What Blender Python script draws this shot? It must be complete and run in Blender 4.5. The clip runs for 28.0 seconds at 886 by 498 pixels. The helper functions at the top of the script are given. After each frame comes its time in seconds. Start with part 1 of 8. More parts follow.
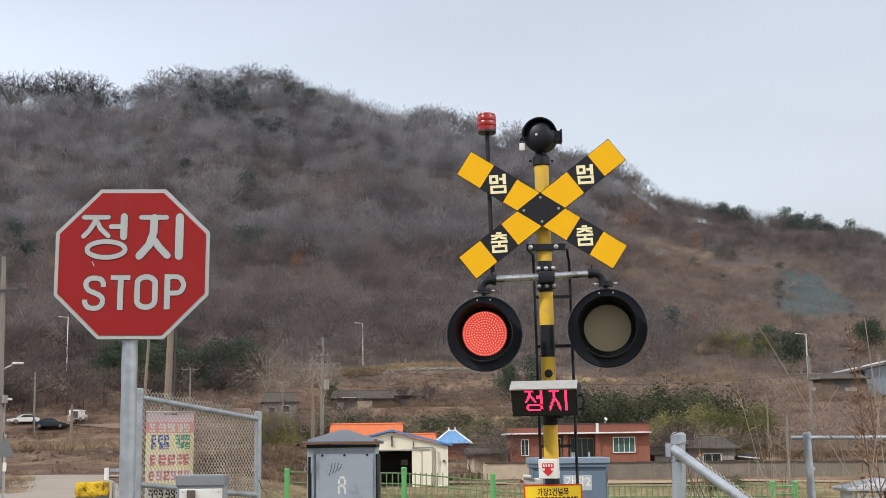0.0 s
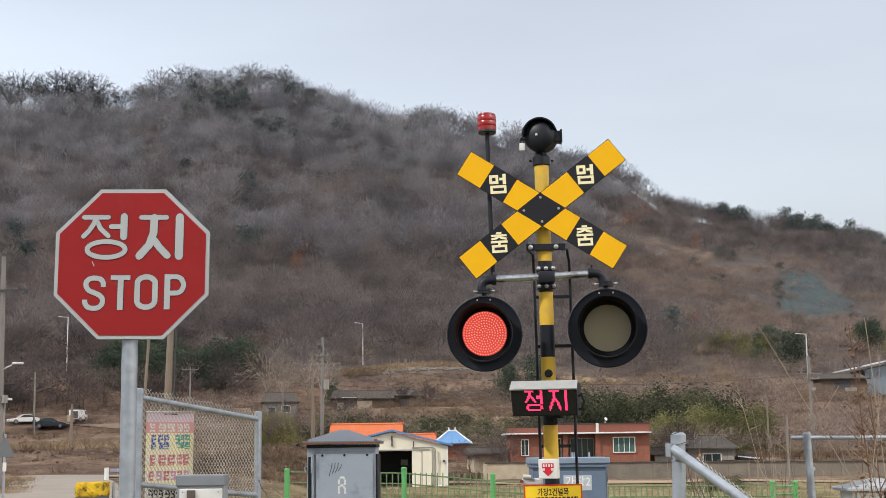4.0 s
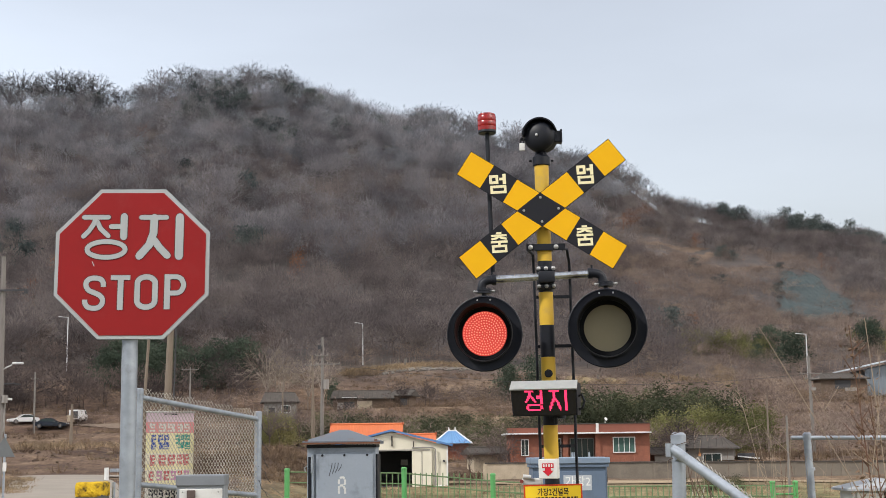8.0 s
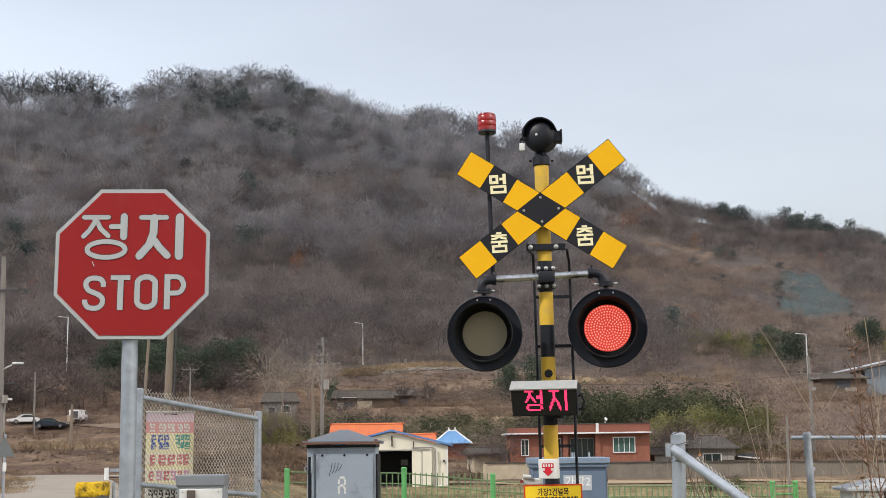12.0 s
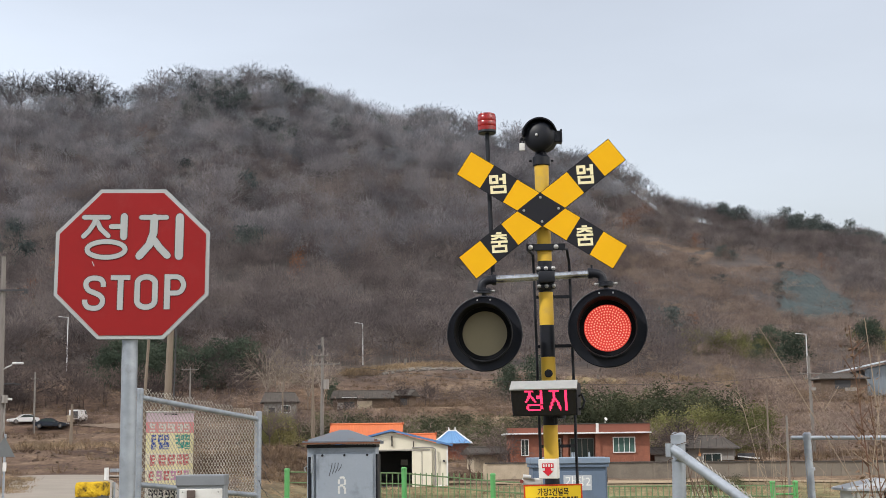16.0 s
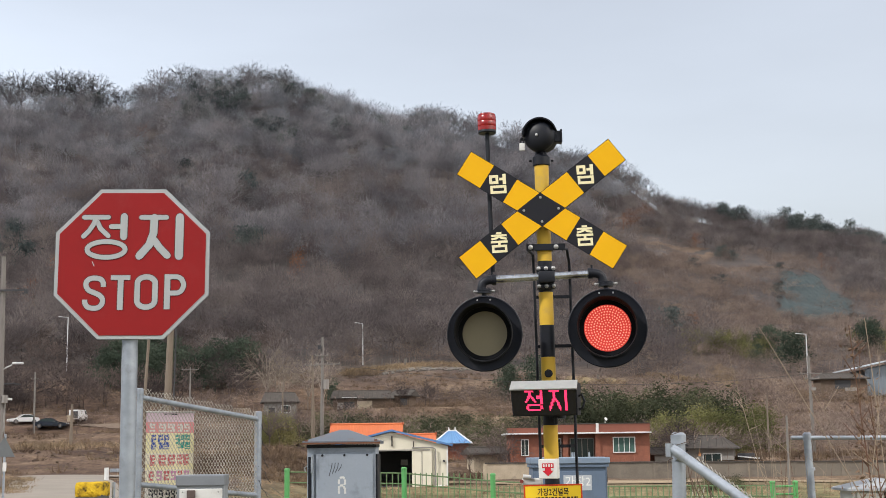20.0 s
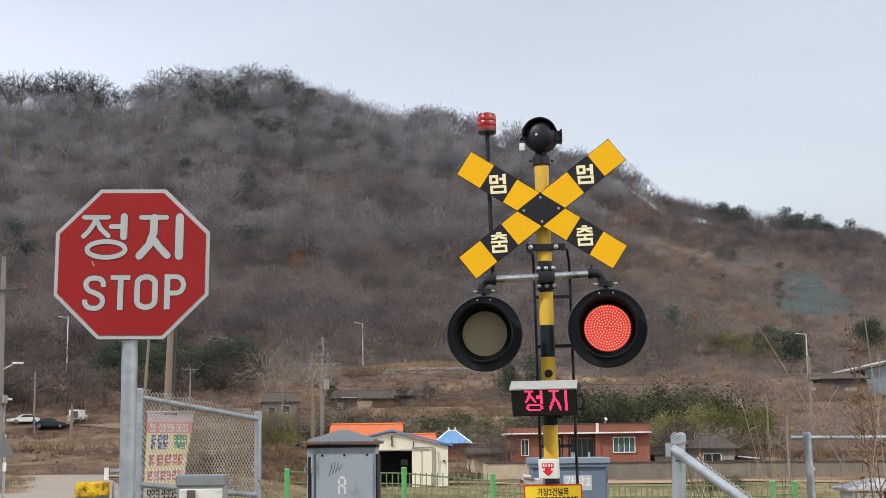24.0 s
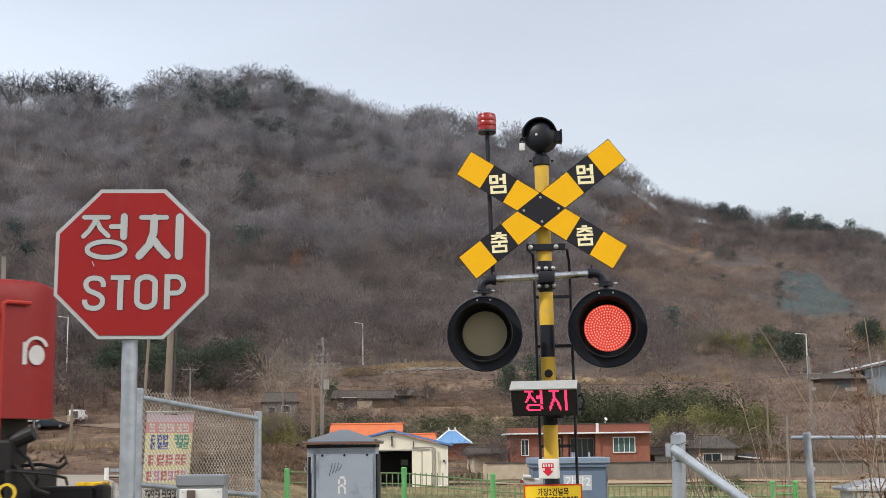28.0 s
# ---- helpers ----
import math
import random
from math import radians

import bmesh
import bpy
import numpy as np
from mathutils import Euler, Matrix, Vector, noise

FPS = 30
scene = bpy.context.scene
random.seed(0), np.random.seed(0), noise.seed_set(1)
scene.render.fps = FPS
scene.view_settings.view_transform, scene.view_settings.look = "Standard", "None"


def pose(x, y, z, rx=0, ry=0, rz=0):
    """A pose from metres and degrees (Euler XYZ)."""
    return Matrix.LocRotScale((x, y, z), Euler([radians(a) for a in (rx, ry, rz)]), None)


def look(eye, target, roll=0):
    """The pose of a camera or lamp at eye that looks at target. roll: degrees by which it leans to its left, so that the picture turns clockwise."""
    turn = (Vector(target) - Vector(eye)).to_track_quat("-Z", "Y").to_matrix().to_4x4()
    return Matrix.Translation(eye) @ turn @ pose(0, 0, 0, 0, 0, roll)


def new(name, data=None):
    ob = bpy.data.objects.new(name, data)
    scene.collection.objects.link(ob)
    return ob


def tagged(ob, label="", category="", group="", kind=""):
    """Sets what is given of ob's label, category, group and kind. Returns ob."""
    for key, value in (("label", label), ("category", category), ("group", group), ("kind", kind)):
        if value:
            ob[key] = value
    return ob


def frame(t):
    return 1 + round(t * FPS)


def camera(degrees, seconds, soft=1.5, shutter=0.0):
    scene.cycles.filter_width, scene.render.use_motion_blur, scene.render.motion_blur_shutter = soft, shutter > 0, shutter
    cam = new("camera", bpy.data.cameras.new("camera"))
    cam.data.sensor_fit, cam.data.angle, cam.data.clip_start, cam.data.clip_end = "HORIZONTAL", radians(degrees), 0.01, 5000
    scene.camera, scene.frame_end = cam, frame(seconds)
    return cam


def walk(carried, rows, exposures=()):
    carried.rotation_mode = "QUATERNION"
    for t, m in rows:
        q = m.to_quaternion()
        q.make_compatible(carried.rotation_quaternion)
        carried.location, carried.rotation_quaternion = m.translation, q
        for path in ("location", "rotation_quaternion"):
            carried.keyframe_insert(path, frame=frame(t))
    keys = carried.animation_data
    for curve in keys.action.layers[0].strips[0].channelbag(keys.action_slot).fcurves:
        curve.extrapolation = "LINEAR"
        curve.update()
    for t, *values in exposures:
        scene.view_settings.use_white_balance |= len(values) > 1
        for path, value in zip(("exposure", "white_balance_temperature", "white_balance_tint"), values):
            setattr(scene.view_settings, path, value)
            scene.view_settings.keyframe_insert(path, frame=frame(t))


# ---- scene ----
cam = camera(37.65, 28.0, soft=0.7, shutter=0.05)
EYE = (0.0, 0.0, 1.6)
VIEW = look(EYE, (0.0, 100.0, 1.6 + 15.174), -0.7)
walk(cam, [(0.0, VIEW), (28.0, VIEW)])

# ---- light ----
SUN_AZ, SUN_EL = -118.0, 42.0   # degrees: turn from +y towards +x, height
world = bpy.data.worlds.new("hazy_sky")
scene.world = world
world.use_nodes = True
wn, wl = world.node_tree.nodes, world.node_tree.links
sky = wn.new("ShaderNodeTexSky")
sky.sky_type = "NISHITA"
sky.sun_disc = False
sky.sun_elevation = radians(SUN_EL)
sky.sun_rotation = radians(-SUN_AZ)
sky.air_density, sky.dust_density, sky.ozone_density = 1.0, 4.0, 1.0
soft_sky = wn.new("ShaderNodeHueSaturation")
soft_sky.inputs["Saturation"].default_value = 0.42
wl.new(sky.outputs[0], soft_sky.inputs["Color"])
haze = wn.new("ShaderNodeTexNoise")
haze.inputs["Scale"].default_value, haze.inputs["Detail"].default_value = 2.6, 5
haze_range = wn.new("ShaderNodeMapRange")
haze_range.inputs["From Min"].default_value, haze_range.inputs["From Max"].default_value = 0.35, 0.7
haze_range.inputs["To Min"].default_value, haze_range.inputs["To Max"].default_value = 0.95, 1.05
sky_co = wn.new("ShaderNodeTexCoord")
sky_map = wn.new("ShaderNodeMapping")
sky_map.inputs["Scale"].default_value = (1.0, 1.0, 3.5)
wl.new(sky_co.outputs["Generated"], sky_map.inputs["Vector"])
wl.new(sky_map.outputs[0], haze.inputs["Vector"])
wl.new(haze.outputs["Fac"], haze_range.inputs["Value"])
# the veil is thicker towards the sun's side
side_of, veil, thick = wn.new("ShaderNodeSeparateXYZ"), wn.new("ShaderNodeMath"), wn.new("ShaderNodeMath")
wl.new(sky_co.outputs["Generated"], side_of.inputs[0])
veil.operation = "MULTIPLY_ADD"
wl.new(side_of.outputs["X"], veil.inputs[0])
veil.inputs[1].default_value, veil.inputs[2].default_value = -0.24, 1.0
thick.operation = "MULTIPLY"
wl.new(haze_range.outputs[0], thick.inputs[0])
wl.new(veil.outputs[0], thick.inputs[1])
wl.new(thick.outputs[0], soft_sky.inputs["Value"])
wl.new(soft_sky.outputs[0], wn["Background"].inputs["Color"])
wn["Background"].inputs["Strength"].default_value = 0.136
sun_data = bpy.data.lights.new("sun", "SUN")
sun_data.energy, sun_data.angle, sun_data.color = 2.25, radians(1.2), (1.0, 0.96, 0.91)
sun = new("sun", sun_data)
sa, se = radians(SUN_AZ), radians(SUN_EL)
sun.matrix_world = look((math.sin(sa) * math.cos(se) * 60, math.cos(sa) * math.cos(se) * 60, math.sin(se) * 60), (0, 0, 0))
scene.view_settings.exposure = 0.93


# ---- materials ----
DEPTH = 0.86   # how deep all the paints are mixed


def material(name, colour, rough=0.6, metal=0.0, second=None, scale=6.0, fine=60.0, amount=0.5, bump=0.15, stain=None, stain_scale=1.5, stain_amount=0.0, coat=0.0):
    """A surface with variation at two scales, relief and optional stains."""
    m = bpy.data.materials.new(name)
    m.use_nodes = True
    n, l = m.node_tree.nodes, m.node_tree.links
    b = n["Principled BSDF"]
    b.inputs["Roughness"].default_value, b.inputs["Metallic"].default_value = rough, metal
    b.inputs["Coat Weight"].default_value = coat
    b.inputs["Specular IOR Level"].default_value = 0.5 if coat or metal or rough < 0.3 else 0.25
    co = n.new("ShaderNodeTexCoord")
    second = second or tuple(c * 0.72 for c in colour)
    colour, second = tuple(c * DEPTH for c in colour), tuple(c * DEPTH for c in second)
    coarse, grain = n.new("ShaderNodeTexNoise"), n.new("ShaderNodeTexNoise")
    coarse.inputs["Scale"].default_value, grain.inputs["Scale"].default_value = scale, fine
    coarse.inputs["Detail"].default_value, grain.inputs["Detail"].default_value = 5, 3
    l.new(co.outputs["Object"], coarse.inputs["Vector"])
    l.new(co.outputs["Object"], grain.inputs["Vector"])
    add = n.new("ShaderNodeMath")
    add.operation = "MULTIPLY_ADD"
    l.new(grain.outputs["Fac"], add.inputs[0])
    add.inputs[1].default_value = 0.4
    l.new(coarse.outputs["Fac"], add.inputs[2])
    ramp = n.new("ShaderNodeMapRange")
    ramp.inputs["From Min"].default_value, ramp.inputs["From Max"].default_value = 0.45, 0.95
    ramp.inputs["To Max"].default_value = amount
    l.new(add.outputs[0], ramp.inputs["Value"])
    mix = n.new("ShaderNodeMix")
    mix.data_type = "RGBA"
    mix.inputs[6].default_value, mix.inputs[7].default_value = (*colour, 1), (*second, 1)
    l.new(ramp.outputs[0], mix.inputs[0])
    last = mix.outputs[2]
    if stain_amount:
        spots = n.new("ShaderNodeTexNoise")
        spots.inputs["Scale"].default_value, spots.inputs["Detail"].default_value = stain_scale, 8
        spots.inputs["Roughness"].default_value = 0.65
        l.new(co.outputs["Object"], spots.inputs["Vector"])
        sr = n.new("ShaderNodeMapRange")
        sr.inputs["From Min"].default_value, sr.inputs["From Max"].default_value = 0.55, 0.68
        sr.inputs["To Max"].default_value = stain_amount
        l.new(spots.outputs["Fac"], sr.inputs["Value"])
        mix2 = n.new("ShaderNodeMix")
        mix2.data_type = "RGBA"
        l.new(sr.outputs[0], mix2.inputs[0])
        l.new(last, mix2.inputs[6])
        mix2.inputs[7].default_value = (*(stain or (0.08, 0.06, 0.05)), 1)
        last = mix2.outputs[2]
    l.new(last, b.inputs["Base Color"])
    if bump:
        bp = n.new("ShaderNodeBump")
        bp.inputs["Strength"].default_value, bp.inputs["Distance"].default_value = bump, 0.01
        l.new(add.outputs[0], bp.inputs["Height"])
        l.new(bp.outputs[0], b.inputs["Normal"])
    return m


def glow(name, colour, strength):
    m = bpy.data.materials.new(name)
    m.use_nodes = True
    b = m.node_tree.nodes["Principled BSDF"]
    b.inputs["Base Color"].default_value = (*[c * 0.4 for c in colour], 1)
    b.inputs["Emission Color"].default_value = (*colour, 1)
    b.inputs["Emission Strength"].default_value = strength
    b.inputs["Roughness"].default_value = 0.5
    return m


def patchy(name, colours, scale, rough=0.95, bump=0.5, fine=3.0, thin=0.0):
    """Ground or foliage in several colours that change from patch to patch."""
    m = bpy.data.materials.new(name)
    m.use_nodes = True
    n, l = m.node_tree.nodes, m.node_tree.links
    b = n["Principled BSDF"]
    b.inputs["Roughness"].default_value = rough
    b.inputs["Specular IOR Level"].default_value = 0.15
    co = n.new("ShaderNodeTexCoord")
    big, small = n.new("ShaderNodeTexNoise"), n.new("ShaderNodeTexNoise")
    big.inputs["Scale"].default_value, small.inputs["Scale"].default_value = scale, fine
    big.inputs["Detail"].default_value, small.inputs["Detail"].default_value = 6, 4
    add = n.new("ShaderNodeMath")
    add.operation = "MULTIPLY_ADD"
    add.inputs[1].default_value = 0.35
    for t in (big, small):
        l.new(co.outputs["Object"], t.inputs["Vector"])
    l.new(small.outputs["Fac"], add.inputs[0])
    l.new(big.outputs["Fac"], add.inputs[2])
    ramp = n.new("ShaderNodeValToRGB")
    steps = ramp.color_ramp.elements
    lo, hi = 0.5, 0.88
    for i, c in enumerate(colours):
        at = lo + (hi - lo) * i / max(1, len(colours) - 1)
        e = steps[i] if i < 2 else steps.new(at)
        e.position, e.color = at, (*[k * DEPTH for k in c], 1)
    tone, shift = n.new("ShaderNodeAttribute"), n.new("ShaderNodeMath")
    tone.attribute_name = "tone"   # each plant's own tint
    l.new(add.outputs[0], shift.inputs[0])
    l.new(tone.outputs["Fac"], shift.inputs[1])
    l.new(shift.outputs[0], ramp.inputs["Fac"])
    l.new(ramp.outputs[0], b.inputs["Base Color"])
    if bump:
        bp = n.new("ShaderNodeBump")
        bp.inputs["Strength"].default_value, bp.inputs["Distance"].default_value = bump, 0.15
        l.new(add.outputs[0], bp.inputs["Height"])
        l.new(bp.outputs[0], b.inputs["Normal"])
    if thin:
        # light passes through leaves; on bare twigs this evens out lit and shaded sides
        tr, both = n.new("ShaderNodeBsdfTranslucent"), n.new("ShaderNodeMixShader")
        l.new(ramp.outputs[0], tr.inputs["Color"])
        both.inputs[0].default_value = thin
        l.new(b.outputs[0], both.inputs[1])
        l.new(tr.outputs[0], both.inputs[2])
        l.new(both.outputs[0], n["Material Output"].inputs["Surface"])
    return m


SIGN_RED = material("sign_red", (0.245, 0.006, 0.007), 0.75, second=(0.21, 0.006, 0.007), scale=9, amount=0.6, bump=0.03, stain=(0.25, 0.05, 0.05), stain_scale=7, stain_amount=0.12)
SIGN_WHITE = material("sign_white", (0.36, 0.385, 0.39), 0.5, second=(0.30, 0.32, 0.325), scale=12, bump=0.03, stain=(0.3, 0.29, 0.27), stain_scale=18, stain_amount=0.3)
YELLOW = material("signal_yellow", (0.73, 0.395, 0.0), 0.8, second=(0.66, 0.35, 0.0), scale=7, bump=0.03, stain=(0.5, 0.32, 0.04), stain_scale=9, stain_amount=0.15)
POLE_YELLOW = material("pole_yellow", (0.60, 0.38, 0.035), 0.5, second=(0.5, 0.31, 0.04), scale=5, bump=0.05, stain=(0.35, 0.24, 0.08), stain_scale=12, stain_amount=0.45)
BLACK = material("black_paint", (0.005, 0.0068, 0.0125), 0.5, second=(0.010, 0.011, 0.015), bump=0.05, stain=(0.03, 0.028, 0.026), stain_scale=10, stain_amount=0.25)
PANEL_BLACK = material("black_sheeting", (0.006, 0.0065, 0.011), 0.55, second=(0.009, 0.010, 0.015), bump=0.03)
CREAM = material("letter_cream", (0.78, 0.72, 0.45), 0.5, second=(0.68, 0.6, 0.36), scale=20, bump=0.02)
STEEL = material("galvanised_steel", (0.37, 0.41, 0.46), 0.42, 0.4, second=(0.21, 0.235, 0.265), scale=9, fine=35, amount=0.9, bump=0.08, stain=(0.11, 0.10, 0.09), stain_scale=7, stain_amount=0.55)
WIRE = material("fence_wire", (0.50, 0.48, 0.43), 0.5, 0.4, second=(0.2, 0.17, 0.14), scale=4, bump=0)
BOLT = material("bolt_steel", (0.36, 0.36, 0.35), 0.4, 0.6, bump=0)
LETTER_EDGE = material("dark_letter_edge", (0.075, 0.02, 0.02), 0.6, bump=0)
MATTE_BLACK = material("matte_black", (0.004, 0.0045, 0.006), 0.95, second=(0.006, 0.0065, 0.008), bump=0.02)
WORN_STEEL = material("worn_dark_steel", (0.62, 0.64, 0.66), 0.22, 0.92, second=(0.12, 0.12, 0.125), scale=14, fine=40, amount=0.6, bump=0.08, stain=(0.09, 0.05, 0.035), stain_scale=9, stain_amount=0.5)
LENS = material("unlit_lens", (0.26, 0.225, 0.145), 0.4, second=(0.225, 0.195, 0.125), scale=5, bump=0.02)
RED_DOME = material("red_dome", (0.27, 0.009, 0.008), 0.25, second=(0.19, 0.007, 0.007), scale=20, bump=0)
GREY_BOX = material("grey_cabinet", (0.29, 0.33, 0.385), 0.5, second=(0.22, 0.255, 0.30), scale=4, bump=0.05, stain=(0.125, 0.14, 0.16), stain_scale=6, stain_amount=0.55)
GREY_DARK = material("grey_roof_paint", (0.125, 0.142, 0.165), 0.5, second=(0.10, 0.113, 0.13), scale=6, bump=0.08, stain=(0.12, 0.06, 0.035), stain_scale=8, stain_amount=0.5)
BLUE_BOX = material("blue_grey_cabinet", (0.12, 0.165, 0.235), 0.5, second=(0.10, 0.135, 0.19), scale=4, bump=0.05, stain=(0.08, 0.10, 0.12), stain_scale=6, stain_amount=0.4)
WHITE_PLASTIC = material("white_plastic", (0.62, 0.62, 0.60), 0.5, second=(0.5, 0.5, 0.48), bump=0.03, stain=(0.3, 0.28, 0.25), stain_scale=12, stain_amount=0.3)
RED_PAINT = material("red_paint", (0.5, 0.015, 0.03), 0.5, bump=0)
PLATE_YELLOW = material("plate_yellow", (0.80, 0.56, 0.02), 0.45, second=(0.72, 0.5, 0.03), scale=12, bump=0.02)
LAMP_RED = glow("lit_led_panel", (1.0, 0.045, 0.03), 0.25)
LED_RED = glow("lit_led", (1.0, 0.34, 0.24), 0.8)
SIGN_LED = glow("sign_led", (1.0, 0.03, 0.11), 1.0)


# ---- mesh helpers ----
def part(name, bm, mat, parent=None, label="", smooth=False):
    """Links a bmesh as one mesh object under its thing or part."""
    me = bpy.data.meshes.new(name)
    bm.to_mesh(me)
    bm.free()
    if smooth:
        me.polygons.foreach_set("use_smooth", [True] * len(me.polygons))
        me.set_sharp_from_angle(angle=radians(38))
    me.materials.append(mat)
    ob = new(name, me)
    if parent:
        ob.parent = parent
    if label:
        ob["label"] = label
    return ob


def arrays(name, verts, faces, mat, parent=None):
    """A mesh object from numpy arrays of corners and triangles or quads."""
    me = bpy.data.meshes.new(name)
    verts, faces = np.asarray(verts, np.float32), np.asarray(faces, np.int32)
    k = faces.shape[1]
    me.vertices.add(len(verts))
    me.vertices.foreach_set("co", verts.ravel())
    me.loops.add(faces.size)
    me.loops.foreach_set("vertex_index", faces.ravel())
    me.polygons.add(len(faces))
    me.polygons.foreach_set("loop_start", np.arange(0, faces.size, k, dtype=np.int32))
    me.update(calc_edges=True)
    me.validate()
    me.materials.append(mat)
    ob = new(name, me)
    if parent:
        ob.parent = parent
    return ob


def thing(name, m, label, category, group="", kind=""):
    ob = new(name)
    ob.empty_display_size = 0.1
    ob.matrix_world = m
    return tagged(ob, label, category, group, kind)


def box(bm, x, y, z, at=(0, 0, 0), m=None, bevel=0.0):
    """A box of that size, centred at at, with bevelled edges."""
    t = (m or Matrix()) @ Matrix.Translation(at) @ Matrix.Diagonal((x, y, z, 1))
    got = bmesh.ops.create_cube(bm, size=1, matrix=t)
    if bevel:
        edges = {e for v in got["verts"] for e in v.link_edges}
        bmesh.ops.bevel(bm, geom=list(edges), offset=bevel, segments=2, profile=0.5, affect="EDGES", clamp_overlap=True)
    return bm


def rod(bm, a, b, r, r2=None, sides=10, caps=True):
    """A round bar from a to b, tapering from r to r2."""
    a, b = Vector(a), Vector(b)
    d = b - a
    t = Matrix.Translation((a + b) / 2) @ d.to_track_quat("Z", "Y").to_matrix().to_4x4()
    bmesh.ops.create_cone(bm, cap_ends=caps, segments=sides, radius1=r, radius2=r if r2 is None else r2, depth=d.length, matrix=t)
    return bm


def pipe(bm, points, r, sides=10, taper=1.0):
    """A bent bar through the points as one skin, tapering towards its end."""
    pts = [Vector(p) for p in points]
    n = len(pts)
    rings, side = [], None
    for i, p in enumerate(pts):
        d = (pts[min(i + 1, n - 1)] - pts[max(i - 1, 0)]).normalized()
        if side is None:
            side = d.orthogonal().normalized()
        side = (side - d * side.dot(d)).normalized()
        up = d.cross(side)
        k = r * (1 + (taper - 1) * i / (n - 1))
        rings.append([bm.verts.new(p + (side * math.cos(6.28319 * j / sides) + up * math.sin(6.28319 * j / sides)) * k) for j in range(sides)])
    fs = [bm.faces.new(rings[0][::-1]), bm.faces.new(rings[-1])]
    for a, b in zip(rings, rings[1:]):
        fs += [bm.faces.new((a[j], a[(j + 1) % sides], b[(j + 1) % sides], b[j])) for j in range(sides)]
    return bm


def lathe(bm, profile, m=None, sides=32):
    """Turns a profile of (radius, height) about the z axis."""
    m = m or Matrix()
    rings = []
    for r, h in profile:
        if r < 1e-5:
            rings.append([bm.verts.new(m @ Vector((0, 0, h)))])
        else:
            rings.append([bm.verts.new(m @ Vector((r * math.cos(2 * math.pi * i / sides), r * math.sin(2 * math.pi * i / sides), h))) for i in range(sides)])
    for a, b in zip(rings, rings[1:]):
        for i in range(sides):
            j = (i + 1) % sides
            if len(a) == 1 and len(b) > 1:
                bm.faces.new((a[0], b[j], b[i]))
            elif len(b) == 1 and len(a) > 1:
                bm.faces.new((a[i], a[j], b[0]))
            elif len(a) > 1:
                bm.faces.new((a[i], a[j], b[j], b[i]))
    bmesh.ops.recalc_face_normals(bm, faces=bm.faces[:])
    return bm


def slab(bm, outline, y0, y1, m=None):
    """A plate with an outline of (x, z) corners, from depth y0 to y1."""
    m = m or Matrix()
    a = [bm.verts.new(m @ Vector((x, y0, z))) for x, z in outline]
    b = [bm.verts.new(m @ Vector((x, y1, z))) for x, z in outline]
    fs = [bm.faces.new(a), bm.faces.new(b[::-1])]
    n = len(a)
    fs += [bm.faces.new((a[i], b[i], b[(i + 1) % n], a[(i + 1) % n])) for i in range(n)]
    bmesh.ops.recalc_face_normals(bm, faces=fs)
    return bm


STROKES = []


def stroke(bm, points, w, y, thick=0.0015, round_ends=True, m=None):
    """A brush stroke of width w along (x, z) points, standing proud of depth y."""
    m = m or Matrix()
    STROKES.append(1)
    thick = thick * (1 + 0.14 * (len(STROKES) % 7))
    pts = [Vector(p) for p in points]
    closed = (pts[0] - pts[-1]).length < 1e-6
    if closed:
        pts = pts[:-1]
    n = len(pts)
    left, right = [], []
    for i, p in enumerate(pts):
        a = pts[i - 1] if i or closed else None
        b = pts[(i + 1) % n] if i < n - 1 or closed else None
        d0 = (p - a).normalized() if a is not None else None
        d1 = (b - p).normalized() if b is not None else None
        if d0 is None:
            d, k = d1, 1
        elif d1 is None:
            d, k = d0, 1
        else:
            d = (d0 + d1).normalized()
            k = 1 / max(0.45, d.dot(d1))
        nrm = Vector((-d.y, d.x)) * (w / 2 * k)
        left.append(p + nrm)
        right.append(p - nrm)
    if closed:
        for i in range(n):
            j = (i + 1) % n
            slab(bm, [left[i], left[j], right[j], right[i]], y - thick, y, m)
        return bm
    outline = list(left)
    if round_ends:
        d = (pts[-1] - pts[-2]).normalized()
        a0 = math.atan2(d.y, d.x)
        outline += [pts[-1] + Vector((math.cos(a0 + t), math.sin(a0 + t))) * (w / 2) for t in (0.9, 0.45, 0, -0.45, -0.9)]
    outline += right[::-1]
    if round_ends:
        d = (pts[0] - pts[1]).normalized()
        a0 = math.atan2(d.y, d.x)
        outline += [pts[0] + Vector((math.cos(a0 + t), math.sin(a0 + t))) * (w / 2) for t in (0.9, 0.45, 0, -0.45, -0.9)]
    return slab(bm, outline, y - thick, y, m)


def smooth_line(points, n=4):
    """The same line with n rounded steps between its points."""
    p = [Vector(q) for q in points]
    out = []
    for i in range(len(p) - 1):
        a, b, c, d = p[max(i - 1, 0)], p[i], p[i + 1], p[min(i + 2, len(p) - 1)]
        for j in range(n):
            k = j / n
            out.append(0.5 * (2 * b + (c - a) * k + (2 * a - 5 * b + 4 * c - d) * k * k + (3 * b - a - 3 * c + d) * k * k * k))
    return [tuple(q) for q in out] + [tuple(p[-1])]


def ring_points(cx, cz, rx, rz, n=24, a0=0.0, a1=360.0):
    return [(cx + rx * math.cos(radians(a0 + (a1 - a0) * i / n)), cz + rz * math.sin(radians(a0 + (a1 - a0) * i / n))) for i in range(n + 1)]


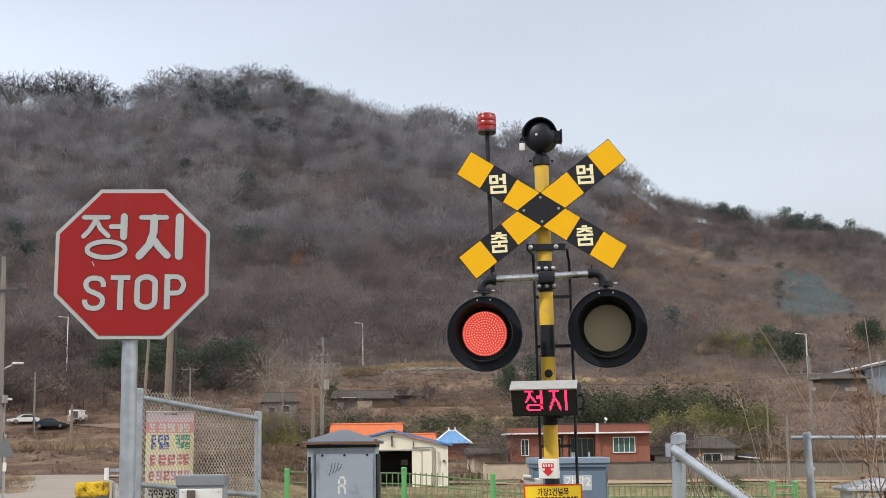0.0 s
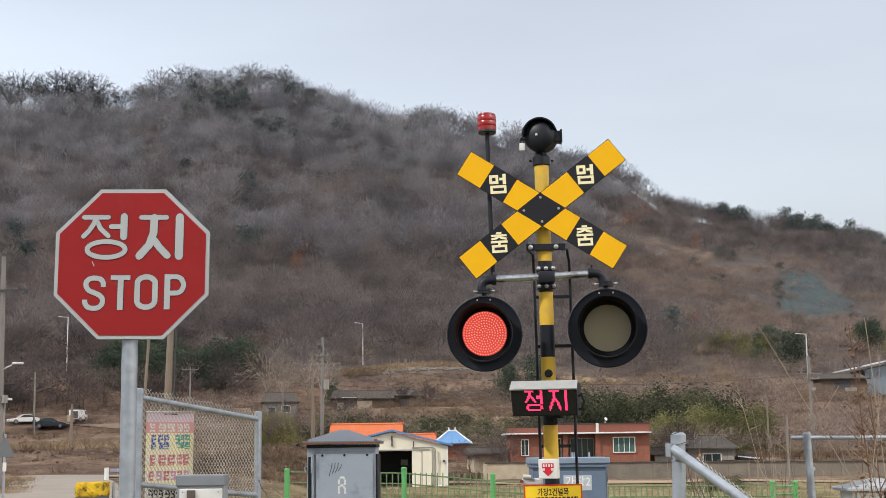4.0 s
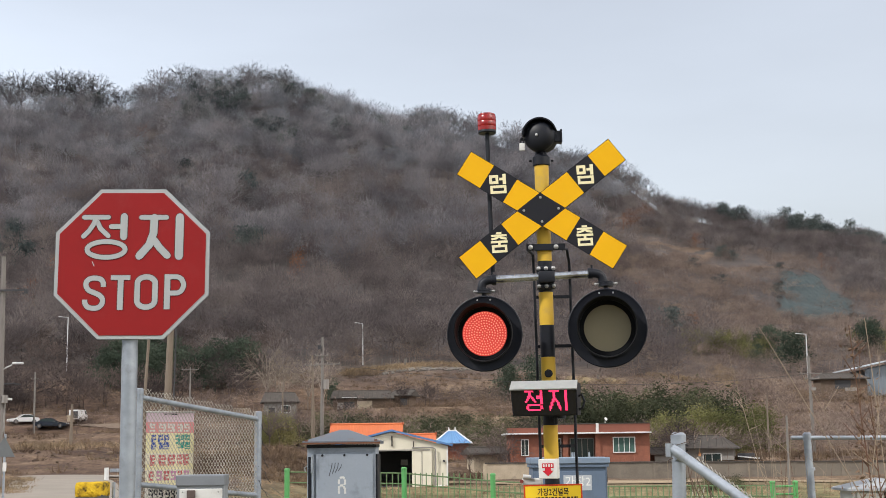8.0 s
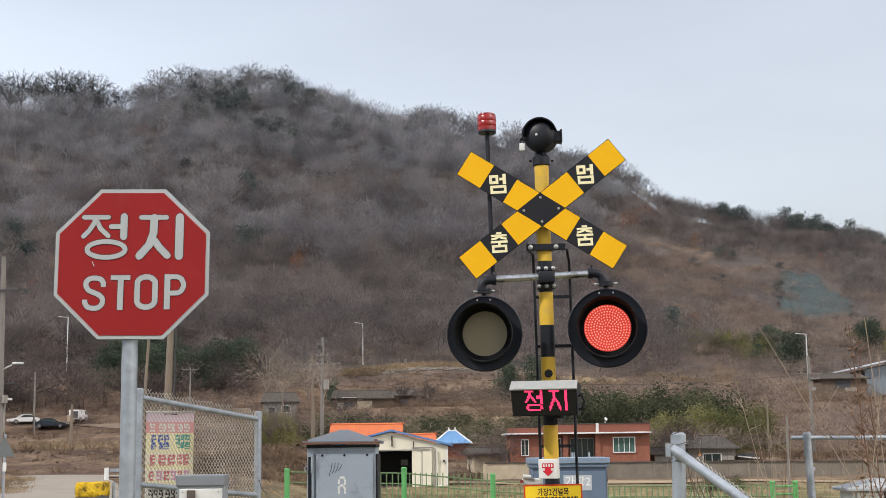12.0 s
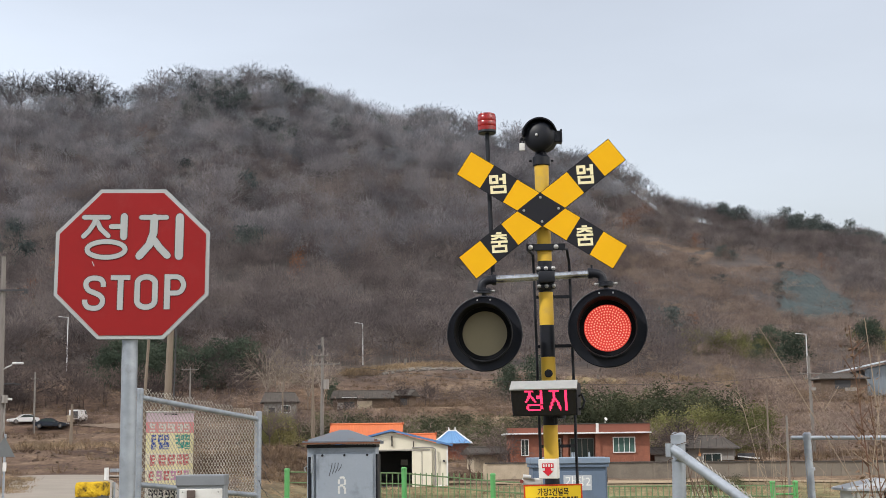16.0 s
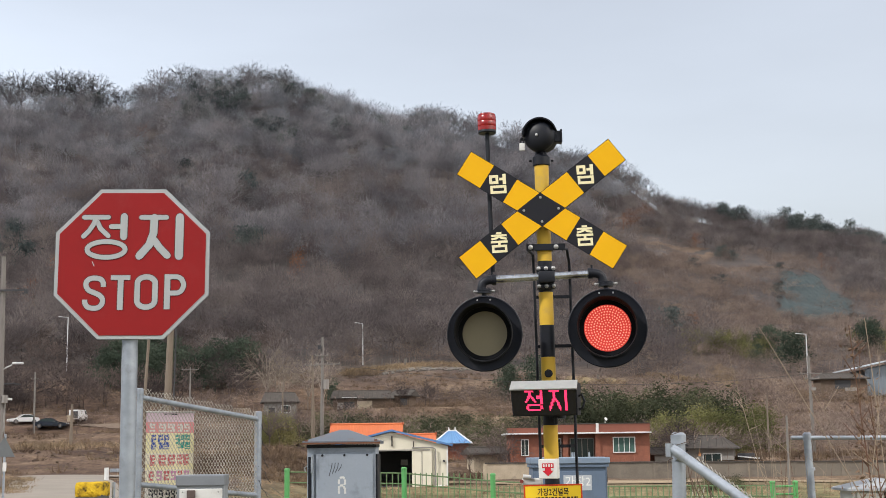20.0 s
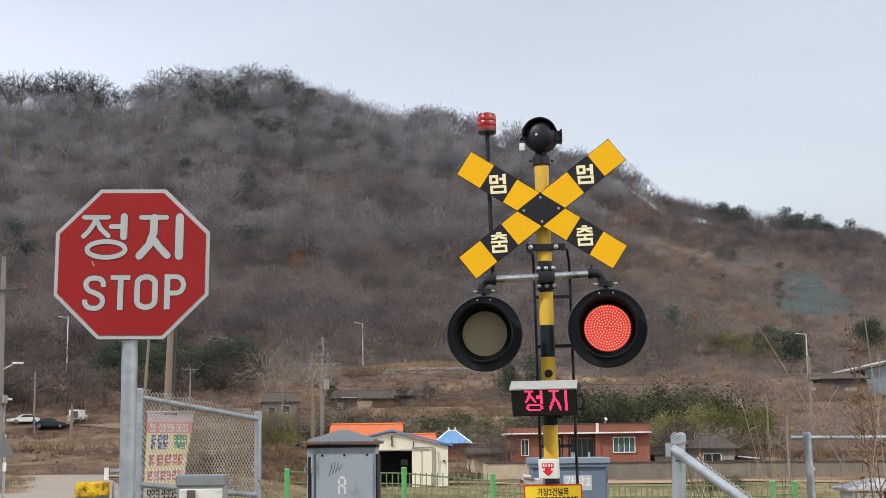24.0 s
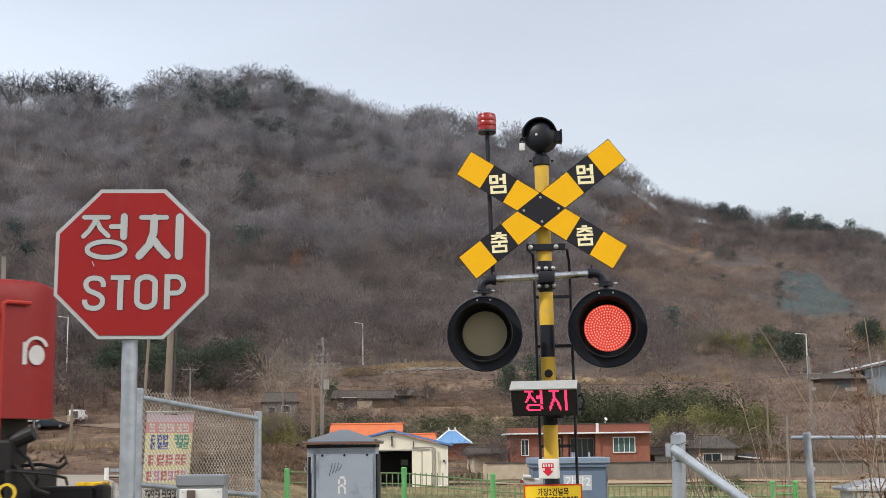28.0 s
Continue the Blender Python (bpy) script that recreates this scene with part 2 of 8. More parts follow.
def lettering(name, body, size, m, mat, parent, thick=0.001, width=None, bold=0.0):
    """Flat letters in the built-in font, facing -y."""
    cu = bpy.data.curves.new(name, "FONT")
    cu.body, cu.size, cu.extrude, cu.offset = body, size, thick, bold * size
    cu.align_x, cu.align_y = "CENTER", "CENTER"
    tmp = new(name + "_curve", cu)
    dg = bpy.context.evaluated_depsgraph_get()
    me = bpy.data.meshes.new_from_object(tmp.evaluated_get(dg))
    bpy.data.objects.remove(tmp)
    k = 1.0
    if width and len(me.vertices):
        xs = [v.co.x for v in me.vertices]
        k = width / max(1e-6, max(xs) - min(xs))
    me.transform(m @ pose(0, 0, 0, 90) @ Matrix.Diagonal((k, 1, 1, 1)))
    me.materials.clear()
    me.materials.append(mat)
    ob = new(name, me)
    ob.parent = parent
    return ob


# ---- ground and hill ----
RIDGE_X = [-400, -250, -175, -162, -146, -130, -112, -101, -67, -54, -36, -18, 0, 15, 26, 49, 75, 84, 103, 121, 149, 173, 260, 400]
RIDGE_Z = [117, 134, 136, 137, 134, 133, 138, 141.5, 141.5, 136, 131, 124.5, 124.5, 119.5, 115.5, 107, 99, 92, 87, 83, 79, 74, 61, 49]
BASE_Y = [-200, 22, 30, 45, 95, 105, 125, 150, 190, 205]
BASE_Z = [0, 0, -0.35, -0.8, -1.3, -0.7, 0.3, 2.0, 5.0, 8.0]
LEFT_Y = [-200, 22, 30, 45, 86, 93, 105, 125, 150, 190, 205]
LEFT_Z = [0, 0, -0.05, -0.1, -0.05, 0.9, 1.4, 1.8, 2.2, 4.3, 7.5]
RISE_Y = [205, 230, 300, 400, 500, 560, 750, 1200, 2000]
RISE = [0, 0.05, 0.21, 0.55, 1.0, 0.97, 0.5, 0.1, 0.0]


def bumps(x, y, s, seed=0.0):
    return (np.sin(x / s + 1.3 * np.sin(y / (1.7 * s) + seed) + seed) * np.cos(y / (1.2 * s) + 0.9 * np.sin(x / (1.5 * s) - seed)))


def height(x, y):
    """The ground's height at places x, y."""
    x, y = np.asarray(x, float), np.asarray(y, float)
    z = np.interp(y, BASE_Y, BASE_Z)
    left = np.clip((-7 - x) / 6, 0, 1)
    z = z + (np.interp(y, LEFT_Y, LEFT_Z) - z) * left
    mid = np.exp(-((y - 186) / 16) ** 2) * np.clip((x + 48) / 16, 0, 1)
    z = z + 2.6 * mid
    # cut terraces on the foot of the hill
    step = 1.7
    q = z / step
    cut = (np.floor(q) + np.clip((q - np.floor(q) - 0.62) / 0.38, 0, 1)) * step
    zone = np.clip((y - 100) / 10, 0, 1) * np.clip((232 - y) / 15, 0, 1)
    z = z + (cut + 0.25 - z) * 0.8 * zone
    rise = np.interp(y, RISE_Y, RISE)
    top = np.interp(x * (1 + 0.12 * np.clip((500 - y) / 300, 0, 1)), RIDGE_X, RIDGE_Z)
    z = z + rise * (top - 8)
    far = np.clip((y - 215) / 120, 0, 1) * np.clip((520 - y) / 60, 0, 1)
    z = z + far * (3.2 * bumps(x, y, 23.0) + 1.4 * bumps(x, y, 9.0, 2.0))
    z = z + np.clip((y - 28) / 30, 0, 1) * 0.10 * bumps(x, y, 3.1, 1.0)
    # torn earth on the bank beyond the road
    torn = np.clip((-13 - x) / 4, 0, 1) * np.clip((y - 87) / 6, 0, 1) * np.clip((195 - y) / 15, 0, 1)
    z = z + torn * (0.22 * bumps(x, y, 1.5, 4.0) + 0.16 * bumps(x + 0.4 * y, y, 0.9, 7.0))
    return z


GROUND = bpy.data.materials.new("winter_ground")


def ground_material(m):
    """Straw, soil and pale green winter fields, with leaf litter further up."""
    m.use_nodes = True
    n, l = m.node_tree.nodes, m.node_tree.links
    b = n["Principled BSDF"]
    b.inputs["Roughness"].default_value = 0.95
    b.inputs["Specular IOR Level"].default_value = 0.1
    co = n.new("ShaderNodeTexCoord")
    stretch = n.new("ShaderNodeMapping")
    stretch.inputs["Scale"].default_value = (0.8, 1.0, 1.3)
    l.new(co.outputs["Object"], stretch.inputs["Vector"])
    noises = []
    for s, d in ((0.12, 8), (0.9, 5), (4.5, 6)):
        t = n.new("ShaderNodeTexNoise")
        t.inputs["Scale"].default_value, t.inputs["Detail"].default_value = s, d
        t.inputs["Roughness"].default_value = 0.62
        l.new(stretch.outputs[0], t.inputs["Vector"])
        noises.append(t)
    def ramp(src, stops):
        r = n.new("ShaderNodeValToRGB")
        for i, (p, c) in enumerate(stops):
            e = r.color_ramp.elements[i] if i < 2 else r.color_ramp.elements.new(p)
            e.position, e.color = p, (*[k * DEPTH for k in c], 1)
        l.new(src, r.inputs["Fac"])
        return r.outputs[0]
    def blend(fac, a, c):
        x = n.new("ShaderNodeMix")
        x.data_type = "RGBA"
        l.new(fac, x.inputs[0])
        l.new(a, x.inputs[6])
        l.new(c, x.inputs[7])
        return x.outputs[2]
    mixn = n.new("ShaderNodeMath")
    mixn.operation = "MULTIPLY_ADD"
    l.new(noises[1].outputs["Fac"], mixn.inputs[0])
    mixn.inputs[1].default_value = 0.6
    l.new(noises[0].outputs["Fac"], mixn.inputs[2])
    detail = n.new("ShaderNodeMath")
    detail.operation = "MULTIPLY_ADD"
    l.new(noises[2].outputs["Fac"], detail.inputs[0])
    detail.inputs[1].default_value, detail.inputs[2].default_value = 0.5, -0.25
    both = n.new("ShaderNodeMath")
    l.new(detail.outputs[0], both.inputs[0])
    l.new(mixn.outputs[0], both.inputs[1])
    mixn = both
    field = ramp(mixn.outputs[0], [(0.60, (0.05, 0.034, 0.027)), (0.78, (0.09, 0.060, 0.045)), (0.92, (0.15, 0.104, 0.072)), (1.0, (0.21, 0.153, 0.105))])
    straw = ramp(mixn.outputs[0], [(0.60, (0.068, 0.047, 0.037)), (0.78, (0.125, 0.086, 0.062)), (0.92, (0.20, 0.142, 0.098)), (1.0, (0.26, 0.19, 0.13))])
    litter = ramp(mixn.outputs[0], [(0.55, (0.058, 0.051, 0.051)), (0.8, (0.082, 0.072, 0.070)), (1.0, (0.105, 0.09, 0.082))])
    sep = n.new("ShaderNodeSeparateXYZ")
    l.new(co.outputs["Object"], sep.inputs[0])
    far = n.new("ShaderNodeMapRange")
    far.inputs["From Min"].default_value, far.inputs["From Max"].default_value = 222, 246
    l.new(sep.outputs["Y"], far.inputs["Value"])
    paddy = ramp(mixn.outputs[0], [(0.58, (0.075, 0.07, 0.036)), (0.78, (0.16, 0.143, 0.072)), (0.95, (0.25, 0.21, 0.115))])
    flat = n.new("ShaderNodeMapRange")
    flat.inputs["From Min"].default_value, flat.inputs["From Max"].default_value = 100, 84
    l.new(sep.outputs["Y"], flat.inputs["Value"])
    east = n.new("ShaderNodeMapRange")
    east.inputs["From Min"].default_value, east.inputs["From Max"].default_value = -12, -6
    l.new(sep.outputs["X"], east.inputs["Value"])
    both_ways = n.new("ShaderNodeMath")
    both_ways.operation = "MULTIPLY"
    l.new(flat.outputs[0], both_ways.inputs[0])
    l.new(east.outputs[0], both_ways.inputs[1])
    l.new(blend(far.outputs[0], blend(both_ways.outputs[0], blend(east.outputs[0], field, straw), paddy), litter), b.inputs["Base Color"])
    bp = n.new("ShaderNodeBump")
    bp.inputs["Strength"].default_value, bp.inputs["Distance"].default_value = 0.7, 0.12
    l.new(noises[2].outputs["Fac"], bp.inputs["Height"])
    l.new(bp.outputs[0], b.inputs["Normal"])


ground_material(GROUND)


def build_ground():
    xs = np.concatenate([-np.geomspace(3000, 112, 26), np.arange(-110, 111, 1.3), np.geomspace(112, 3000, 26)])
    ys = np.concatenate([-np.geomspace(3000, 25, 14), np.arange(-20, 100, 1.6), np.arange(100, 235, 0.75), np.arange(236, 560, 4.0), np.geomspace(565, 4000, 24)])
    gx, gy = np.meshgrid(xs, ys)
    v = np.stack([gx.ravel(), gy.ravel(), height(gx, gy).ravel()], 1)
    w = len(xs)
    i = np.arange((len(ys) - 1) * w).reshape(-1, w)[:, :-1].ravel()
    ob = arrays("ground", v, np.stack([i, i + 1, i + 1 + w, i + w], 1), GROUND)
    ob.data.polygons.foreach_set("use_smooth", [True] * len(ob.data.polygons))
    tagged(ob, "brown winter ground with straw fields, terraces and wooded hill", "ground", kind="structure")


build_ground()


# ---- woods on the hill ----
def bare_tree(rng, fine=300, twig=0.0040):
    """Corners and triangles of one leafless tree of height about 1."""
    v, f = [], []

    def blade(a, b, w):
        d = b - a
        side = np.cross(d, rng.normal(size=3))
        side *= w / (np.linalg.norm(side) + 1e-9)
        i = len(v)
        v.extend([a - side, a + side, b])
        f.append((i, i + 1, i + 2))

    def limb(a, b, w):
        blade(a, b, w)
        blade(a, b, w)

    top = np.array([rng.normal() * 0.03, rng.normal() * 0.03, 0.5 + 0.1 * rng.random()])
    limb(np.array([0, 0, -0.08]), top, 0.011)
    limb(np.array([0, 0, -0.02]), top * 1.3, 0.006)
    ends = []
    for k in range(9):
        root = top * (0.5 + 0.5 * rng.random())
        a = k * 2.4 + rng.random()
        out = 0.12 + 0.20 * rng.random()
        lift = 0.12 + 0.30 * rng.random() * (1.25 - out * 2)
        tip = root + np.array([math.cos(a) * out, math.sin(a) * out, lift])
        limb(root, tip, 0.0055)
        ends.append((root, tip))
    subs = []
    for root, tip in ends:
        for _ in range(4):
            s = root + (tip - root) * (0.3 + 0.7 * rng.random())
            e = s + rng.normal(size=3) * np.array([0.09, 0.09, 0.06]) + np.array([0, 0, 0.06])
            blade(s, e, 0.004)
            subs.append((s, e))
    mid = np.array([top[0], top[1], 0.68])
    for _ in range(fine):
        s0, e0 = subs[rng.integers(len(subs))]
        s = s0 + (e0 - s0) * (0.2 + 0.8 * rng.random())
        out = s - mid
        out = out / (np.linalg.norm(out) + 1e-6)
        d = out * 0.045 + rng.normal(size=3) * 0.038 + np.array([0, 0, 0.018])
        blade(s, s + d, twig)
    return np.array(v), np.array(f)


def puff_tree(rng, twigs=560, lobes=8, wide=0.42, thick=0.0068):
    """A leafless tree as its twigs make it: rounded lobes of fine twigs that fan out from a trunk, height about 1."""
    v, f = [], []

    def blade(a, b, w):
        side = np.cross(b - a, rng.normal(size=3))
        side *= w / (np.linalg.norm(side) + 1e-9)
        i = len(v)
        v.extend([a - side, a + side, b])
        f.append((i, i + 1, i + 2))
    top = np.array([rng.normal() * 0.02, rng.normal() * 0.02, 0.45])
    blade(np.array([0, 0, -0.08]), top, 0.013)
    blade(np.array([0, 0, -0.08]), top * 1.2, 0.010)
    each = twigs // lobes
    for k in range(lobes):
        a = k * 2.4 + rng.random()
        r = wide * (0.25 + 0.5 * math.sqrt((k + 0.5) / lobes))
        c = np.array([math.cos(a) * r, math.sin(a) * r, 0.80 - 0.55 * (r / wide) ** 2 + 0.10 * rng.normal()])
        size = 0.17 + 0.07 * rng.random()
        root = top * (0.55 + 0.45 * rng.random())
        blade(root, c, 0.007)
        for _ in range(4):
            blade(root + (c - root) * (0.5 + 0.4 * rng.random()), c + rng.normal(size=3) * size * 0.5, 0.0045)
        g = rng.normal(size=(each, 3))
        g = g / np.linalg.norm(g, axis=1)[:, None] * (rng.random(each) ** 0.45)[:, None] * size * np.array([1.05, 1.05, 0.95])
        p = c + g
        away = p - np.array([0, 0, 0.25])
        away = away / np.linalg.norm(away, axis=1)[:, None] + g / size * 0.35
        d = away * (0.035 + 0.05 * rng.random(each))[:, None] + rng.normal(size=(each, 3)) * 0.016
        side = np.cross(d, rng.normal(size=(each, 3)))
        side *= thick / (np.linalg.norm(side, axis=1)[:, None] + 1e-9)
        for q, e, w in zip(p, d, side):
            i = len(v)
            v.extend([q - w, q + w, q + e])
            f.append((i, i + 1, i + 2))
    return np.array(v), np.array(f)


def fan_tree(rng, limbs=8, ends=64, twigs=9, wide=0.45, stem=0.016):
    """A tall leafless tree: limbs that fan out from a short trunk to the rounded dome of its twigs, height about 1."""
    v, f = [], []

    def spray(a, b, w):
        s = np.cross(b - a, rng.normal(size=3))
        s *= w / (np.linalg.norm(s) + 1e-9)
        i = len(v)
        v.extend([a - s, a + s, b])
        f.append((i, i + 1, i + 2))

    def branch(pts, w0, w1):
        n = len(pts)
        for j in range(n - 1):
            a, b = pts[j], pts[j + 1]
            wa, wb = w0 + (w1 - w0) * j / (n - 1), w0 + (w1 - w0) * (j + 1) / (n - 1)
            s = np.cross(b - a, rng.normal(size=3))
            s = s / (np.linalg.norm(s) + 1e-9)
            i = len(v)
            v.extend([a - s * wa, a + s * wa, b + s * wb, b - s * wb])
            f.extend([(i, i + 1, i + 2), (i, i + 2, i + 3)])

    def bow(a, b, n=4):
        return [a + (b - a) * k + (rng.normal(size=3) * 0.010 if 0 < k < 1 else 0) for k in np.linspace(0, 1, n)]
    fork = np.array([rng.normal() * 0.02, rng.normal() * 0.02, 0.25 + 0.08 * rng.random()])
    for _ in range(2):
        branch([np.array([0, 0, -0.12]), fork * 0.5, fork], stem, stem * 0.8)
    mid = np.array([0, 0, 0.50])
    lines, tips = [], []
    for k in range(limbs):
        a, t = k * 2.4 + rng.random() * 0.5, 0.2 + 1.25 * (k + 0.5) / limbs
        out = np.array([math.cos(a) * math.sin(t) * wide, math.sin(a) * math.sin(t) * wide, math.cos(t) * 0.47])
        tip = mid + out * (0.66 + 0.12 * rng.random())
        knee = fork + (tip - fork) * 0.45 + np.array([0, 0, 0.04])
        line = bow(fork * (0.7 + 0.3 * rng.random()), knee, 3) + bow(knee, tip, 3)[1:]
        branch(line, stem * 0.6, stem * 0.26)
        lines.append(line)
        tips.append(tip)
    tips = np.array(tips)
    for k in range(ends):
        a, t = k * 2.4 + rng.random() * 0.3, math.acos(1 - 1.25 * (k + 0.5) / ends)
        e = mid + np.array([math.cos(a) * math.sin(t) * wide, math.sin(a) * math.sin(t) * wide, math.cos(t) * 0.47]) * (0.84 + 0.12 * rng.random())
        near = lines[int(np.argmin(((tips - e) ** 2).sum(1)))]
        s = near[rng.integers(2, 5)]
        sub = bow(s, e, 4)
        branch(sub, stem * 0.26, stem * 0.12)
        out = (e - mid) / np.linalg.norm(e - mid)
        for _ in range(twigs):
            p = sub[rng.integers(1, 4)]
            spray(p, p + (e - s) * 0.18 + out * 0.045 + rng.normal(size=3) * 0.034, 0.0026)
    return np.array(v), np.array(f)


def clump_tree(rng, clumps=10, leaves=62, spread=0.2, low=0.3, leaf=0.034, flat=0.4):
    """Corners and triangles of an evergreen with clumps of leaves."""
    v, f = [], []

    def tri(a, b, c):
        i = len(v)
        v.extend([a, b, c])
        f.append((i, i + 1, i + 2))

    for k in range(3):
        a = k * 2.1
        side = np.array([math.cos(a), math.sin(a), 0]) * 0.018
        tri(-side + [0, 0, -0.05], side + [0, 0, -0.05], np.array([0, 0, 0.9]))
    for k in range(clumps):
        t = low + (1 - low) * (k + rng.random()) / clumps
        r = spread * (1.15 - t) * 1.5 * (0.5 + 0.7 * rng.random())
        a = rng.random() * 6.283
        c = np.array([math.cos(a) * r, math.sin(a) * r, t])
        tri(np.array([0, 0, t - 0.08]), np.array([0, 0, t - 0.06]), c)
        size = 0.13 * (1.25 - 0.5 * t)
        for _ in range(leaves):
            p = c + rng.normal(size=3) * size * np.array([1, 1, flat])
            d, e = rng.normal(size=3) * leaf, rng.normal(size=3) * leaf
            tri(p, p + d, p + e)
    return np.array(v), np.array(f)


def plant(name, templates, places, sizes, rng, mat, label, category, widen=(0.85, 1.2)):
    """One object of many trees: stamps the templates at the places."""
    vs, fs, tones, base = [], [], [], 0
    for (x, y, z), s in zip(places, sizes):
        v, f = templates[rng.integers(len(templates))]
        a, w = rng.random() * 6.283, widen[0] + (widen[1] - widen[0]) * rng.random()
        c, d = math.cos(a), math.sin(a)
        p = np.empty_like(v)
        p[:, 0] = (v[:, 0] * c - v[:, 1] * d) * s * w + x
        p[:, 1] = (v[:, 0] * d + v[:, 1] * c) * s * w + y
        p[:, 2] = v[:, 2] * s + z
        vs.append(p)
        fs.append(f + base)
        tones.append(np.full(len(v), rng.uniform(-0.16, 0.16), np.float32))
        base += len(v)
    ob = arrays(name, np.concatenate(vs), np.concatenate(fs), mat)
    if len(ob.data.vertices) == base:
        ob.data.attributes.new("tone", "FLOAT", "POINT").data.foreach_set("value", np.concatenate(tones))
    return tagged(ob, label, category, kind="stuff")


# grey bark with some bluish distance haze mixed into its colour
GREY_HAZED = patchy("bare_twigs_grey_hazed", [(0.138, 0.131, 0.142), (0.21, 0.199, 0.21), (0.29, 0.274, 0.283)], 0.085, fine=0.03, bump=0, thin=0.5)
# lighter, bluer twigs for the upper hill: distance haze put into the colour
PALE_HAZED = patchy("bare_twigs_pale_hazed", [(0.155, 0.16, 0.18), (0.225, 0.23, 0.25), (0.30, 0.305, 0.322)], 0.085, fine=0.03, bump=0, thin=0.5)
RIDGE_BARK = patchy("ridge_bark", [(0.06, 0.06, 0.066), (0.09, 0.089, 0.094), (0.125, 0.122, 0.126)], 0.085, fine=0.3, bump=0)
# darker copy of the brown twigs, with shade painted into the colour
SHADED_TWIGS = patchy("shaded_brown_twigs", [(0.068, 0.055, 0.053), (0.115, 0.092, 0.086), (0.18, 0.142, 0.125)], 0.085, fine=0.3, bump=0, thin=0.5)
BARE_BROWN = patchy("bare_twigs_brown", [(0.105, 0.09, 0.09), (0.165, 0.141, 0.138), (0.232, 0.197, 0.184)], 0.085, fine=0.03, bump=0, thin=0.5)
RUSSET = patchy("dry_oak_leaves", [(0.17, 0.082, 0.05), (0.24, 0.115, 0.068), (0.30, 0.155, 0.095)], 0.05, fine=0.5, bump=0, thin=0.3)
# pine green made paler and bluer: haze of the distance painted in
HAZED_PINE = patchy("hazy_pine_needles", [(0.06, 0.074, 0.076), (0.085, 0.102, 0.10), (0.115, 0.132, 0.122)], 0.05, fine=0.6, bump=0, thin=0.5)
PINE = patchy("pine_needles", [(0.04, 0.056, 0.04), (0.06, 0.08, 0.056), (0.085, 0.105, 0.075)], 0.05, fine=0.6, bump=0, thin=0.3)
SHRUB = patchy("evergreen_leaves", [(0.036, 0.043, 0.025), (0.068, 0.076, 0.042), (0.135, 0.134, 0.074)], 0.12, fine=0.8, bump=0, thin=0.3)
BAMBOO = patchy("bamboo_leaves", [(0.105, 0.11, 0.044), (0.19, 0.186, 0.076), (0.29, 0.262, 0.115)], 0.12, fine=0.8, bump=0, thin=0.3)

RED_SCRUB = patchy("reddish_scrub", [(0.145, 0.112, 0.097), (0.222, 0.17, 0.144), (0.305, 0.238, 0.20)], 0.12, fine=0.6, bump=0, thin=0.3)


def scatter(rng, n, y0, y1, half=0.37, keep=None):
    """Random places in the wedge of hill between y0 and y1, on the ground."""
    out = []
    while len(out) < n:
        m = n * 2
        y = np.sqrt(rng.random(m) * (y1 * y1 - y0 * y0) + y0 * y0)
        x = (rng.random(m) * 2 - 1) * (half * y + 6)
        ok = np.ones(m, bool) if keep is None else keep(x, y)
        z = height(x, y)
        out.extend(np.stack([x, y, z], 1)[ok].tolist())
    return out[:n]


def open_slope(x, y):
    """True where trees grow: not on the netted cut, the graves or the terraces."""
    net = (x > 84) & (x < 121) & (y > 318) & (y < 408)
    bare = (x > 52 + 6 * bumps(x, y, 9.0)) & (x < 122) & (y > 392 + 8 * bumps(x, y, 12.0, 1.0)) & (y < 438)
    shelf = (x > -28) & (x < 120) & (y < 213)
    low = ((y < 205) & (x > -42)) | ((x > 44) & (x < 97) & (y < 251)) | ((x > -20) & (x < 22) & (y < 237)) | ((x < -31) & (y < 238))
    return ~(net | bare | shelf | low)


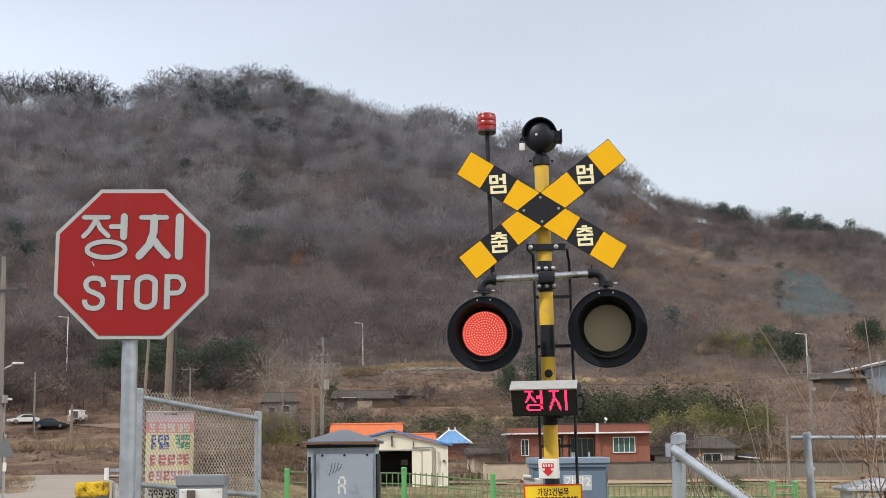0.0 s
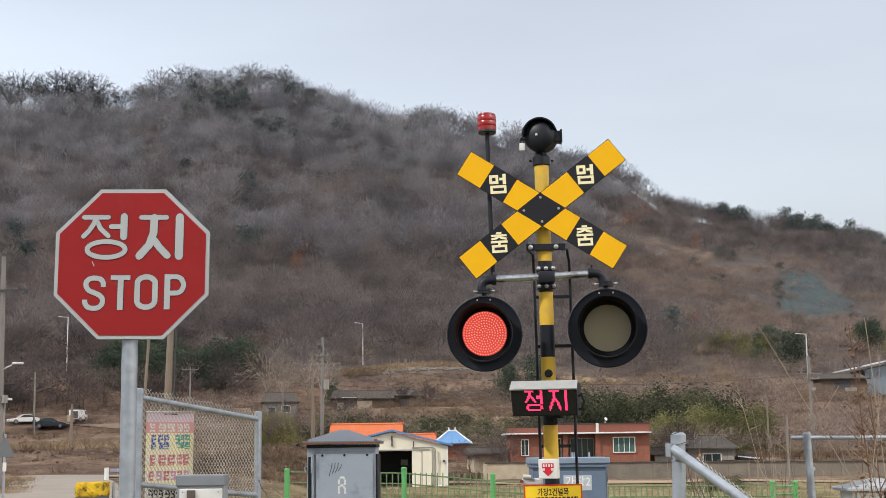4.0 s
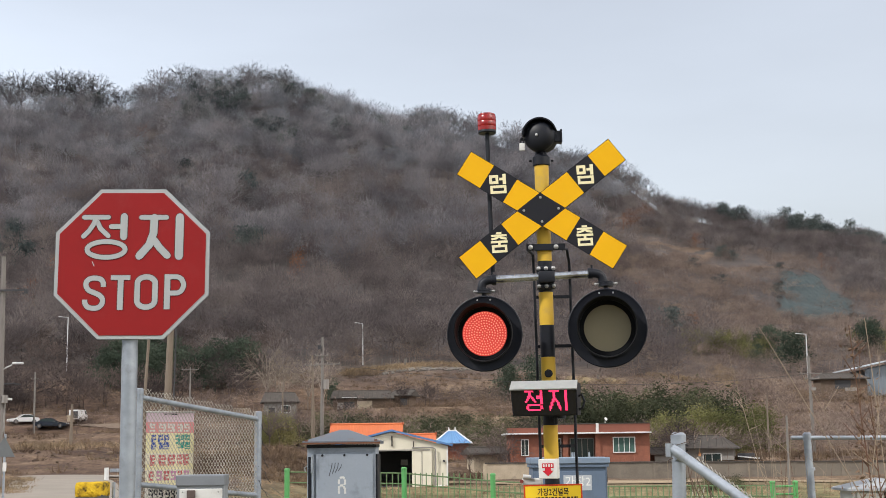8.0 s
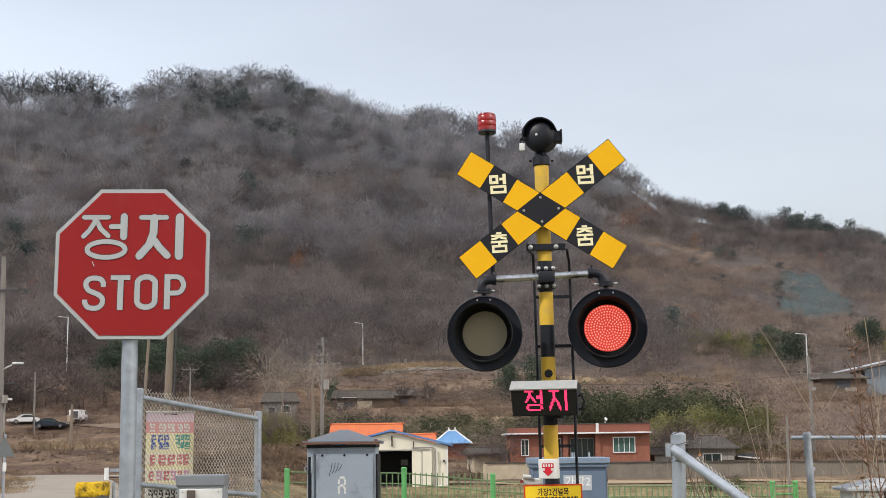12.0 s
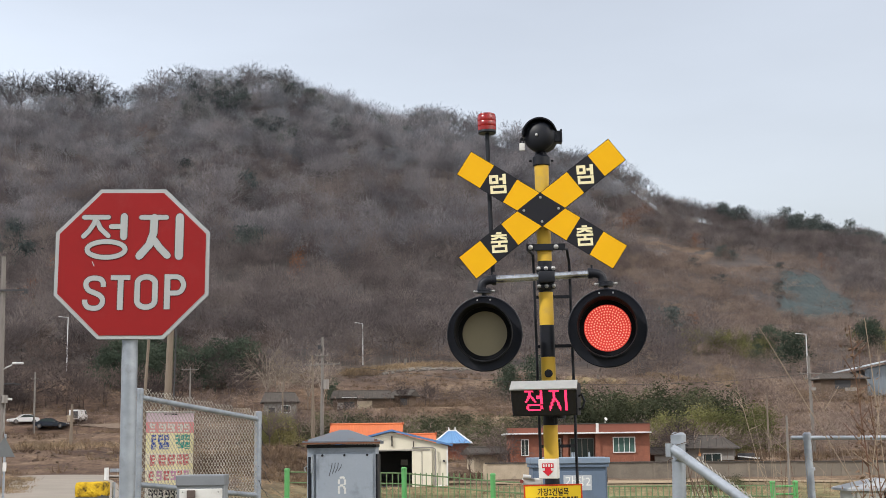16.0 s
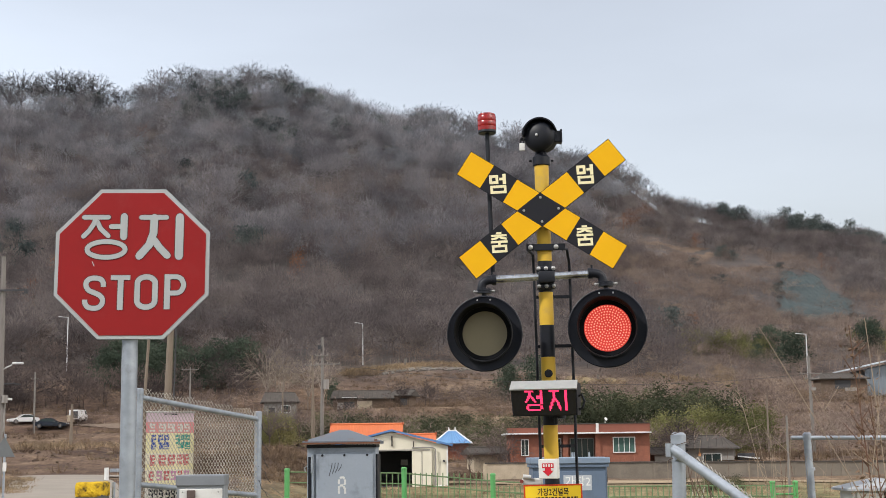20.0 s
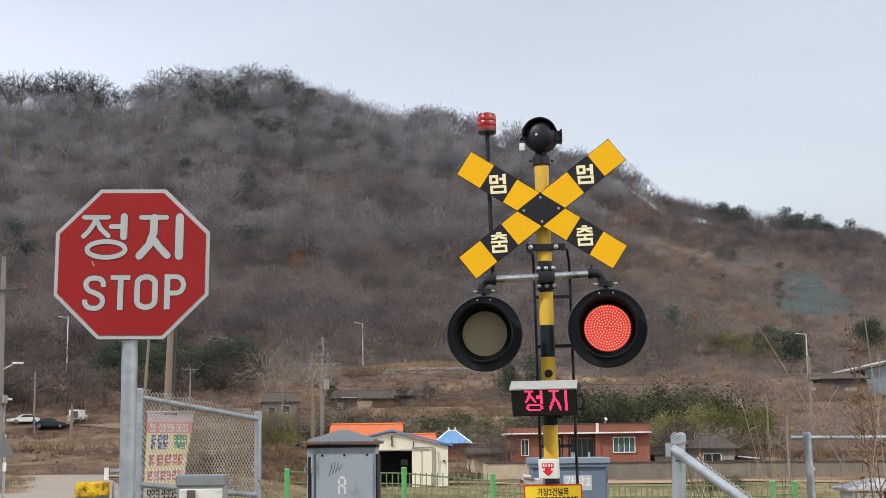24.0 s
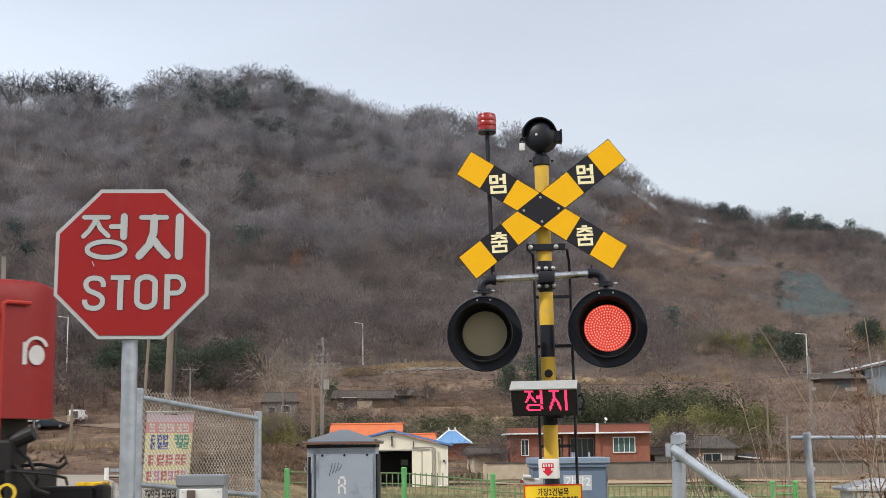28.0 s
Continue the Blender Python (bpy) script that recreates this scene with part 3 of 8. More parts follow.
def build_woods():
    rng = np.random.default_rng(5)

    def strip(n, x0, x1, y0, y1):
        x, y = rng.uniform(x0, x1, n), rng.uniform(y0, y1, n)
        ok = open_slope(x, y)
        return np.stack([x, y, height(x, y)], 1)[ok].tolist()

    puffs = [puff_tree(rng) for _ in range(9)]
    small_puffs = [puff_tree(rng, twigs=300, lobes=6, wide=0.46, thick=0.0095) for _ in range(8)]
    fans = [fan_tree(rng, limbs=7 + k % 3) for k in range(7)]
    pines = [clump_tree(rng) for _ in range(6)]
    bushy = [clump_tree(rng, clumps=11, leaves=34, spread=0.3, low=0.2, leaf=0.03, flat=0.7) for _ in range(5)]
    a = scatter(rng, 720, 330, 500, keep=lambda x, y: open_slope(x, y) & (x < 40 + 15 * bumps(x, y, 20.0)))
    plant("bare_woods_grey", puffs, a, rng.uniform(8.5, 13.0, len(a)), rng, GREY_HAZED, "leafless winter trees covering the hillside, haze mixed into their grey", "woods")
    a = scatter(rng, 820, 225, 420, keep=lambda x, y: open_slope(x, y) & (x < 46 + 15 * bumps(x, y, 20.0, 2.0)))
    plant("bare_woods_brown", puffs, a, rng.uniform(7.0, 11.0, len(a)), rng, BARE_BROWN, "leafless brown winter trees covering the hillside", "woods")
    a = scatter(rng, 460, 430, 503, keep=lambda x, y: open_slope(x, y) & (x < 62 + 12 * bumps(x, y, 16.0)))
    plant("upper_woods", puffs, a, rng.uniform(7.0, 10.5, len(a)), rng, PALE_HAZED, "leafless trees on the upper hillside, haze painted into pale twigs", "woods", widen=(1.0, 1.35))
    a = [(x, y, z - 1.0) for x, y, z in scatter(rng, 420, 474, 499) if x < 70]
    edge = strip(210, -190, 75, 494, 503)
    a = a + edge
    plant("crest_thicket", small_puffs, a, np.where(np.array(a)[:, 0] < -128, 0.7, 1.0) * rng.uniform(3.0, 4.6, len(a)), rng, GREY_HAZED, "dense low leafless growth along the crest", "woods", widen=(1.1, 1.5))
    a = strip(560, 46, 180, 436, 486) + strip(150, 118, 160, 380, 440) + strip(190, 46, 180, 486, 503)
    plant("brow_woods", small_puffs, a, [rng.uniform(4.5, 7.5) + (1.8 if p[1] > 486 else 0) for p in a], rng, BARE_BROWN, "leafless brown trees along the falling ridge", "woods", widen=(0.9, 1.2))
    a = strip(700, 28, 125, 236, 395)
    plant("slope_scrub", small_puffs, a, rng.uniform(3.0, 6.0, len(a)), rng, RED_SCRUB, "low leafless brown trees on the old terraces", "woods", widen=(1.0, 1.5))
    # the skyline, tree by tree: tall in the west, low on the saddle and along the falling ridge
    sky_x = [-180, -135, -130, -112, -108, -56, -50, -20, -12, 3, 8, 30, 50, 84, 90, 180]
    sky_h = [17.5, 17.0, 11.5, 11.5, 13.5, 13.5, 8.0, 7.5, 11.5, 11.5, 7.5, 8.0, 12.0, 12.0, 10.0, 9.0]
    a = []
    for k, x in enumerate(np.arange(-186, 182, 3.7)):
        px, py = x + rng.uniform(-2.2, 2.2), rng.uniform(494, 502)
        a.append((px, py, float(height(px, py)) - 0.6))
    plant("ridge_trees", fans, a, [float(np.interp(p[0], sky_x, sky_h)) * rng.uniform(0.8, 1.12) for p in a], rng, RIDGE_BARK, "tall leafless trees along the ridge against the sky", "woods", widen=(1.05, 1.4))
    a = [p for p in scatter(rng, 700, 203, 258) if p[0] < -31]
    plant("foot_woods", small_puffs, a, rng.uniform(3.5, 6.8, len(a)), rng, SHADED_TWIGS, "leafless undergrowth at the hill's foot, shade painted into its brown", "woods", widen=(1.1, 1.6))
    def at(places):
        return [(x, y, float(height(x, y))) for x, y in places]
    a = at([(-37, 331), (-37, 321), (-38, 338), (-37, 349), (68, 446), (65, 443), (71, 449), (62, 440), (74, 452), (86, 437), (-94, 311), (-93, 294), (127, 418), (124, 422), (-107, 456), (8, 248), (58, 300), (50, 330)])
    plant("russet_oaks", bushy, a, rng.uniform(4.0, 7.0, len(a)), rng, RUSSET, "young oaks with dry russet leaves", "woods", widen=(0.8, 1.2))
    def grove(n, x0, x1, y0, y1):
        return at(zip(rng.uniform(x0, x1, n), rng.uniform(y0, y1, n)))
    a = grove(34, -97, -74, 462, 490) + grove(12, -70, -50, 440, 456) + grove(6, -42, -34, 458, 470) + grove(3, -62, -57, 382, 392) + grove(4, -52, -46, 322, 335) + grove(9, -120, -100, 318, 352) + grove(4, -141, -134, 490, 498) + grove(8, -62, -45, 485, 497) + at([(-13, 467), (-81, 402), (-23, 476), (46, 262)])
    small = at([(93, 431), (95, 434), (97, 430), (76, 362), (79, 366), (106, 406), (96, 372), (72, 372)])
    plant("young_pines", pines, small, rng.uniform(3.0, 4.6, len(small)), rng, HAZED_PINE, "small dark pines on the old terraces", "woods", widen=(1.2, 1.7))
    right = grove(9, 103, 115, 484, 500) + grove(16, 130, 152, 478, 500) + grove(15, 150, 172, 478, 502)
    a = a + right
    plant("pine_trees", pines, a, np.concatenate([rng.uniform(7.0, 10.5, len(a) - 40), rng.uniform(7.0, 11.0, 25), rng.uniform(5.0, 8.0, 15)]), rng, HAZED_PINE, "dark green pines among bare trees on the hill", "woods")


build_woods()


# ---- stop sign ----
def stop_sign():
    t = thing("stop_sign", pose(-1.213, 5.03, 0, 0, 0, 0), "red octagonal stop sign on a grey steel post", "traffic sign")
    bm = bmesh.new()
    stroke(bm, [(-0.155, 2.327), (-0.15, 2.318), (-0.148, 2.31)], 0.003, -0.0176, 0.0006)
    part("paint_chip", bm, SIGN_WHITE, t, "small pale scratch")
    bm = bmesh.new()
    rod(bm, (0.0, 0.022, 0), (-0.012, 0.022, 2.52), 0.0305, sides=28)
    part("post", bm, STEEL, t, "weathered galvanised post", smooth=True)
    cz, w, h, cut = 2.318, 0.3015, 0.2955, 0.176

    def octagon(k):
        a, b, c, e = w - k, h - k, cut - k * 0.42, (cut - 0.052) - k * 0.42
        return [(-c + 0.045, cz + b), (c - 0.052, cz + b), (a, cz + e), (a, cz - e), (c - 0.045, cz - b), (-c + 0.05, cz - b), (-a, cz - e), (-a, cz + e)]
    turn = pose(0, 0, cz, 0, 0.6, 0) @ pose(0, 0, -cz)
    part("backing_plate", slab(bmesh.new(), octagon(0.0), -0.013, -0.0105, turn), STEEL, t)
    part("white_border", slab(bmesh.new(), octagon(0.0015), -0.0155, -0.0130, turn), SIGN_WHITE, t, "white reflective border")
    part("red_face", slab(bmesh.new(), octagon(0.0155), -0.0175, -0.0155, turn), SIGN_RED, t, "faded red reflective face")
    y, g = -0.0175, 0.001
    # the word in Korean: two blocks of rounded strokes
    def glyph(name, strokes):
        bm = bmesh.new()
        edge = bmesh.new()
        for s in strokes:
            stroke(edge, s[0], s[1] + 0.0055, y, 0.0004, True, turn)
            stroke(bm, s[0], s[1], y - 0.0006, g, True, turn)
        part(name, bm, SIGN_WHITE, t)
        part("letter_edge", edge, LETTER_EDGE, t, "dark printed outline")
    k = 1 / 1184.0   # metres per pixel of an enlarged camera view, from the sign's centre

    def P(*pts):
        return [((px - 442) * k, cz + (428 - py) * k) for px, py in pts]
    glyph("letter", [(P((215, 211), (327, 211)), 0.018), (P((270, 215), (258, 246), (238, 276), (214, 300)), 0.018),
                     (P((276, 232), (290, 262), (328, 298)), 0.018), (P((342, 255), (392, 255)), 0.019), (P((400, 208), (400, 302)), 0.0275),
                     (ring_points((321 - 442) * k, cz + (428 - 362) * k, 88 * k, 37 * k, 30), 0.0185)])
    glyph("letter", [(P((480, 212), (596, 212)), 0.0185), (P((540, 214), (538, 285), (520, 340), (475, 392)), 0.030),
                     (P((542, 318), (566, 352), (604, 390)), 0.027), (P((658, 212), (658, 392)), 0.032)])

    def latin(strokes):
        bm = bmesh.new()
        edge = bmesh.new()
        for pts, ww in strokes:
            stroke(edge, pts, ww + 0.0055, y, 0.0004, False, turn)
            stroke(bm, pts, ww, y - 0.0006, g, False, turn)
        part("letter", bm, SIGN_WHITE, t)
        part("letter_edge", edge, LETTER_EDGE, t, "dark printed outline")
    ss = [(315, 536), (313, 516), (300, 500), (273, 495), (247, 501), (235, 517), (237, 537), (250, 553), (273, 563), (298, 575), (312, 592), (311, 613), (297, 630), (273, 635), (246, 629), (233, 612), (231, 595)]
    latin([(smooth_line(P(*ss)), 0.0195)])
    latin([(P((348, 493), (438, 493)), 0.018), (P((394, 493), (394, 643)), 0.022)])
    cx, r = 512, 41
    oo = [(cx + r * math.cos(radians(q)), 520 + 30 * -math.sin(radians(q))) for q in range(0, 181, 9)] + [(cx + r * math.cos(radians(q)), 600 + 30 * -math.sin(radians(q))) for q in range(180, 361, 9)]
    latin([(P(*oo, oo[0]), 0.021)])
    latin([(P((609, 478), (609, 640)), 0.0225), (smooth_line(P((609, 490), (640, 490), (658, 491), (674, 501), (683, 522), (683, 535), (674, 554), (658, 564), (640, 565), (609, 565))), 0.019)])
    for z in (cz + 0.16, cz - 0.16):
        bm = bmesh.new()
        box(bm, 0.16, 0.012, 0.03, (0, -0.006, z), bevel=0.002)
        box(bm, 0.074, 0.05, 0.026, (-0.01, 0.022, z), bevel=0.003)
        part("clamp", bm, STEEL, t)


stop_sign()

# ---- level crossing signal ----
SIG = pose(0.676, 8.2, 0, 0, -0.6, 0)
YAW = 8.0
LAMPS = []


def band_z(y):
    return 3.379 - (y - 290) * 0.003604


def crossbuck(t):
    cb = part("crossbuck", rod(bmesh.new(), (-0.002, -0.045, 3.07), (-0.002, -0.082, 3.07), 0.05, sides=16), BLACK, t, "yellow and black crossed warning boards")
    cx, cz, w = -0.018, 3.0766, 0.179
    axes = [Vector((math.cos(radians(a)), math.sin(radians(a)))) for a in (37.4, -33.0)]
    half = [(0.627, 0.602), (0.583, 0.577)]

    def meet(d, n_off, e, e_off):
        # where the line along d at offset n_off meets the line along e at offset e_off
        nd, ne = Vector((-d.y, d.x)), Vector((-e.y, e.x))
        det = nd.x * ne.y - nd.y * ne.x
        return Vector(((n_off * ne.y - nd.y * e_off) / det, (nd.x * e_off - n_off * ne.x) / det))

    def put(pts):
        return [(cx + p.x, cz + p.y) for p in pts]
    y0 = -0.082
    for d, e, (hp, hm), k in ((axes[0], axes[1], half[0], 0), (axes[1], axes[0], half[1], 1)):
        n = Vector((-d.y, d.x))
        y = y0 - 0.003 * k
        outline = [d * hp + n * (w / 2), d * hp - n * (w / 2), -d * hm - n * (w / 2), -d * hm + n * (w / 2)]
        part("board", slab(bmesh.new(), put(outline), y - 0.003, y), PANEL_BLACK, cb)
    y = y0 - 0.006
    ins = 0.004
    for d, e, (hp, hm), first in ((axes[0], axes[1], half[0], True), (axes[1], axes[0], half[1], False)):
        n = Vector((-d.y, d.x))
        for s, h in ((1, hp), (-1, hm)):
            u = d * s
            ww = w / 2 - ins
            a0, a1 = h - ins, h - 0.174
            b0 = a1 - 0.172
            part("yellow_panel", slab(bmesh.new(), put([u * a0 + n * ww, u * a0 - n * ww, u * a1 - n * ww, u * a1 + n * ww]), y - 0.0015, y), YELLOW, cb)
            e_side = 1 if Vector((-e.y, e.x)).dot(u) > 0 else -1
            p1, p2 = meet(d, ww, e, e_side * (w / 2 + 0.001)), meet(d, -ww, e, e_side * (w / 2 + 0.001))
            part("yellow_panel", slab(bmesh.new(), put([u * b0 + n * ww, u * b0 - n * ww, p2, p1]), y - 0.0015, y), YELLOW, cb)
            part("black_panel", slab(bmesh.new(), put([u * a1 + n * ww, u * a1 - n * ww, u * b0 - n * ww, u * b0 + n * ww]), y - 0.001, y), PANEL_BLACK, cb)
            mid = u * ((a1 + b0) / 2)
            g = bmesh.new()
            top = (u.y > 0)
            turn = pose(cx + mid.x, 0, cz + mid.y, 0, -2.0, 0)
            q = 1.06

            def st(pts, lw):
                stroke(g, [(px * q, pz * q) for px, pz in pts], lw * q * 1.16, y - 0.001, 0.001, False, turn)
            if top:
                st([(-0.046, 0.046), (-0.008, 0.046), (-0.008, 0.008), (-0.046, 0.008), (-0.046, 0.046)], 0.014)
                st([(0.036, 0.058), (0.036, -0.005)], 0.017)
                st([(0.006, 0.028), (0.030, 0.028)], 0.013)
                st([(-0.043, -0.018), (0.038, -0.018), (0.038, -0.052), (-0.043, -0.052), (-0.043, -0.018)], 0.0135)
            else:
                st([(-0.016, 0.058), (0.016, 0.058)], 0.010)
                st([(-0.046, 0.044), (0.046, 0.044)], 0.011)
                st([(0.0, 0.040), (-0.012, 0.030), (-0.046, 0.022)], 0.011)
                st([(0.004, 0.036), (0.014, 0.030), (0.046, 0.022)], 0.011)
                st([(-0.05, 0.006), (0.05, 0.006)], 0.012)
                st([(0.0, 0.004), (0.0, -0.014)], 0.014)
                st([(-0.038, -0.020), (0.038, -0.020), (0.038, -0.052), (-0.038, -0.052), (-0.038, -0.020)], 0.0125)
            part("letter", g, CREAM, cb)
    d, e = axes
    o = w / 2 - 0.001
    part("centre_panel", slab(bmesh.new(), put([meet(d, o, e, o), meet(d, o, e, -o), meet(d, -o, e, -o), meet(d, -o, e, o)]), y - 0.0012, y), PANEL_BLACK, cb)
    for p in (meet(d, o, e, o), meet(d, o, e, -o), meet(d, -o, e, -o), meet(d, -o, e, o)):
        p = p * 0.72
        part("bolt", lathe(bmesh.new(), [(0.0085, 0), (0.0075, 0.004), (0.0035, 0.006), (0, 0.0065)], Matrix.Translation((cx + p.x, y - 0.0012, cz + p.y)) @ pose(0, 0, 0, 90), 12), BOLT, cb, smooth=True)


def lamp_head(t, x, z, size):
    """A black round backboard with a deep hood, an olive lens and a sliding lit panel of diodes."""
    m = pose(x, -0.14, z, 0, 0, -YAW)
    head = new("lamp_head")
    head.parent = t
    head.matrix_basis = m @ Matrix.Diagonal((size, size, size, 1))
    to_front = pose(0, 0, 0, 90)   # the lathe's axis points at the viewer
    part("backboard", lathe(bmesh.new(), [(0.166, -0.004), (0.232, -0.004), (0.238, 0.002), (0.237, 0.010), (0.232, 0.013), (0.225, 0.008), (0.166, 0.008), (0.166, -0.004)], to_front, 56), BLACK, head, "black round backboard", smooth=True)
    bm = bmesh.new()
    n = 56
    rows = []
    for i in range(n):
        a = 2 * math.pi * i / n
        up = math.sin(a)
        depth = 0.055 + 0.115 * max(0.0, (up + 0.9) / 1.9) ** 0.8
        ring = []
        for r, d in ((0.178, 0.006), (0.180, depth), (0.176, depth), (0.168, 0.006), (0.168, -0.02)):
            ring.append(bm.verts.new((r * math.cos(a), -d, r * math.sin(a))))
        rows.append(ring)
    for i in range(n):
        a, b = rows[i], rows[(i + 1) % n]
        for k in range(4):
            bm.faces.new((a[k], a[k + 1], b[k + 1], b[k]))
    bmesh.ops.recalc_face_normals(bm, faces=bm.faces[:])
    part("hood", bm, MATTE_BLACK, head, "deep black sun hood", smooth=True)
    part("housing", lathe(bmesh.new(), [(0.168, -0.018), (0.168, 0.03), (0.155, 0.11), (0.12, 0.125), (0, 0.125)], pose(0, 0, 0, -90), 40), BLACK, head, smooth=True)
    part("lens_ring", lathe(bmesh.new(), [(0.169, 0.006), (0.169, -0.004), (0.1405, -0.004), (0.1405, 0.004), (0.169, 0.006)], to_front, 48), MATTE_BLACK, head, smooth=True)
    part("lens", lathe(bmesh.new(), [(0.141, -0.006), (0.10, -0.0035), (0.05, -0.0025), (0, -0.002)], to_front, 48), LENS, head, "olive smoked lens", smooth=True)
    panel = part("led_panel", lathe(bmesh.new(), [(0.1400, 0.0), (0.10, 0.0022), (0.05, 0.003), (0, 0.0035)], to_front, 48), LAMP_RED, head, "glowing red diode panel", smooth=True)
    bm = bmesh.new()
    for k in range(1, 9):
        r = k * 0.0163
        for i in range(int(6.2 * k)):
            a = 2 * math.pi * i / int(6.2 * k) + k * 0.4
            bmesh.ops.create_circle(bm, cap_ends=True, segments=6, radius=0.0044, matrix=pose(r * math.cos(a), -0.0046, r * math.sin(a), 90))
    part("diode_cluster", bm, LED_RED, panel)["kind"] = "stuff"
    for bx in (-0.041, 0.041):
        for bz in (0.180, 0.211):
            part("bolt", lathe(bmesh.new(), [(0.006, 0.008), (0.005, 0.013), (0, 0.014)], pose(bx, 0, bz, 90), 10), BOLT, head)
    bm = bmesh.new()
    rod(bm, (0, 0.03, 0.20), (0, 0.03, 0.262), 0.016, sides=14)
    rod(bm, (0, 0.03, 0.255), (0, 0.03, 0.270), 0.043, sides=20)
    rod(bm, (0, 0.03, 0.272), (0, 0.03, 0.284), 0.043, sides=20)
    part("hanger_flange", bm, BLACK, head, smooth=True)
    for bx in (-0.062, 0.062):
        bm = bmesh.new()
        rod(bm, (bx * 0.55, 0.03, 0.27), (bx, 0.03, 0.27), 0.006, sides=8)
        bmesh.ops.create_icosphere(bm, subdivisions=1, radius=0.0095, matrix=Matrix.Translation((bx, 0.03, 0.27)))
        part("set_screw", bm, BOLT, head)
    LAMPS.append(panel)
    return head


LED_ROWS = {
    "jeong": ["1111111.....11", "...11.......11", "...11.......11", "..1111...11111", "..11.11..11111", ".11...11....11", "11.....11...11", "............11", "..1111111111..", ".11.........11", ".11.........11", "..1111111111.."],
    "ji": ["11111111....11", "...11.......11", "...11.......11", "...11.......11", "...11.......11", "..1111......11", "..11.11.....11", ".11...11....11", ".11...11....11", "11.....11...11", "11.....11...11", "1.......1...11"],
}


def led_sign(t):
    s = new("message_display")
    s.parent = t
    s["label"] = "black message display with glowing red letters"
    s.matrix_basis = pose(-0.034, -0.16, 1.862, 0, 0.6, -13)
    w = 0.203
    bm = bmesh.new()
    # body seen from the side: sloping roof, upright window, lower lip pulled in
    prof = [(-0.10, 0.075), (-0.04, 0.114), (0.10, 0.114), (0.10, -0.082), (-0.055, -0.086), (-0.098, 0.06)]
    a = [bm.verts.new((-w * (0.98 if z < 0 else 1.0), y, z)) for y, z in prof]
    b = [bm.verts.new((w * (0.98 if z < 0 else 1.0), y, z)) for y, z in prof]
    bm.faces.new(a[::-1])
    bm.faces.new(b)
    for i in range(len(a)):
        j = (i + 1) % len(a)
        bm.faces.new((a[i], a[j], b[j], b[i]))
    bmesh.ops.recalc_face_normals(bm, faces=bm.faces[:])
    bmesh.ops.bevel(bm, geom=bm.edges[:], offset=0.003, segments=1, affect="EDGES")
    part("display_case", bm, PANEL_BLACK, s)
    part("display_visor", slab(bmesh.new(), [(-0.208, 0.0), (0.206, 0.0), (0.203, 0.086), (-0.205, 0.086)], -0.004, 0.004, pose(0, -0.116, 0.072, -52)), material("visor_grey", (0.36, 0.37, 0.36), 0.45, 0.2, scale=20, bump=0.03), s, "light grey metal visor")
    part("display_window", slab(bmesh.new(), [(-0.190, -0.082), (0.190, -0.082), (0.198, 0.07), (-0.198, 0.07)], -0.006, -0.001, pose(0, -0.08, 0, 15.5)), material("display_glass", (0.008, 0.008, 0.011), 0.15, bump=0), s)
    for key, x0 in (("jeong", -0.114), ("ji", 0.036)):
        bm = bmesh.new()
        rows = LED_ROWS[key]
        p, q = 0.0079, 0.0106
        for r, line in enumerate(rows):
            for c, ch in enumerate(line):
                if ch == "1":
                    box(bm, 0.0072, 0.002, 0.0094, (x0 + c * p, -0.0075, 0.066 - r * q), pose(0, -0.08, 0, 15.5))
        part("lit_letter", bm, SIGN_LED, s, "glowing red diode letter")["kind"] = "stuff"
    bm = bmesh.new()
    pipe(bm, [(0.20, -0.01, 0.03), (0.222, -0.01, 0.04), (0.238, -0.01, 0.0), (0.225, -0.01, -0.04), (0.202, -0.01, -0.05)], 0.008, 8)
    part("display_cable", bm, BLACK, s)
    bm = bmesh.new()
    rod(bm, (0.04, 0.16, -0.10), (0.04, 0.16, 0.10), 0.058, sides=24)
    box(bm, 0.08, 0.08, 0.12, (0.04, 0.10, 0.0))
    rod(bm, (0.045, 0.09, -0.095), (0.045, 0.09, -0.135), 0.012, sides=10)
    part("mounting_clamp", bm, BLACK, s, smooth=True)


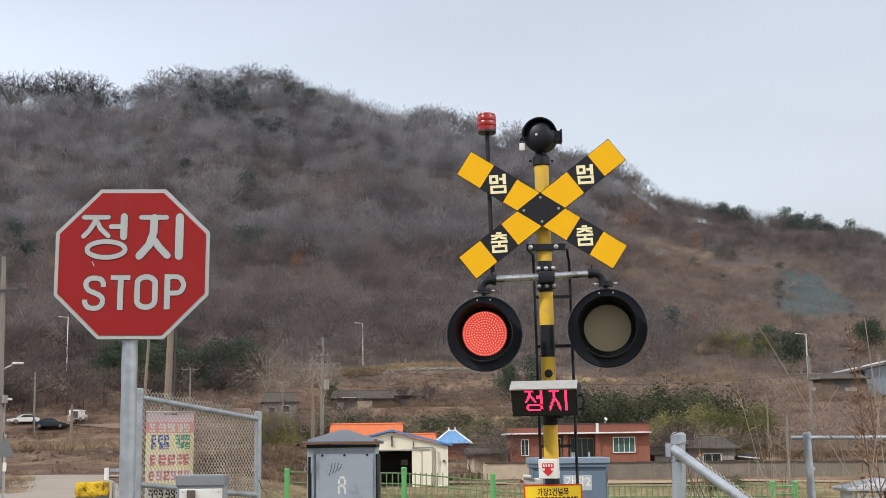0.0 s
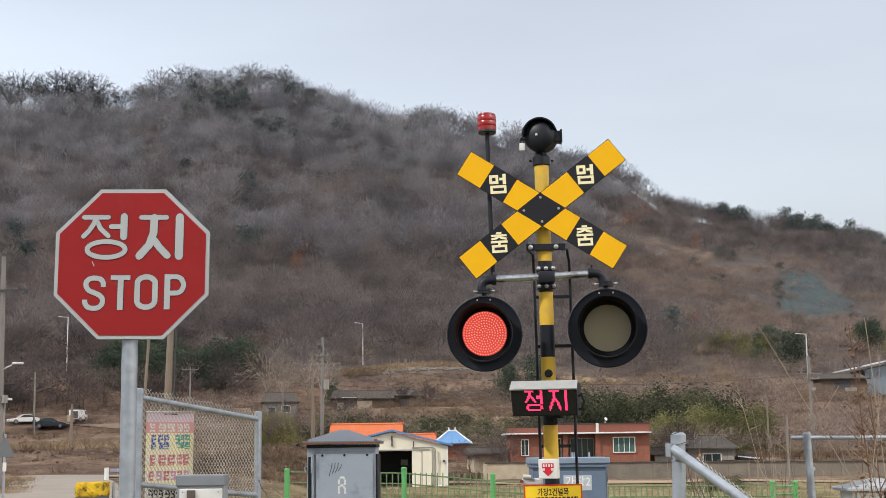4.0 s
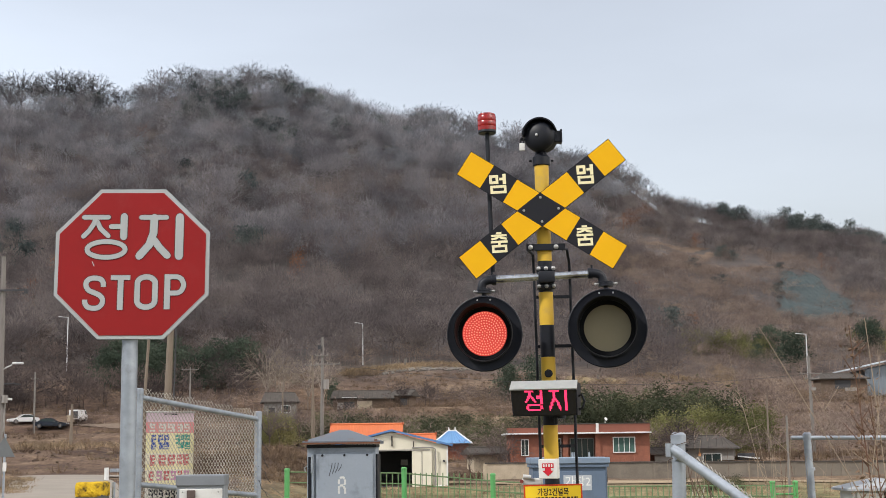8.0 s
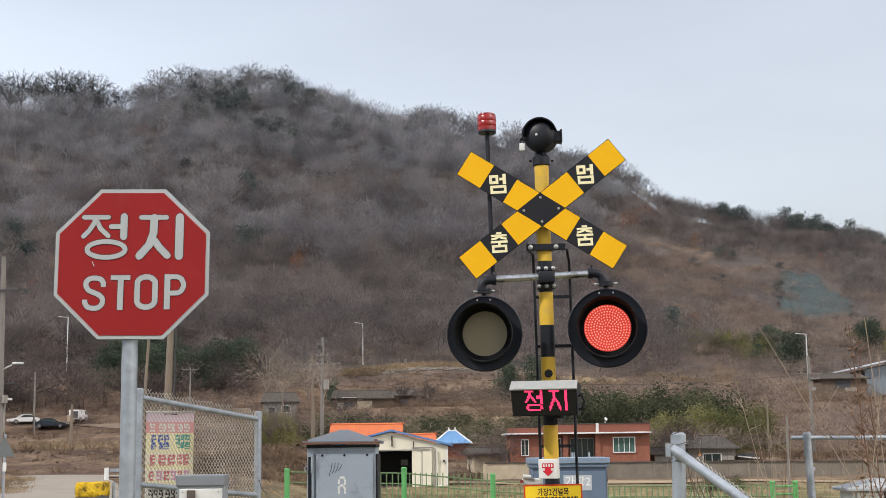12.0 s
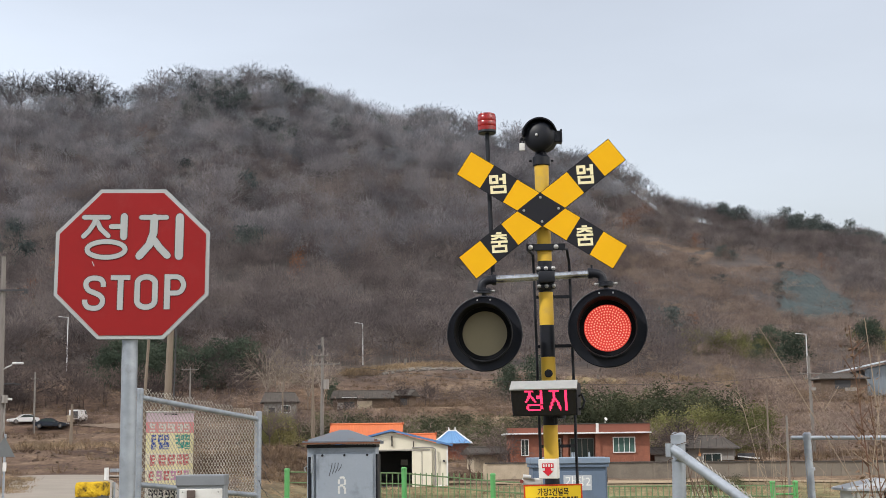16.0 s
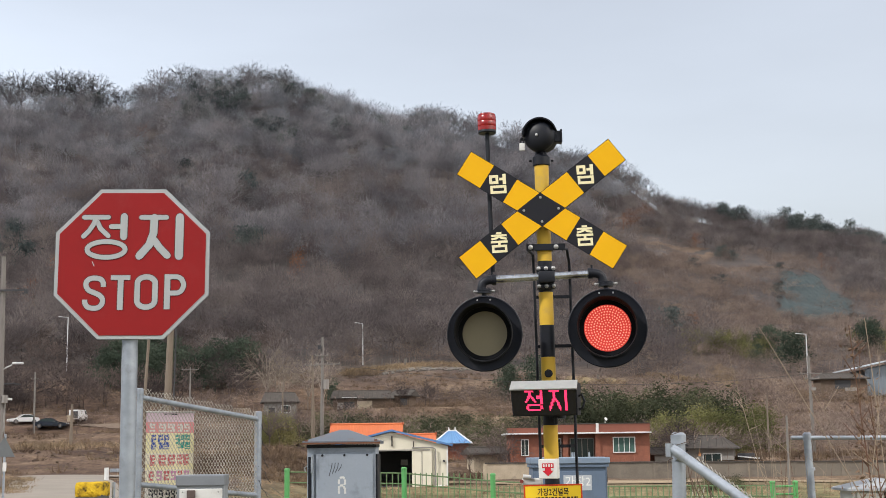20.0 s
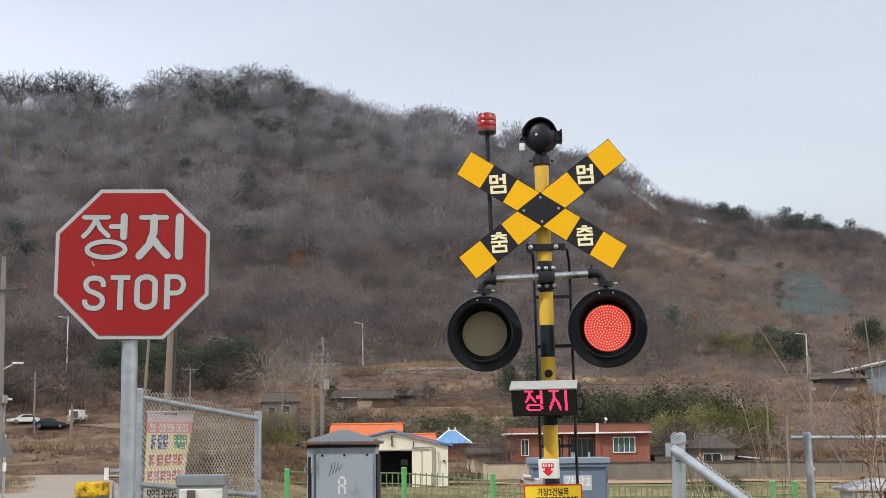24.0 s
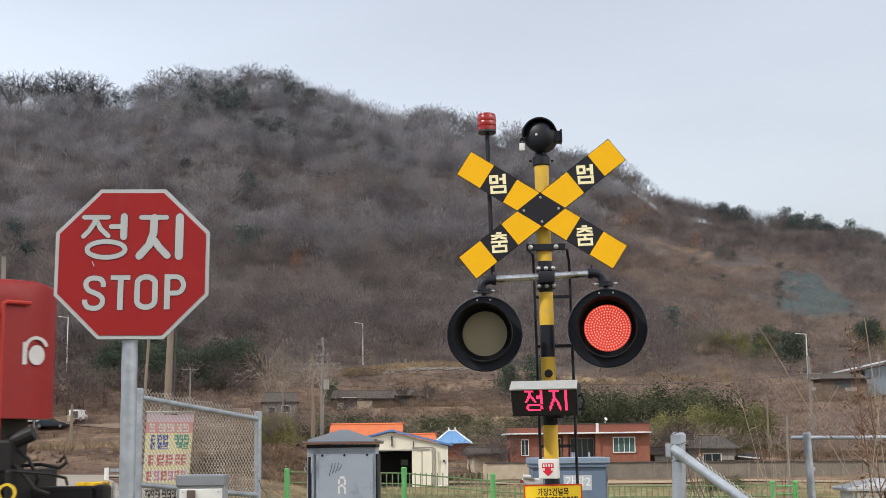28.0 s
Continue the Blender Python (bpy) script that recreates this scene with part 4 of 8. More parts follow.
def crossing_signal():
    t = thing("crossing_signal", SIG, "yellow and black striped level crossing signal with two red lamps", "railway signal")
    zs = [3.42, band_z(463), band_z(518), band_z(576), band_z(632), band_z(690), band_z(750), band_z(808), 1.326, 1.126, 0.926, 0.726, 0.526, 0.326, 0.0]
    for i, (a, b) in enumerate(zip(zs, zs[1:])):
        yellow = i in (0, 2, 4, 6, 8, 10, 12)
        bm = bmesh.new()
        rod(bm, (0, 0, b), (0, 0, a), 0.0455, sides=32)
        part("pole_band", bm, POLE_YELLOW if yellow else BLACK, t, "yellow painted band" if yellow else "black painted band", smooth=True)
    part("base_flange", box(bmesh.new(), 0.3, 0.3, 0.04, (0, 0, 0.02), bevel=0.004), BLACK, t)
    crossbuck(t)
    # bell on top
    bell = part("warning_bell", lathe(bmesh.new(), [(0.05, 3.376), (0.056, 3.381), (0.056, 3.432), (0.05, 3.438), (0.038, 3.455), (0.034, 3.50)], None, 28), BLACK, t, "black warning bell", smooth=True)
    hub = Matrix.Translation((-0.004, -0.03, 3.563)) @ pose(0, 0, 0, 92, 0, -22) @ Matrix.Diagonal((0.88, 0.88, 0.88, 1))
    part("gong", lathe(bmesh.new(), [(0.112, 0.0), (0.116, 0.012), (0.112, 0.035), (0.098, 0.058), (0.07, 0.074), (0.035, 0.082), (0, 0.084)], hub, 40), BLACK, bell, smooth=True)
    part("bell_back", lathe(bmesh.new(), [(0.112, 0.0), (0.117, -0.03), (0.108, -0.09), (0.06, -0.11), (0, -0.112)], hub, 36), BLACK, bell, smooth=True)
    part("gong_nut", lathe(bmesh.new(), [(0.011, 0.082), (0.0095, 0.092), (0, 0.094)], hub, 12), BOLT, bell)
    bm = bmesh.new()
    for i in range(22):
        a0, a1 = radians(20 + i * 7.2), radians(20 + (i + 1) * 7.2)
        pts = [(math.cos(a0) * 0.117, math.sin(a0) * 0.117), (math.cos(a1) * 0.117, math.sin(a1) * 0.117), (math.cos(a1) * 0.126, math.sin(a1) * 0.126), (math.cos(a0) * 0.126, math.sin(a0) * 0.126)]
        slab(bm, pts, -0.085, 0.075, Matrix.Translation((-0.002, -0.03, 3.564)) @ pose(0, 0, 0, 2, 0, -10) @ Matrix.Diagonal((0.90, 0.90, 0.90, 1)))
    part("bell_cover", bm, BLACK, bell)
    bm = bmesh.new()
    box(bm, 0.05, 0.07, 0.075, (0.104, -0.02, 3.560), bevel=0.006)
    box(bm, 0.012, 0.08, 0.085, (0.130, -0.02, 3.562), bevel=0.003)
    part("hinge_block", bm, BLACK, bell)
    bm = bmesh.new()
    rod(bm, (-0.10, -0.03, 3.546), (-0.135, -0.04, 3.546), 0.008, sides=8)
    pipe(bm, [(-0.131, -0.045, 3.515), (-0.131, -0.045, 3.548), (-0.122, -0.045, 3.556), (-0.113, -0.045, 3.548), (-0.113, -0.045, 3.52)], 0.0035, 8)
    part("shackle", bm, BLACK, bell)
    part("padlock", box(bmesh.new(), 0.034, 0.018, 0.05, (-0.124, -0.047, 3.495), bevel=0.004), WHITE_PLASTIC, bell, "pale metal padlock")
    for a in (-0.062, 0.062):
        part("bolt", lathe(bmesh.new(), [(0.007, 0), (0.006, 0.016), (0, 0.018)], pose(a, -0.005, 3.41, 0, 90 if a > 0 else -90), 10), BLACK, bell)
    # beacon
    bx, by = -0.345, -0.03
    stem = part("beacon_stem", pipe(bmesh.new(), [(bx + 0.012, by, 2.69), (bx + 0.004, by, 3.2), (bx, by, 3.60)], 0.0145, 10), BLACK, t)
    part("beacon_foot", lathe(bmesh.new(), [(0, 3.590), (0.054, 3.591), (0.059, 3.596), (0.059, 3.608), (0.057, 3.612), (0, 3.612)], Matrix.Translation((bx, by, 0)), 28), BLACK, stem, smooth=True)
    part("beacon_dome", lathe(bmesh.new(), [(0.060, 3.610), (0.061, 3.634), (0.059, 3.636), (0.061, 3.640), (0.0605, 3.668), (0.059, 3.670), (0.0605, 3.673), (0.060, 3.702), (0.057, 3.706), (0.058, 3.709), (0.055, 3.718), (0.04, 3.724), (0, 3.726)], Matrix.Translation((bx, by, 0)), 32), RED_DOME, stem, "red ribbed beacon dome", smooth=True)
    # clamp with the ladder's head
    bm = bmesh.new()
    box(bm, 0.245, 0.014, 0.042, (0.005, -0.055, 2.840), bevel=0.003)
    rod(bm, (0, 0, 2.821), (0, 0, 2.859), 0.056, sides=24)
    part("ladder_clamp", bm, BLACK, t)
    for x in (-0.092, 0.07):
        part("bolt", lathe(bmesh.new(), [(0.016, 0), (0.015, 0.008), (0.008, 0.013), (0, 0.014)], pose(x, -0.06, 2.840, 90), 14), BOLT, t, smooth=True)
    lad = part("ladder", pipe(bmesh.new(), [(-0.105, 0.02, 2.836), (-0.066, 0.12, 2.82), (-0.060, 0.15, 2.70), (-0.052, 0.16, 0.0)], 0.0095, 8), BLACK, t, "black steel climbing ladder")
    part("ladder_rail", pipe(bmesh.new(), [(0.118, 0.02, 2.836), (0.150, 0.06, 2.84), (0.168, 0.13, 2.76), (0.172, 0.16, 2.62), (0.172, 0.16, 0.0)], 0.0095, 8), BLACK, lad)
    for i in range(8):
        z = 2.545 - i * 0.318
        part("rung", box(bmesh.new(), 0.225, 0.016, 0.02, (0.06, 0.16, z)), BLACK, lad)
    # cross arm
    arm = part("cross_arm", rod(bmesh.new(), (-0.345, -0.085, 2.636), (0.305, -0.085, 2.659), 0.0235, sides=24), WORN_STEEL, t, "worn steel cross arm", smooth=True)
    az = 2.644
    bm = bmesh.new()
    box(bm, 0.105, 0.06, 0.072, (0, -0.085, az), bevel=0.010)
    rod(bm, (0, 0, az - 0.068), (0, 0, az + 0.07), 0.0555, sides=24)
    box(bm, 0.115, 0.026, 0.034, (0, -0.062, az + 0.055), bevel=0.005)
    box(bm, 0.115, 0.026, 0.034, (0, -0.062, az - 0.055), bevel=0.005)
    part("cross_fitting", bm, BLACK, arm, smooth=True)
    for x in (-0.047, 0.0, 0.047):
        for z in (az + 0.057, az - 0.055):
            part("bolt", lathe(bmesh.new(), [(0.0135, 0), (0.0125, 0.012), (0.006, 0.017), (0, 0.018)], pose(x, -0.072, z, 90), 12), BOLT, arm, smooth=True)
    for s, x, z in ((-1, -0.408, 2.634), (1, 0.354, 2.662)):
        bm = bmesh.new()
        pipe(bm, [(x - s * 0.085, -0.085, z), (x - s * 0.045, -0.085, z), (x - s * 0.020, -0.085, z - 0.008), (x - s * 0.005, -0.085, z - 0.024), (x, -0.085, z - 0.048), (x, -0.085, z - 0.085)], 0.0285, 18)
        rod(bm, (x - s * 0.092, -0.085, z), (x - s * 0.064, -0.085, z), 0.034, sides=18)
        rod(bm, (x, -0.085, z - 0.076), (x, -0.085, z - 0.058), 0.034, sides=18)
        rod(bm, (x - s * 0.066, -0.085, z + 0.025), (x - s * 0.066, -0.085, z + 0.052), 0.007, sides=8)
        part("elbow", bm, BLACK, arm, "worn black pipe elbow", smooth=True)
    lamp_head(t, -0.399, 2.292, 0.995)
    lamp_head(t, 0.365, 2.310, 1.04)
    led_sign(t)
    bm = lathe(bmesh.new(), [(0.0, 0.0), (0.017, 0.001), (0.019, 0.004), (0.0135, 0.0055), (0.0135, 0.002), (0.0, 0.002)], pose(-0.004, -0.049, 2.042, 90) @ Matrix.Diagonal((1.35, 1.35, 1, 1)), 18)
    part("cable_hole", bm, PANEL_BLACK, t)
    # small notice box and the name plate
    nb = part("notice_box", box(bmesh.new(), 0.116, 0.07, 0.118, (0.0, -0.235, 1.458), bevel=0.005), WHITE_PLASTIC, t, "white box with a red arrow")
    bm = bmesh.new()
    slab(bm, [(-0.036, 0.036), (0.036, 0.036), (0.036, 0.008), (-0.036, 0.008)], -0.002, 0, pose(0, -0.2702, 1.455))
    slab(bm, [(-0.018, 0.008), (0.018, 0.008), (0.018, -0.008), (0.034, -0.008), (0.0, -0.040), (-0.034, -0.008), (-0.018, -0.008)], -0.002, 0, pose(0, -0.2702, 1.455))
    part("arrow", bm, RED_PAINT, nb)
    bm = bmesh.new()
    for i in range(4):
        box(bm, 0.009, 0.001, 0.017, (-0.024 + i * 0.016, -0.2728, 1.478), pose(0, 0, 0))
    part("writing_bar", bm, WHITE_PLASTIC, nb)
    nb.matrix_basis = pose(-0.036, -0.235, 1.458, 0, 0, -16) @ pose(0, 0.235, -1.458)
    bm = bmesh.new()
    box(bm, 0.05, 0.16, 0.05, (0, -0.13, 1.458))
    part("notice_bracket", bm, BLACK, t)
    pl = part("name_plate", box(bmesh.new(), 0.355, 0.004, 0.24, (-0.014, -0.2, 1.244), bevel=0.001), material("plate_red", (0.55, 0.05, 0.01), 0.45, bump=0.02), t, "yellow crossing name plate with red border")
    part("plate_face", box(bmesh.new(), 0.335, 0.002, 0.22, (-0.014, -0.2032, 1.244)), PLATE_YELLOW, pl)
    lettering("plate_letters", "가장2건널목", 0.05, pose(-0.014, -0.2048, 1.315), PANEL_BLACK, pl, 0.0005, 0.19, 0.018)
    bm = bmesh.new()
    xx = -0.12
    for w in (0.006, 0.024, 0.024, 0.024, 0.012, 0.024, 0.02, 0.024, 0.02, 0.008, 0.024, 0.02, 0.02, 0.006):
        box(bm, w * 0.72, 0.001, 0.022, (xx + w / 2, -0.2046, 1.278))
        xx += w
    part("writing_bar", bm, PANEL_BLACK, pl)
    part("plate_bracket", box(bmesh.new(), 0.04, 0.18, 0.05, (0, -0.11, 1.25)), BLACK, t)
    return t


crossing_signal()


# ---- roadside things near the crossing ----
def mesh_wires(bm, a, b, low, high_a, high_b, pitch, rise, r, lean=0.0):
    """Chain link between two posts: zigzag wires side by side."""
    a, b = Vector(a), Vector(b)
    n = int((b - a).length / pitch)
    d = (b - a) / n
    side = Vector((d.y, -d.x, 0)).normalized() * r
    for i in range(n):
        top = high_a + (high_b - high_a) * i / n
        z, k = low, i % 2
        pts = []
        while z < top:
            pts.append(a + d * (i + (1.0 if k % 2 else 0.0)) + Vector((0, 0, z)))
            z += rise
            k += 1
        for n_seg, (p, q) in enumerate(zip(pts, pts[1:])):
            # alternate runs are wider, to imitate the wire direction that the sun lights
            w = Vector((d.x, d.y, 0)).normalized() * r * (1.5 if (n_seg + i) % 2 else 0.4)
            v = [bm.verts.new(p - w), bm.verts.new(p + w), bm.verts.new(q + w), bm.verts.new(q - w)]
            bm.faces.new(v)
            e = side * (1.0 if (n_seg + i) % 2 else 0.7)
            v2 = [bm.verts.new(p - e), bm.verts.new(p + e), bm.verts.new(q + e), bm.verts.new(q - e)]
            bm.faces.new(v2)


def post(name, t, x, y, z, r, lean=(0.0, 0.0), mat=None, base=0.0, cap=True):
    bm = bmesh.new()
    rod(bm, (x + lean[0], y + lean[1], base), (x, y, z), r, sides=20)
    if cap:
        rod(bm, (x, y, z - 0.035), (x, y, z + 0.004), r * 1.13, r * 1.1, sides=20)
        rod(bm, (x, y, z + 0.004), (x, y, z + 0.014), r * 1.1, r * 0.7, sides=20)
    return part(name, bm, mat or STEEL, t, smooth=True)


def banner_fence():
    t = thing("chain_link_fence", pose(-2.323, 10, 0), "grey steel chain-link fence panel beside the crossing", "fence")
    post("post", t, -0.012, 0.0, 2.055, 0.027, base=-0.02)
    post("post", t, 0.711, 1.3, 1.905, 0.031, base=-0.02)
    for za, zb in ((1.996, 1.851), (1.340, 1.204), (0.25, 0.12)):
        part("rail", rod(bmesh.new(), (0, 0, za), (0.711, 1.3, zb), 0.0215, sides=14), STEEL, t, smooth=True)
    bm = bmesh.new()
    mesh_wires(bm, (0.0, -0.024, 0), (0.711, 1.276, 0), 0.3, 2.075, 1.93, 0.0195, 0.0245, 0.0031)
    part("wire_mesh", bm, WIRE, t, "zigzag wire mesh")["kind"] = "stuff"
    rng = random.Random(3)
    bm = bmesh.new()
    for k in range(5):
        z = 1.84 - k * 0.13
        p = [(0.70, 1.28, z)]
        for i in range(5):
            p.append((0.72 + 0.02 * i + rng.uniform(-0.01, 0.02), 1.28 + rng.uniform(-0.03, 0.03), z - 0.035 * i + rng.uniform(-0.02, 0.015)))
        pipe(bm, p, 0.0028, 5)
    part("tie_wire", bm, BLACK, t)["kind"] = "stuff"


banner_fence()

BANNER = []


def banner():
    t = thing("advertising_banner", pose(-2.345, 10.29, 1.895, 0, 0, 43), "faded pink and yellow cloth banner seen from behind", "banner")
    cloth = lambda name, c: material(name, c, 0.8, second=tuple(k * 0.86 for k in c), scale=9, fine=160, bump=0.08, stain=tuple(k * 0.7 for k in c), stain_scale=6, stain_amount=0.3)
    lilac, rose = cloth("cloth_lilac", (0.70, 0.54, 0.63)), cloth("cloth_rose", (0.74, 0.28, 0.29))
    straw, pale = cloth("cloth_yellow", (0.82, 0.75, 0.44)), cloth("cloth_cream", (0.80, 0.75, 0.58))
    white = cloth("cloth_white", (0.7, 0.68, 0.64))
    blue, teal, red, pink, black = (material("ink_" + n, c, 0.8, bump=0) for n, c in (("blue", (0.04, 0.09, 0.36)), ("teal", (0.02, 0.30, 0.24)), ("red", (0.55, 0.12, 0.13)), ("pink", (0.58, 0.24, 0.42)), ("black", (0.03, 0.03, 0.04))))
    w = 0.432
    tall_of = [0.078, 0.086, 0.088, 0.070, 0.082, 0.045, 0.086, 0.050, 0.11]
    z = 0.0
    plan = [(lilac, [(black, 0.36, 0.60, 0.12)]), (rose, [(white, a, a + 0.13, 0.62) for a in (0.08, 0.26, 0.44, 0.62, 0.80)]),
            (straw, [(blue, 0.12, 0.22, 0.75), (blue, 0.25, 0.34, 0.75), (blue, 0.37, 0.46, 0.8), (teal, 0.60, 0.70, 0.7), (teal, 0.73, 0.80, 0.75), (teal, 0.83, 0.95, 0.75)]),
            (straw, [(blue, 0.12, 0.22, 0.5), (blue, 0.28, 0.46, 0.5), (teal, 0.60, 0.78, 0.4), (teal, 0.82, 0.95, 0.5)]),
            (pale, [(red, a, a + 0.13, 0.7) for a in (0.10, 0.27, 0.46, 0.63, 0.80)]), (straw, [(red, a, a + 0.12, 0.3) for a in (0.10, 0.28, 0.46, 0.64, 0.81)]),
            (pale, [(pink if k % 2 else red, a, a + 0.1, 0.72) for k, a in enumerate((0.08, 0.23, 0.38, 0.52, 0.66, 0.82))]), (straw, []), (white, [(black, a, a + 0.08, 0.6) for a in (0.08, 0.18, 0.28, 0.42, 0.53, 0.64, 0.76, 0.87)])]
    for i, (mat, bars) in enumerate(plan):
        h = tall_of[i]
        bm = bmesh.new()
        n = 8
        for k in range(n):
            slab(bm, [(w * k / n, -h - 0.001), (w * (k + 1) / n, -h - 0.001), (w * (k + 1) / n, 0.0), (w * k / n, 0.0)], -0.001, 0.001)
        bmesh.ops.remove_doubles(bm, verts=bm.verts[:], dist=0.0002)
        for v in bm.verts:
            v.co.y += 0.005 * math.sin(v.co.x * 20 + 1.0)
        me = bpy.data.meshes.new("cloth_strip")
        bm.to_mesh(me)
        bm.free()
        me.materials.append(mat)
        strip = new("cloth_strip", me)
        strip.parent = t
        strip.matrix_basis = pose(0, 0, z)
        for ink, a, b, tall in bars:
            bm = bmesh.new()
            bw = (b - a) * w
            top = -h * 0.16 if i != 3 and i != 5 else 0.0
            z1 = top - h * min(0.84, tall * 1.18)
            yy = 0.005 * math.sin((a + b) / 2 * w * 20 + 1.0) - 0.0018
            tall_bar, mid = top - z1, a * w + bw / 2
            bw *= 1.12
            box(bm, bw, 0.001, tall_bar * 0.24, (mid, yy, top - tall_bar * 0.12))
            box(bm, bw * 0.9, 0.001, tall_bar * 0.18, (mid, yy, top - tall_bar * 0.5))
            box(bm, bw, 0.001, tall_bar * 0.2, (mid, yy, z1 + tall_bar * 0.1))
            box(bm, bw * 0.36, 0.0012, tall_bar, (mid + bw * (-0.36 if ink in (blue, red) else 0.36), yy - 0.0002, (top + z1) / 2))
            box(bm, bw * 0.3, 0.0012, tall_bar * 0.6, (mid + bw * (0.36 if ink in (blue, red) else -0.36), yy - 0.0002, top - tall_bar * 0.27))
            part("writing_bar", bm, ink, strip)
        BANNER.append((strip, z))
        z -= h
    bm = bmesh.new()
    pipe(bm, [(0.09, 0, -0.004), (0.155, -0.06, 0.075)], 0.003, 6)
    pipe(bm, [(0.29, 0, -0.004), (0.165, -0.07, 0.075)], 0.003, 6)
    rod(bm, (-0.005, 0, 0.0), (w + 0.005, 0, 0.0), 0.006, sides=8)
    part("hanging_cord", bm, WHITE_PLASTIC, t, "white cord and top stick")


banner()


def pedestal_box():
    t = thing("pedestal_box", pose(-1.607, 8.72, 0, 0, 0, 3), "grey metal equipment box with a white front cover", "equipment box")
    w = 0.316
    part("body", box(bmesh.new(), w - 0.012, 0.24, 1.40, (0, 0, 0.70), bevel=0.006), material("light_grey_box", (0.27, 0.29, 0.31), 0.5, scale=6, bump=0.04, stain=(0.18, 0.17, 0.16), stain_scale=9, stain_amount=0.3), t)
    part("lid", box(bmesh.new(), w, 0.27, 0.07, (0, 0, 1.398), bevel=0.006), material("mid_grey_box", (0.19, 0.205, 0.225), 0.5, scale=6, bump=0.04), t)
    part("front_cover", box(bmesh.new(), w - 0.04, 0.02, 0.6, (0.006, -0.128, 1.045), bevel=0.004), WHITE_PLASTIC, t, "white front cover")
    part("latch", box(bmesh.new(), 0.055, 0.02, 0.05, (-0.055, -0.142, 1.312), bevel=0.004), material("brown_latch", (0.12, 0.09, 0.08), 0.5, 0.3), t, "brown latch")
    for x in (-0.11, 0.12):
        part("screw", lathe(bmesh.new(), [(0.006, 0), (0.005, 0.003), (0, 0.004)], pose(x, -0.138, 1.325, 90), 8), BOLT, t)


pedestal_box()


def equipment_cabinet():
    t = thing("equipment_cabinet", pose(-0.746, 9.66, 0), "grey steel trackside cabinet with a hipped lid", "cabinet")
    w, d, z = 0.489, 0.46, 1.60
    part("body", box(bmesh.new(), w, d, z - 0.1, (0, 0, (z + 0.1) / 2), bevel=0.004), GREY_BOX, t, "scuffed grey steel body")
    part("plinth", box(bmesh.new(), w + 0.06, d + 0.06, 0.12, (0, 0, 0.06), bevel=0.008), material("plinth_concrete", (0.35, 0.34, 0.32), 0.9, scale=8, bump=0.3), t)
    part("door", box(bmesh.new(), w - 0.082, 0.02, z - 0.17, (0.022, -d / 2 - 0.008, (z + 0.15) / 2 - 0.035), bevel=0.003), GREY_BOX, t)
    part("hinge_strip", box(bmesh.new(), 0.022, 0.014, z - 0.2, (-w / 2 + 0.019, -d / 2 - 0.006, (z + 0.15) / 2 - 0.04)), BLACK, t, "dark gap strip")
    part("edge_strip", box(bmesh.new(), 0.014, 0.03, z - 0.16, (-w / 2 + 0.041, -d / 2 - 0.012, (z + 0.15) / 2 - 0.04), bevel=0.003), GREY_BOX, t)
    part("side_panel", box(bmesh.new(), 0.014, d - 0.03, z - 0.17, (w / 2 + 0.006, 0, (z + 0.15) / 2 - 0.04), bevel=0.003), BLACK, t, "dark side panel")
    bm = bmesh.new()
    box(bm, 0.016, 0.022, 0.09, (-w / 2 + 0.037, -d / 2 - 0.032, 1.465), bevel=0.003)
    rod(bm, (-w / 2 + 0.037, -d / 2 - 0.04, 1.43), (-w / 2 + 0.037, -d / 2 - 0.04, 1.55), 0.0055, sides=8)
    part("handle", bm, STEEL, t, "steel door handle")
    for x in (-0.135, 0.022, 0.185):
        part("bolt", lathe(bmesh.new(), [(0.009, 0), (0.008, 0.005), (0, 0.007)], pose(x, -d / 2 - 0.018, 1.545, 90), 10), BLACK, t)
    # black rim added as the shadow under the lid's eave
    bm = bmesh.new()
    box(bm, w + 0.012, d + 0.02, 0.022, (0, 0, z + 0.010), bevel=0.003)
    part("eave_shadow_rim", bm, BLACK, t, "black rim standing in for the eave's shadow")
    bm = bmesh.new()
    e, zz = (w / 2 + 0.034, d / 2 + 0.05), z + 0.024
    lo = [bm.verts.new((sx * e[0], sy * e[1], zz)) for sx, sy in ((-1, -1), (1, -1), (1, 1), (-1, 1))]
    up = [bm.verts.new((sx * e[0], sy * e[1], zz + 0.02)) for sx, sy in ((-1, -1), (1, -1), (1, 1), (-1, 1))]
    r = [bm.verts.new((-0.028, 0, zz + 0.105)), bm.verts.new((0.03, 0, zz + 0.105))]
    bm.faces.new(lo[::-1])
    for i in range(4):
        bm.faces.new((lo[i], lo[(i + 1) % 4], up[(i + 1) % 4], up[i]))
    bm.faces.new((up[0], up[1], r[1], r[0]))
    bm.faces.new((up[1], up[2], r[1]))
    bm.faces.new((up[2], up[3], r[0], r[1]))
    bm.faces.new((up[3], up[0], r[0]))
    part("lid", bm, GREY_DARK, t, "hipped grey lid with rusty edges")
    rust = material("rusty_edge", (0.16, 0.07, 0.04), 0.9, second=(0.09, 0.06, 0.05), scale=30, bump=0.2)
    part("lid_edge", box(bmesh.new(), 2 * e[0] + 0.004, 0.006, 0.012, (0, -e[1] - 0.002, zz + 0.006)), rust, t, "rusty lid edge")
    for s in (-1, 1):
        part("lifting_eye", box(bmesh.new(), 0.022, 0.02, 0.018, (s * (e[0] - 0.03), -e[1] + 0.012, zz + 0.024), bevel=0.004), rust, t)
    y = -d / 2 - 0.0185
    bm = bmesh.new()
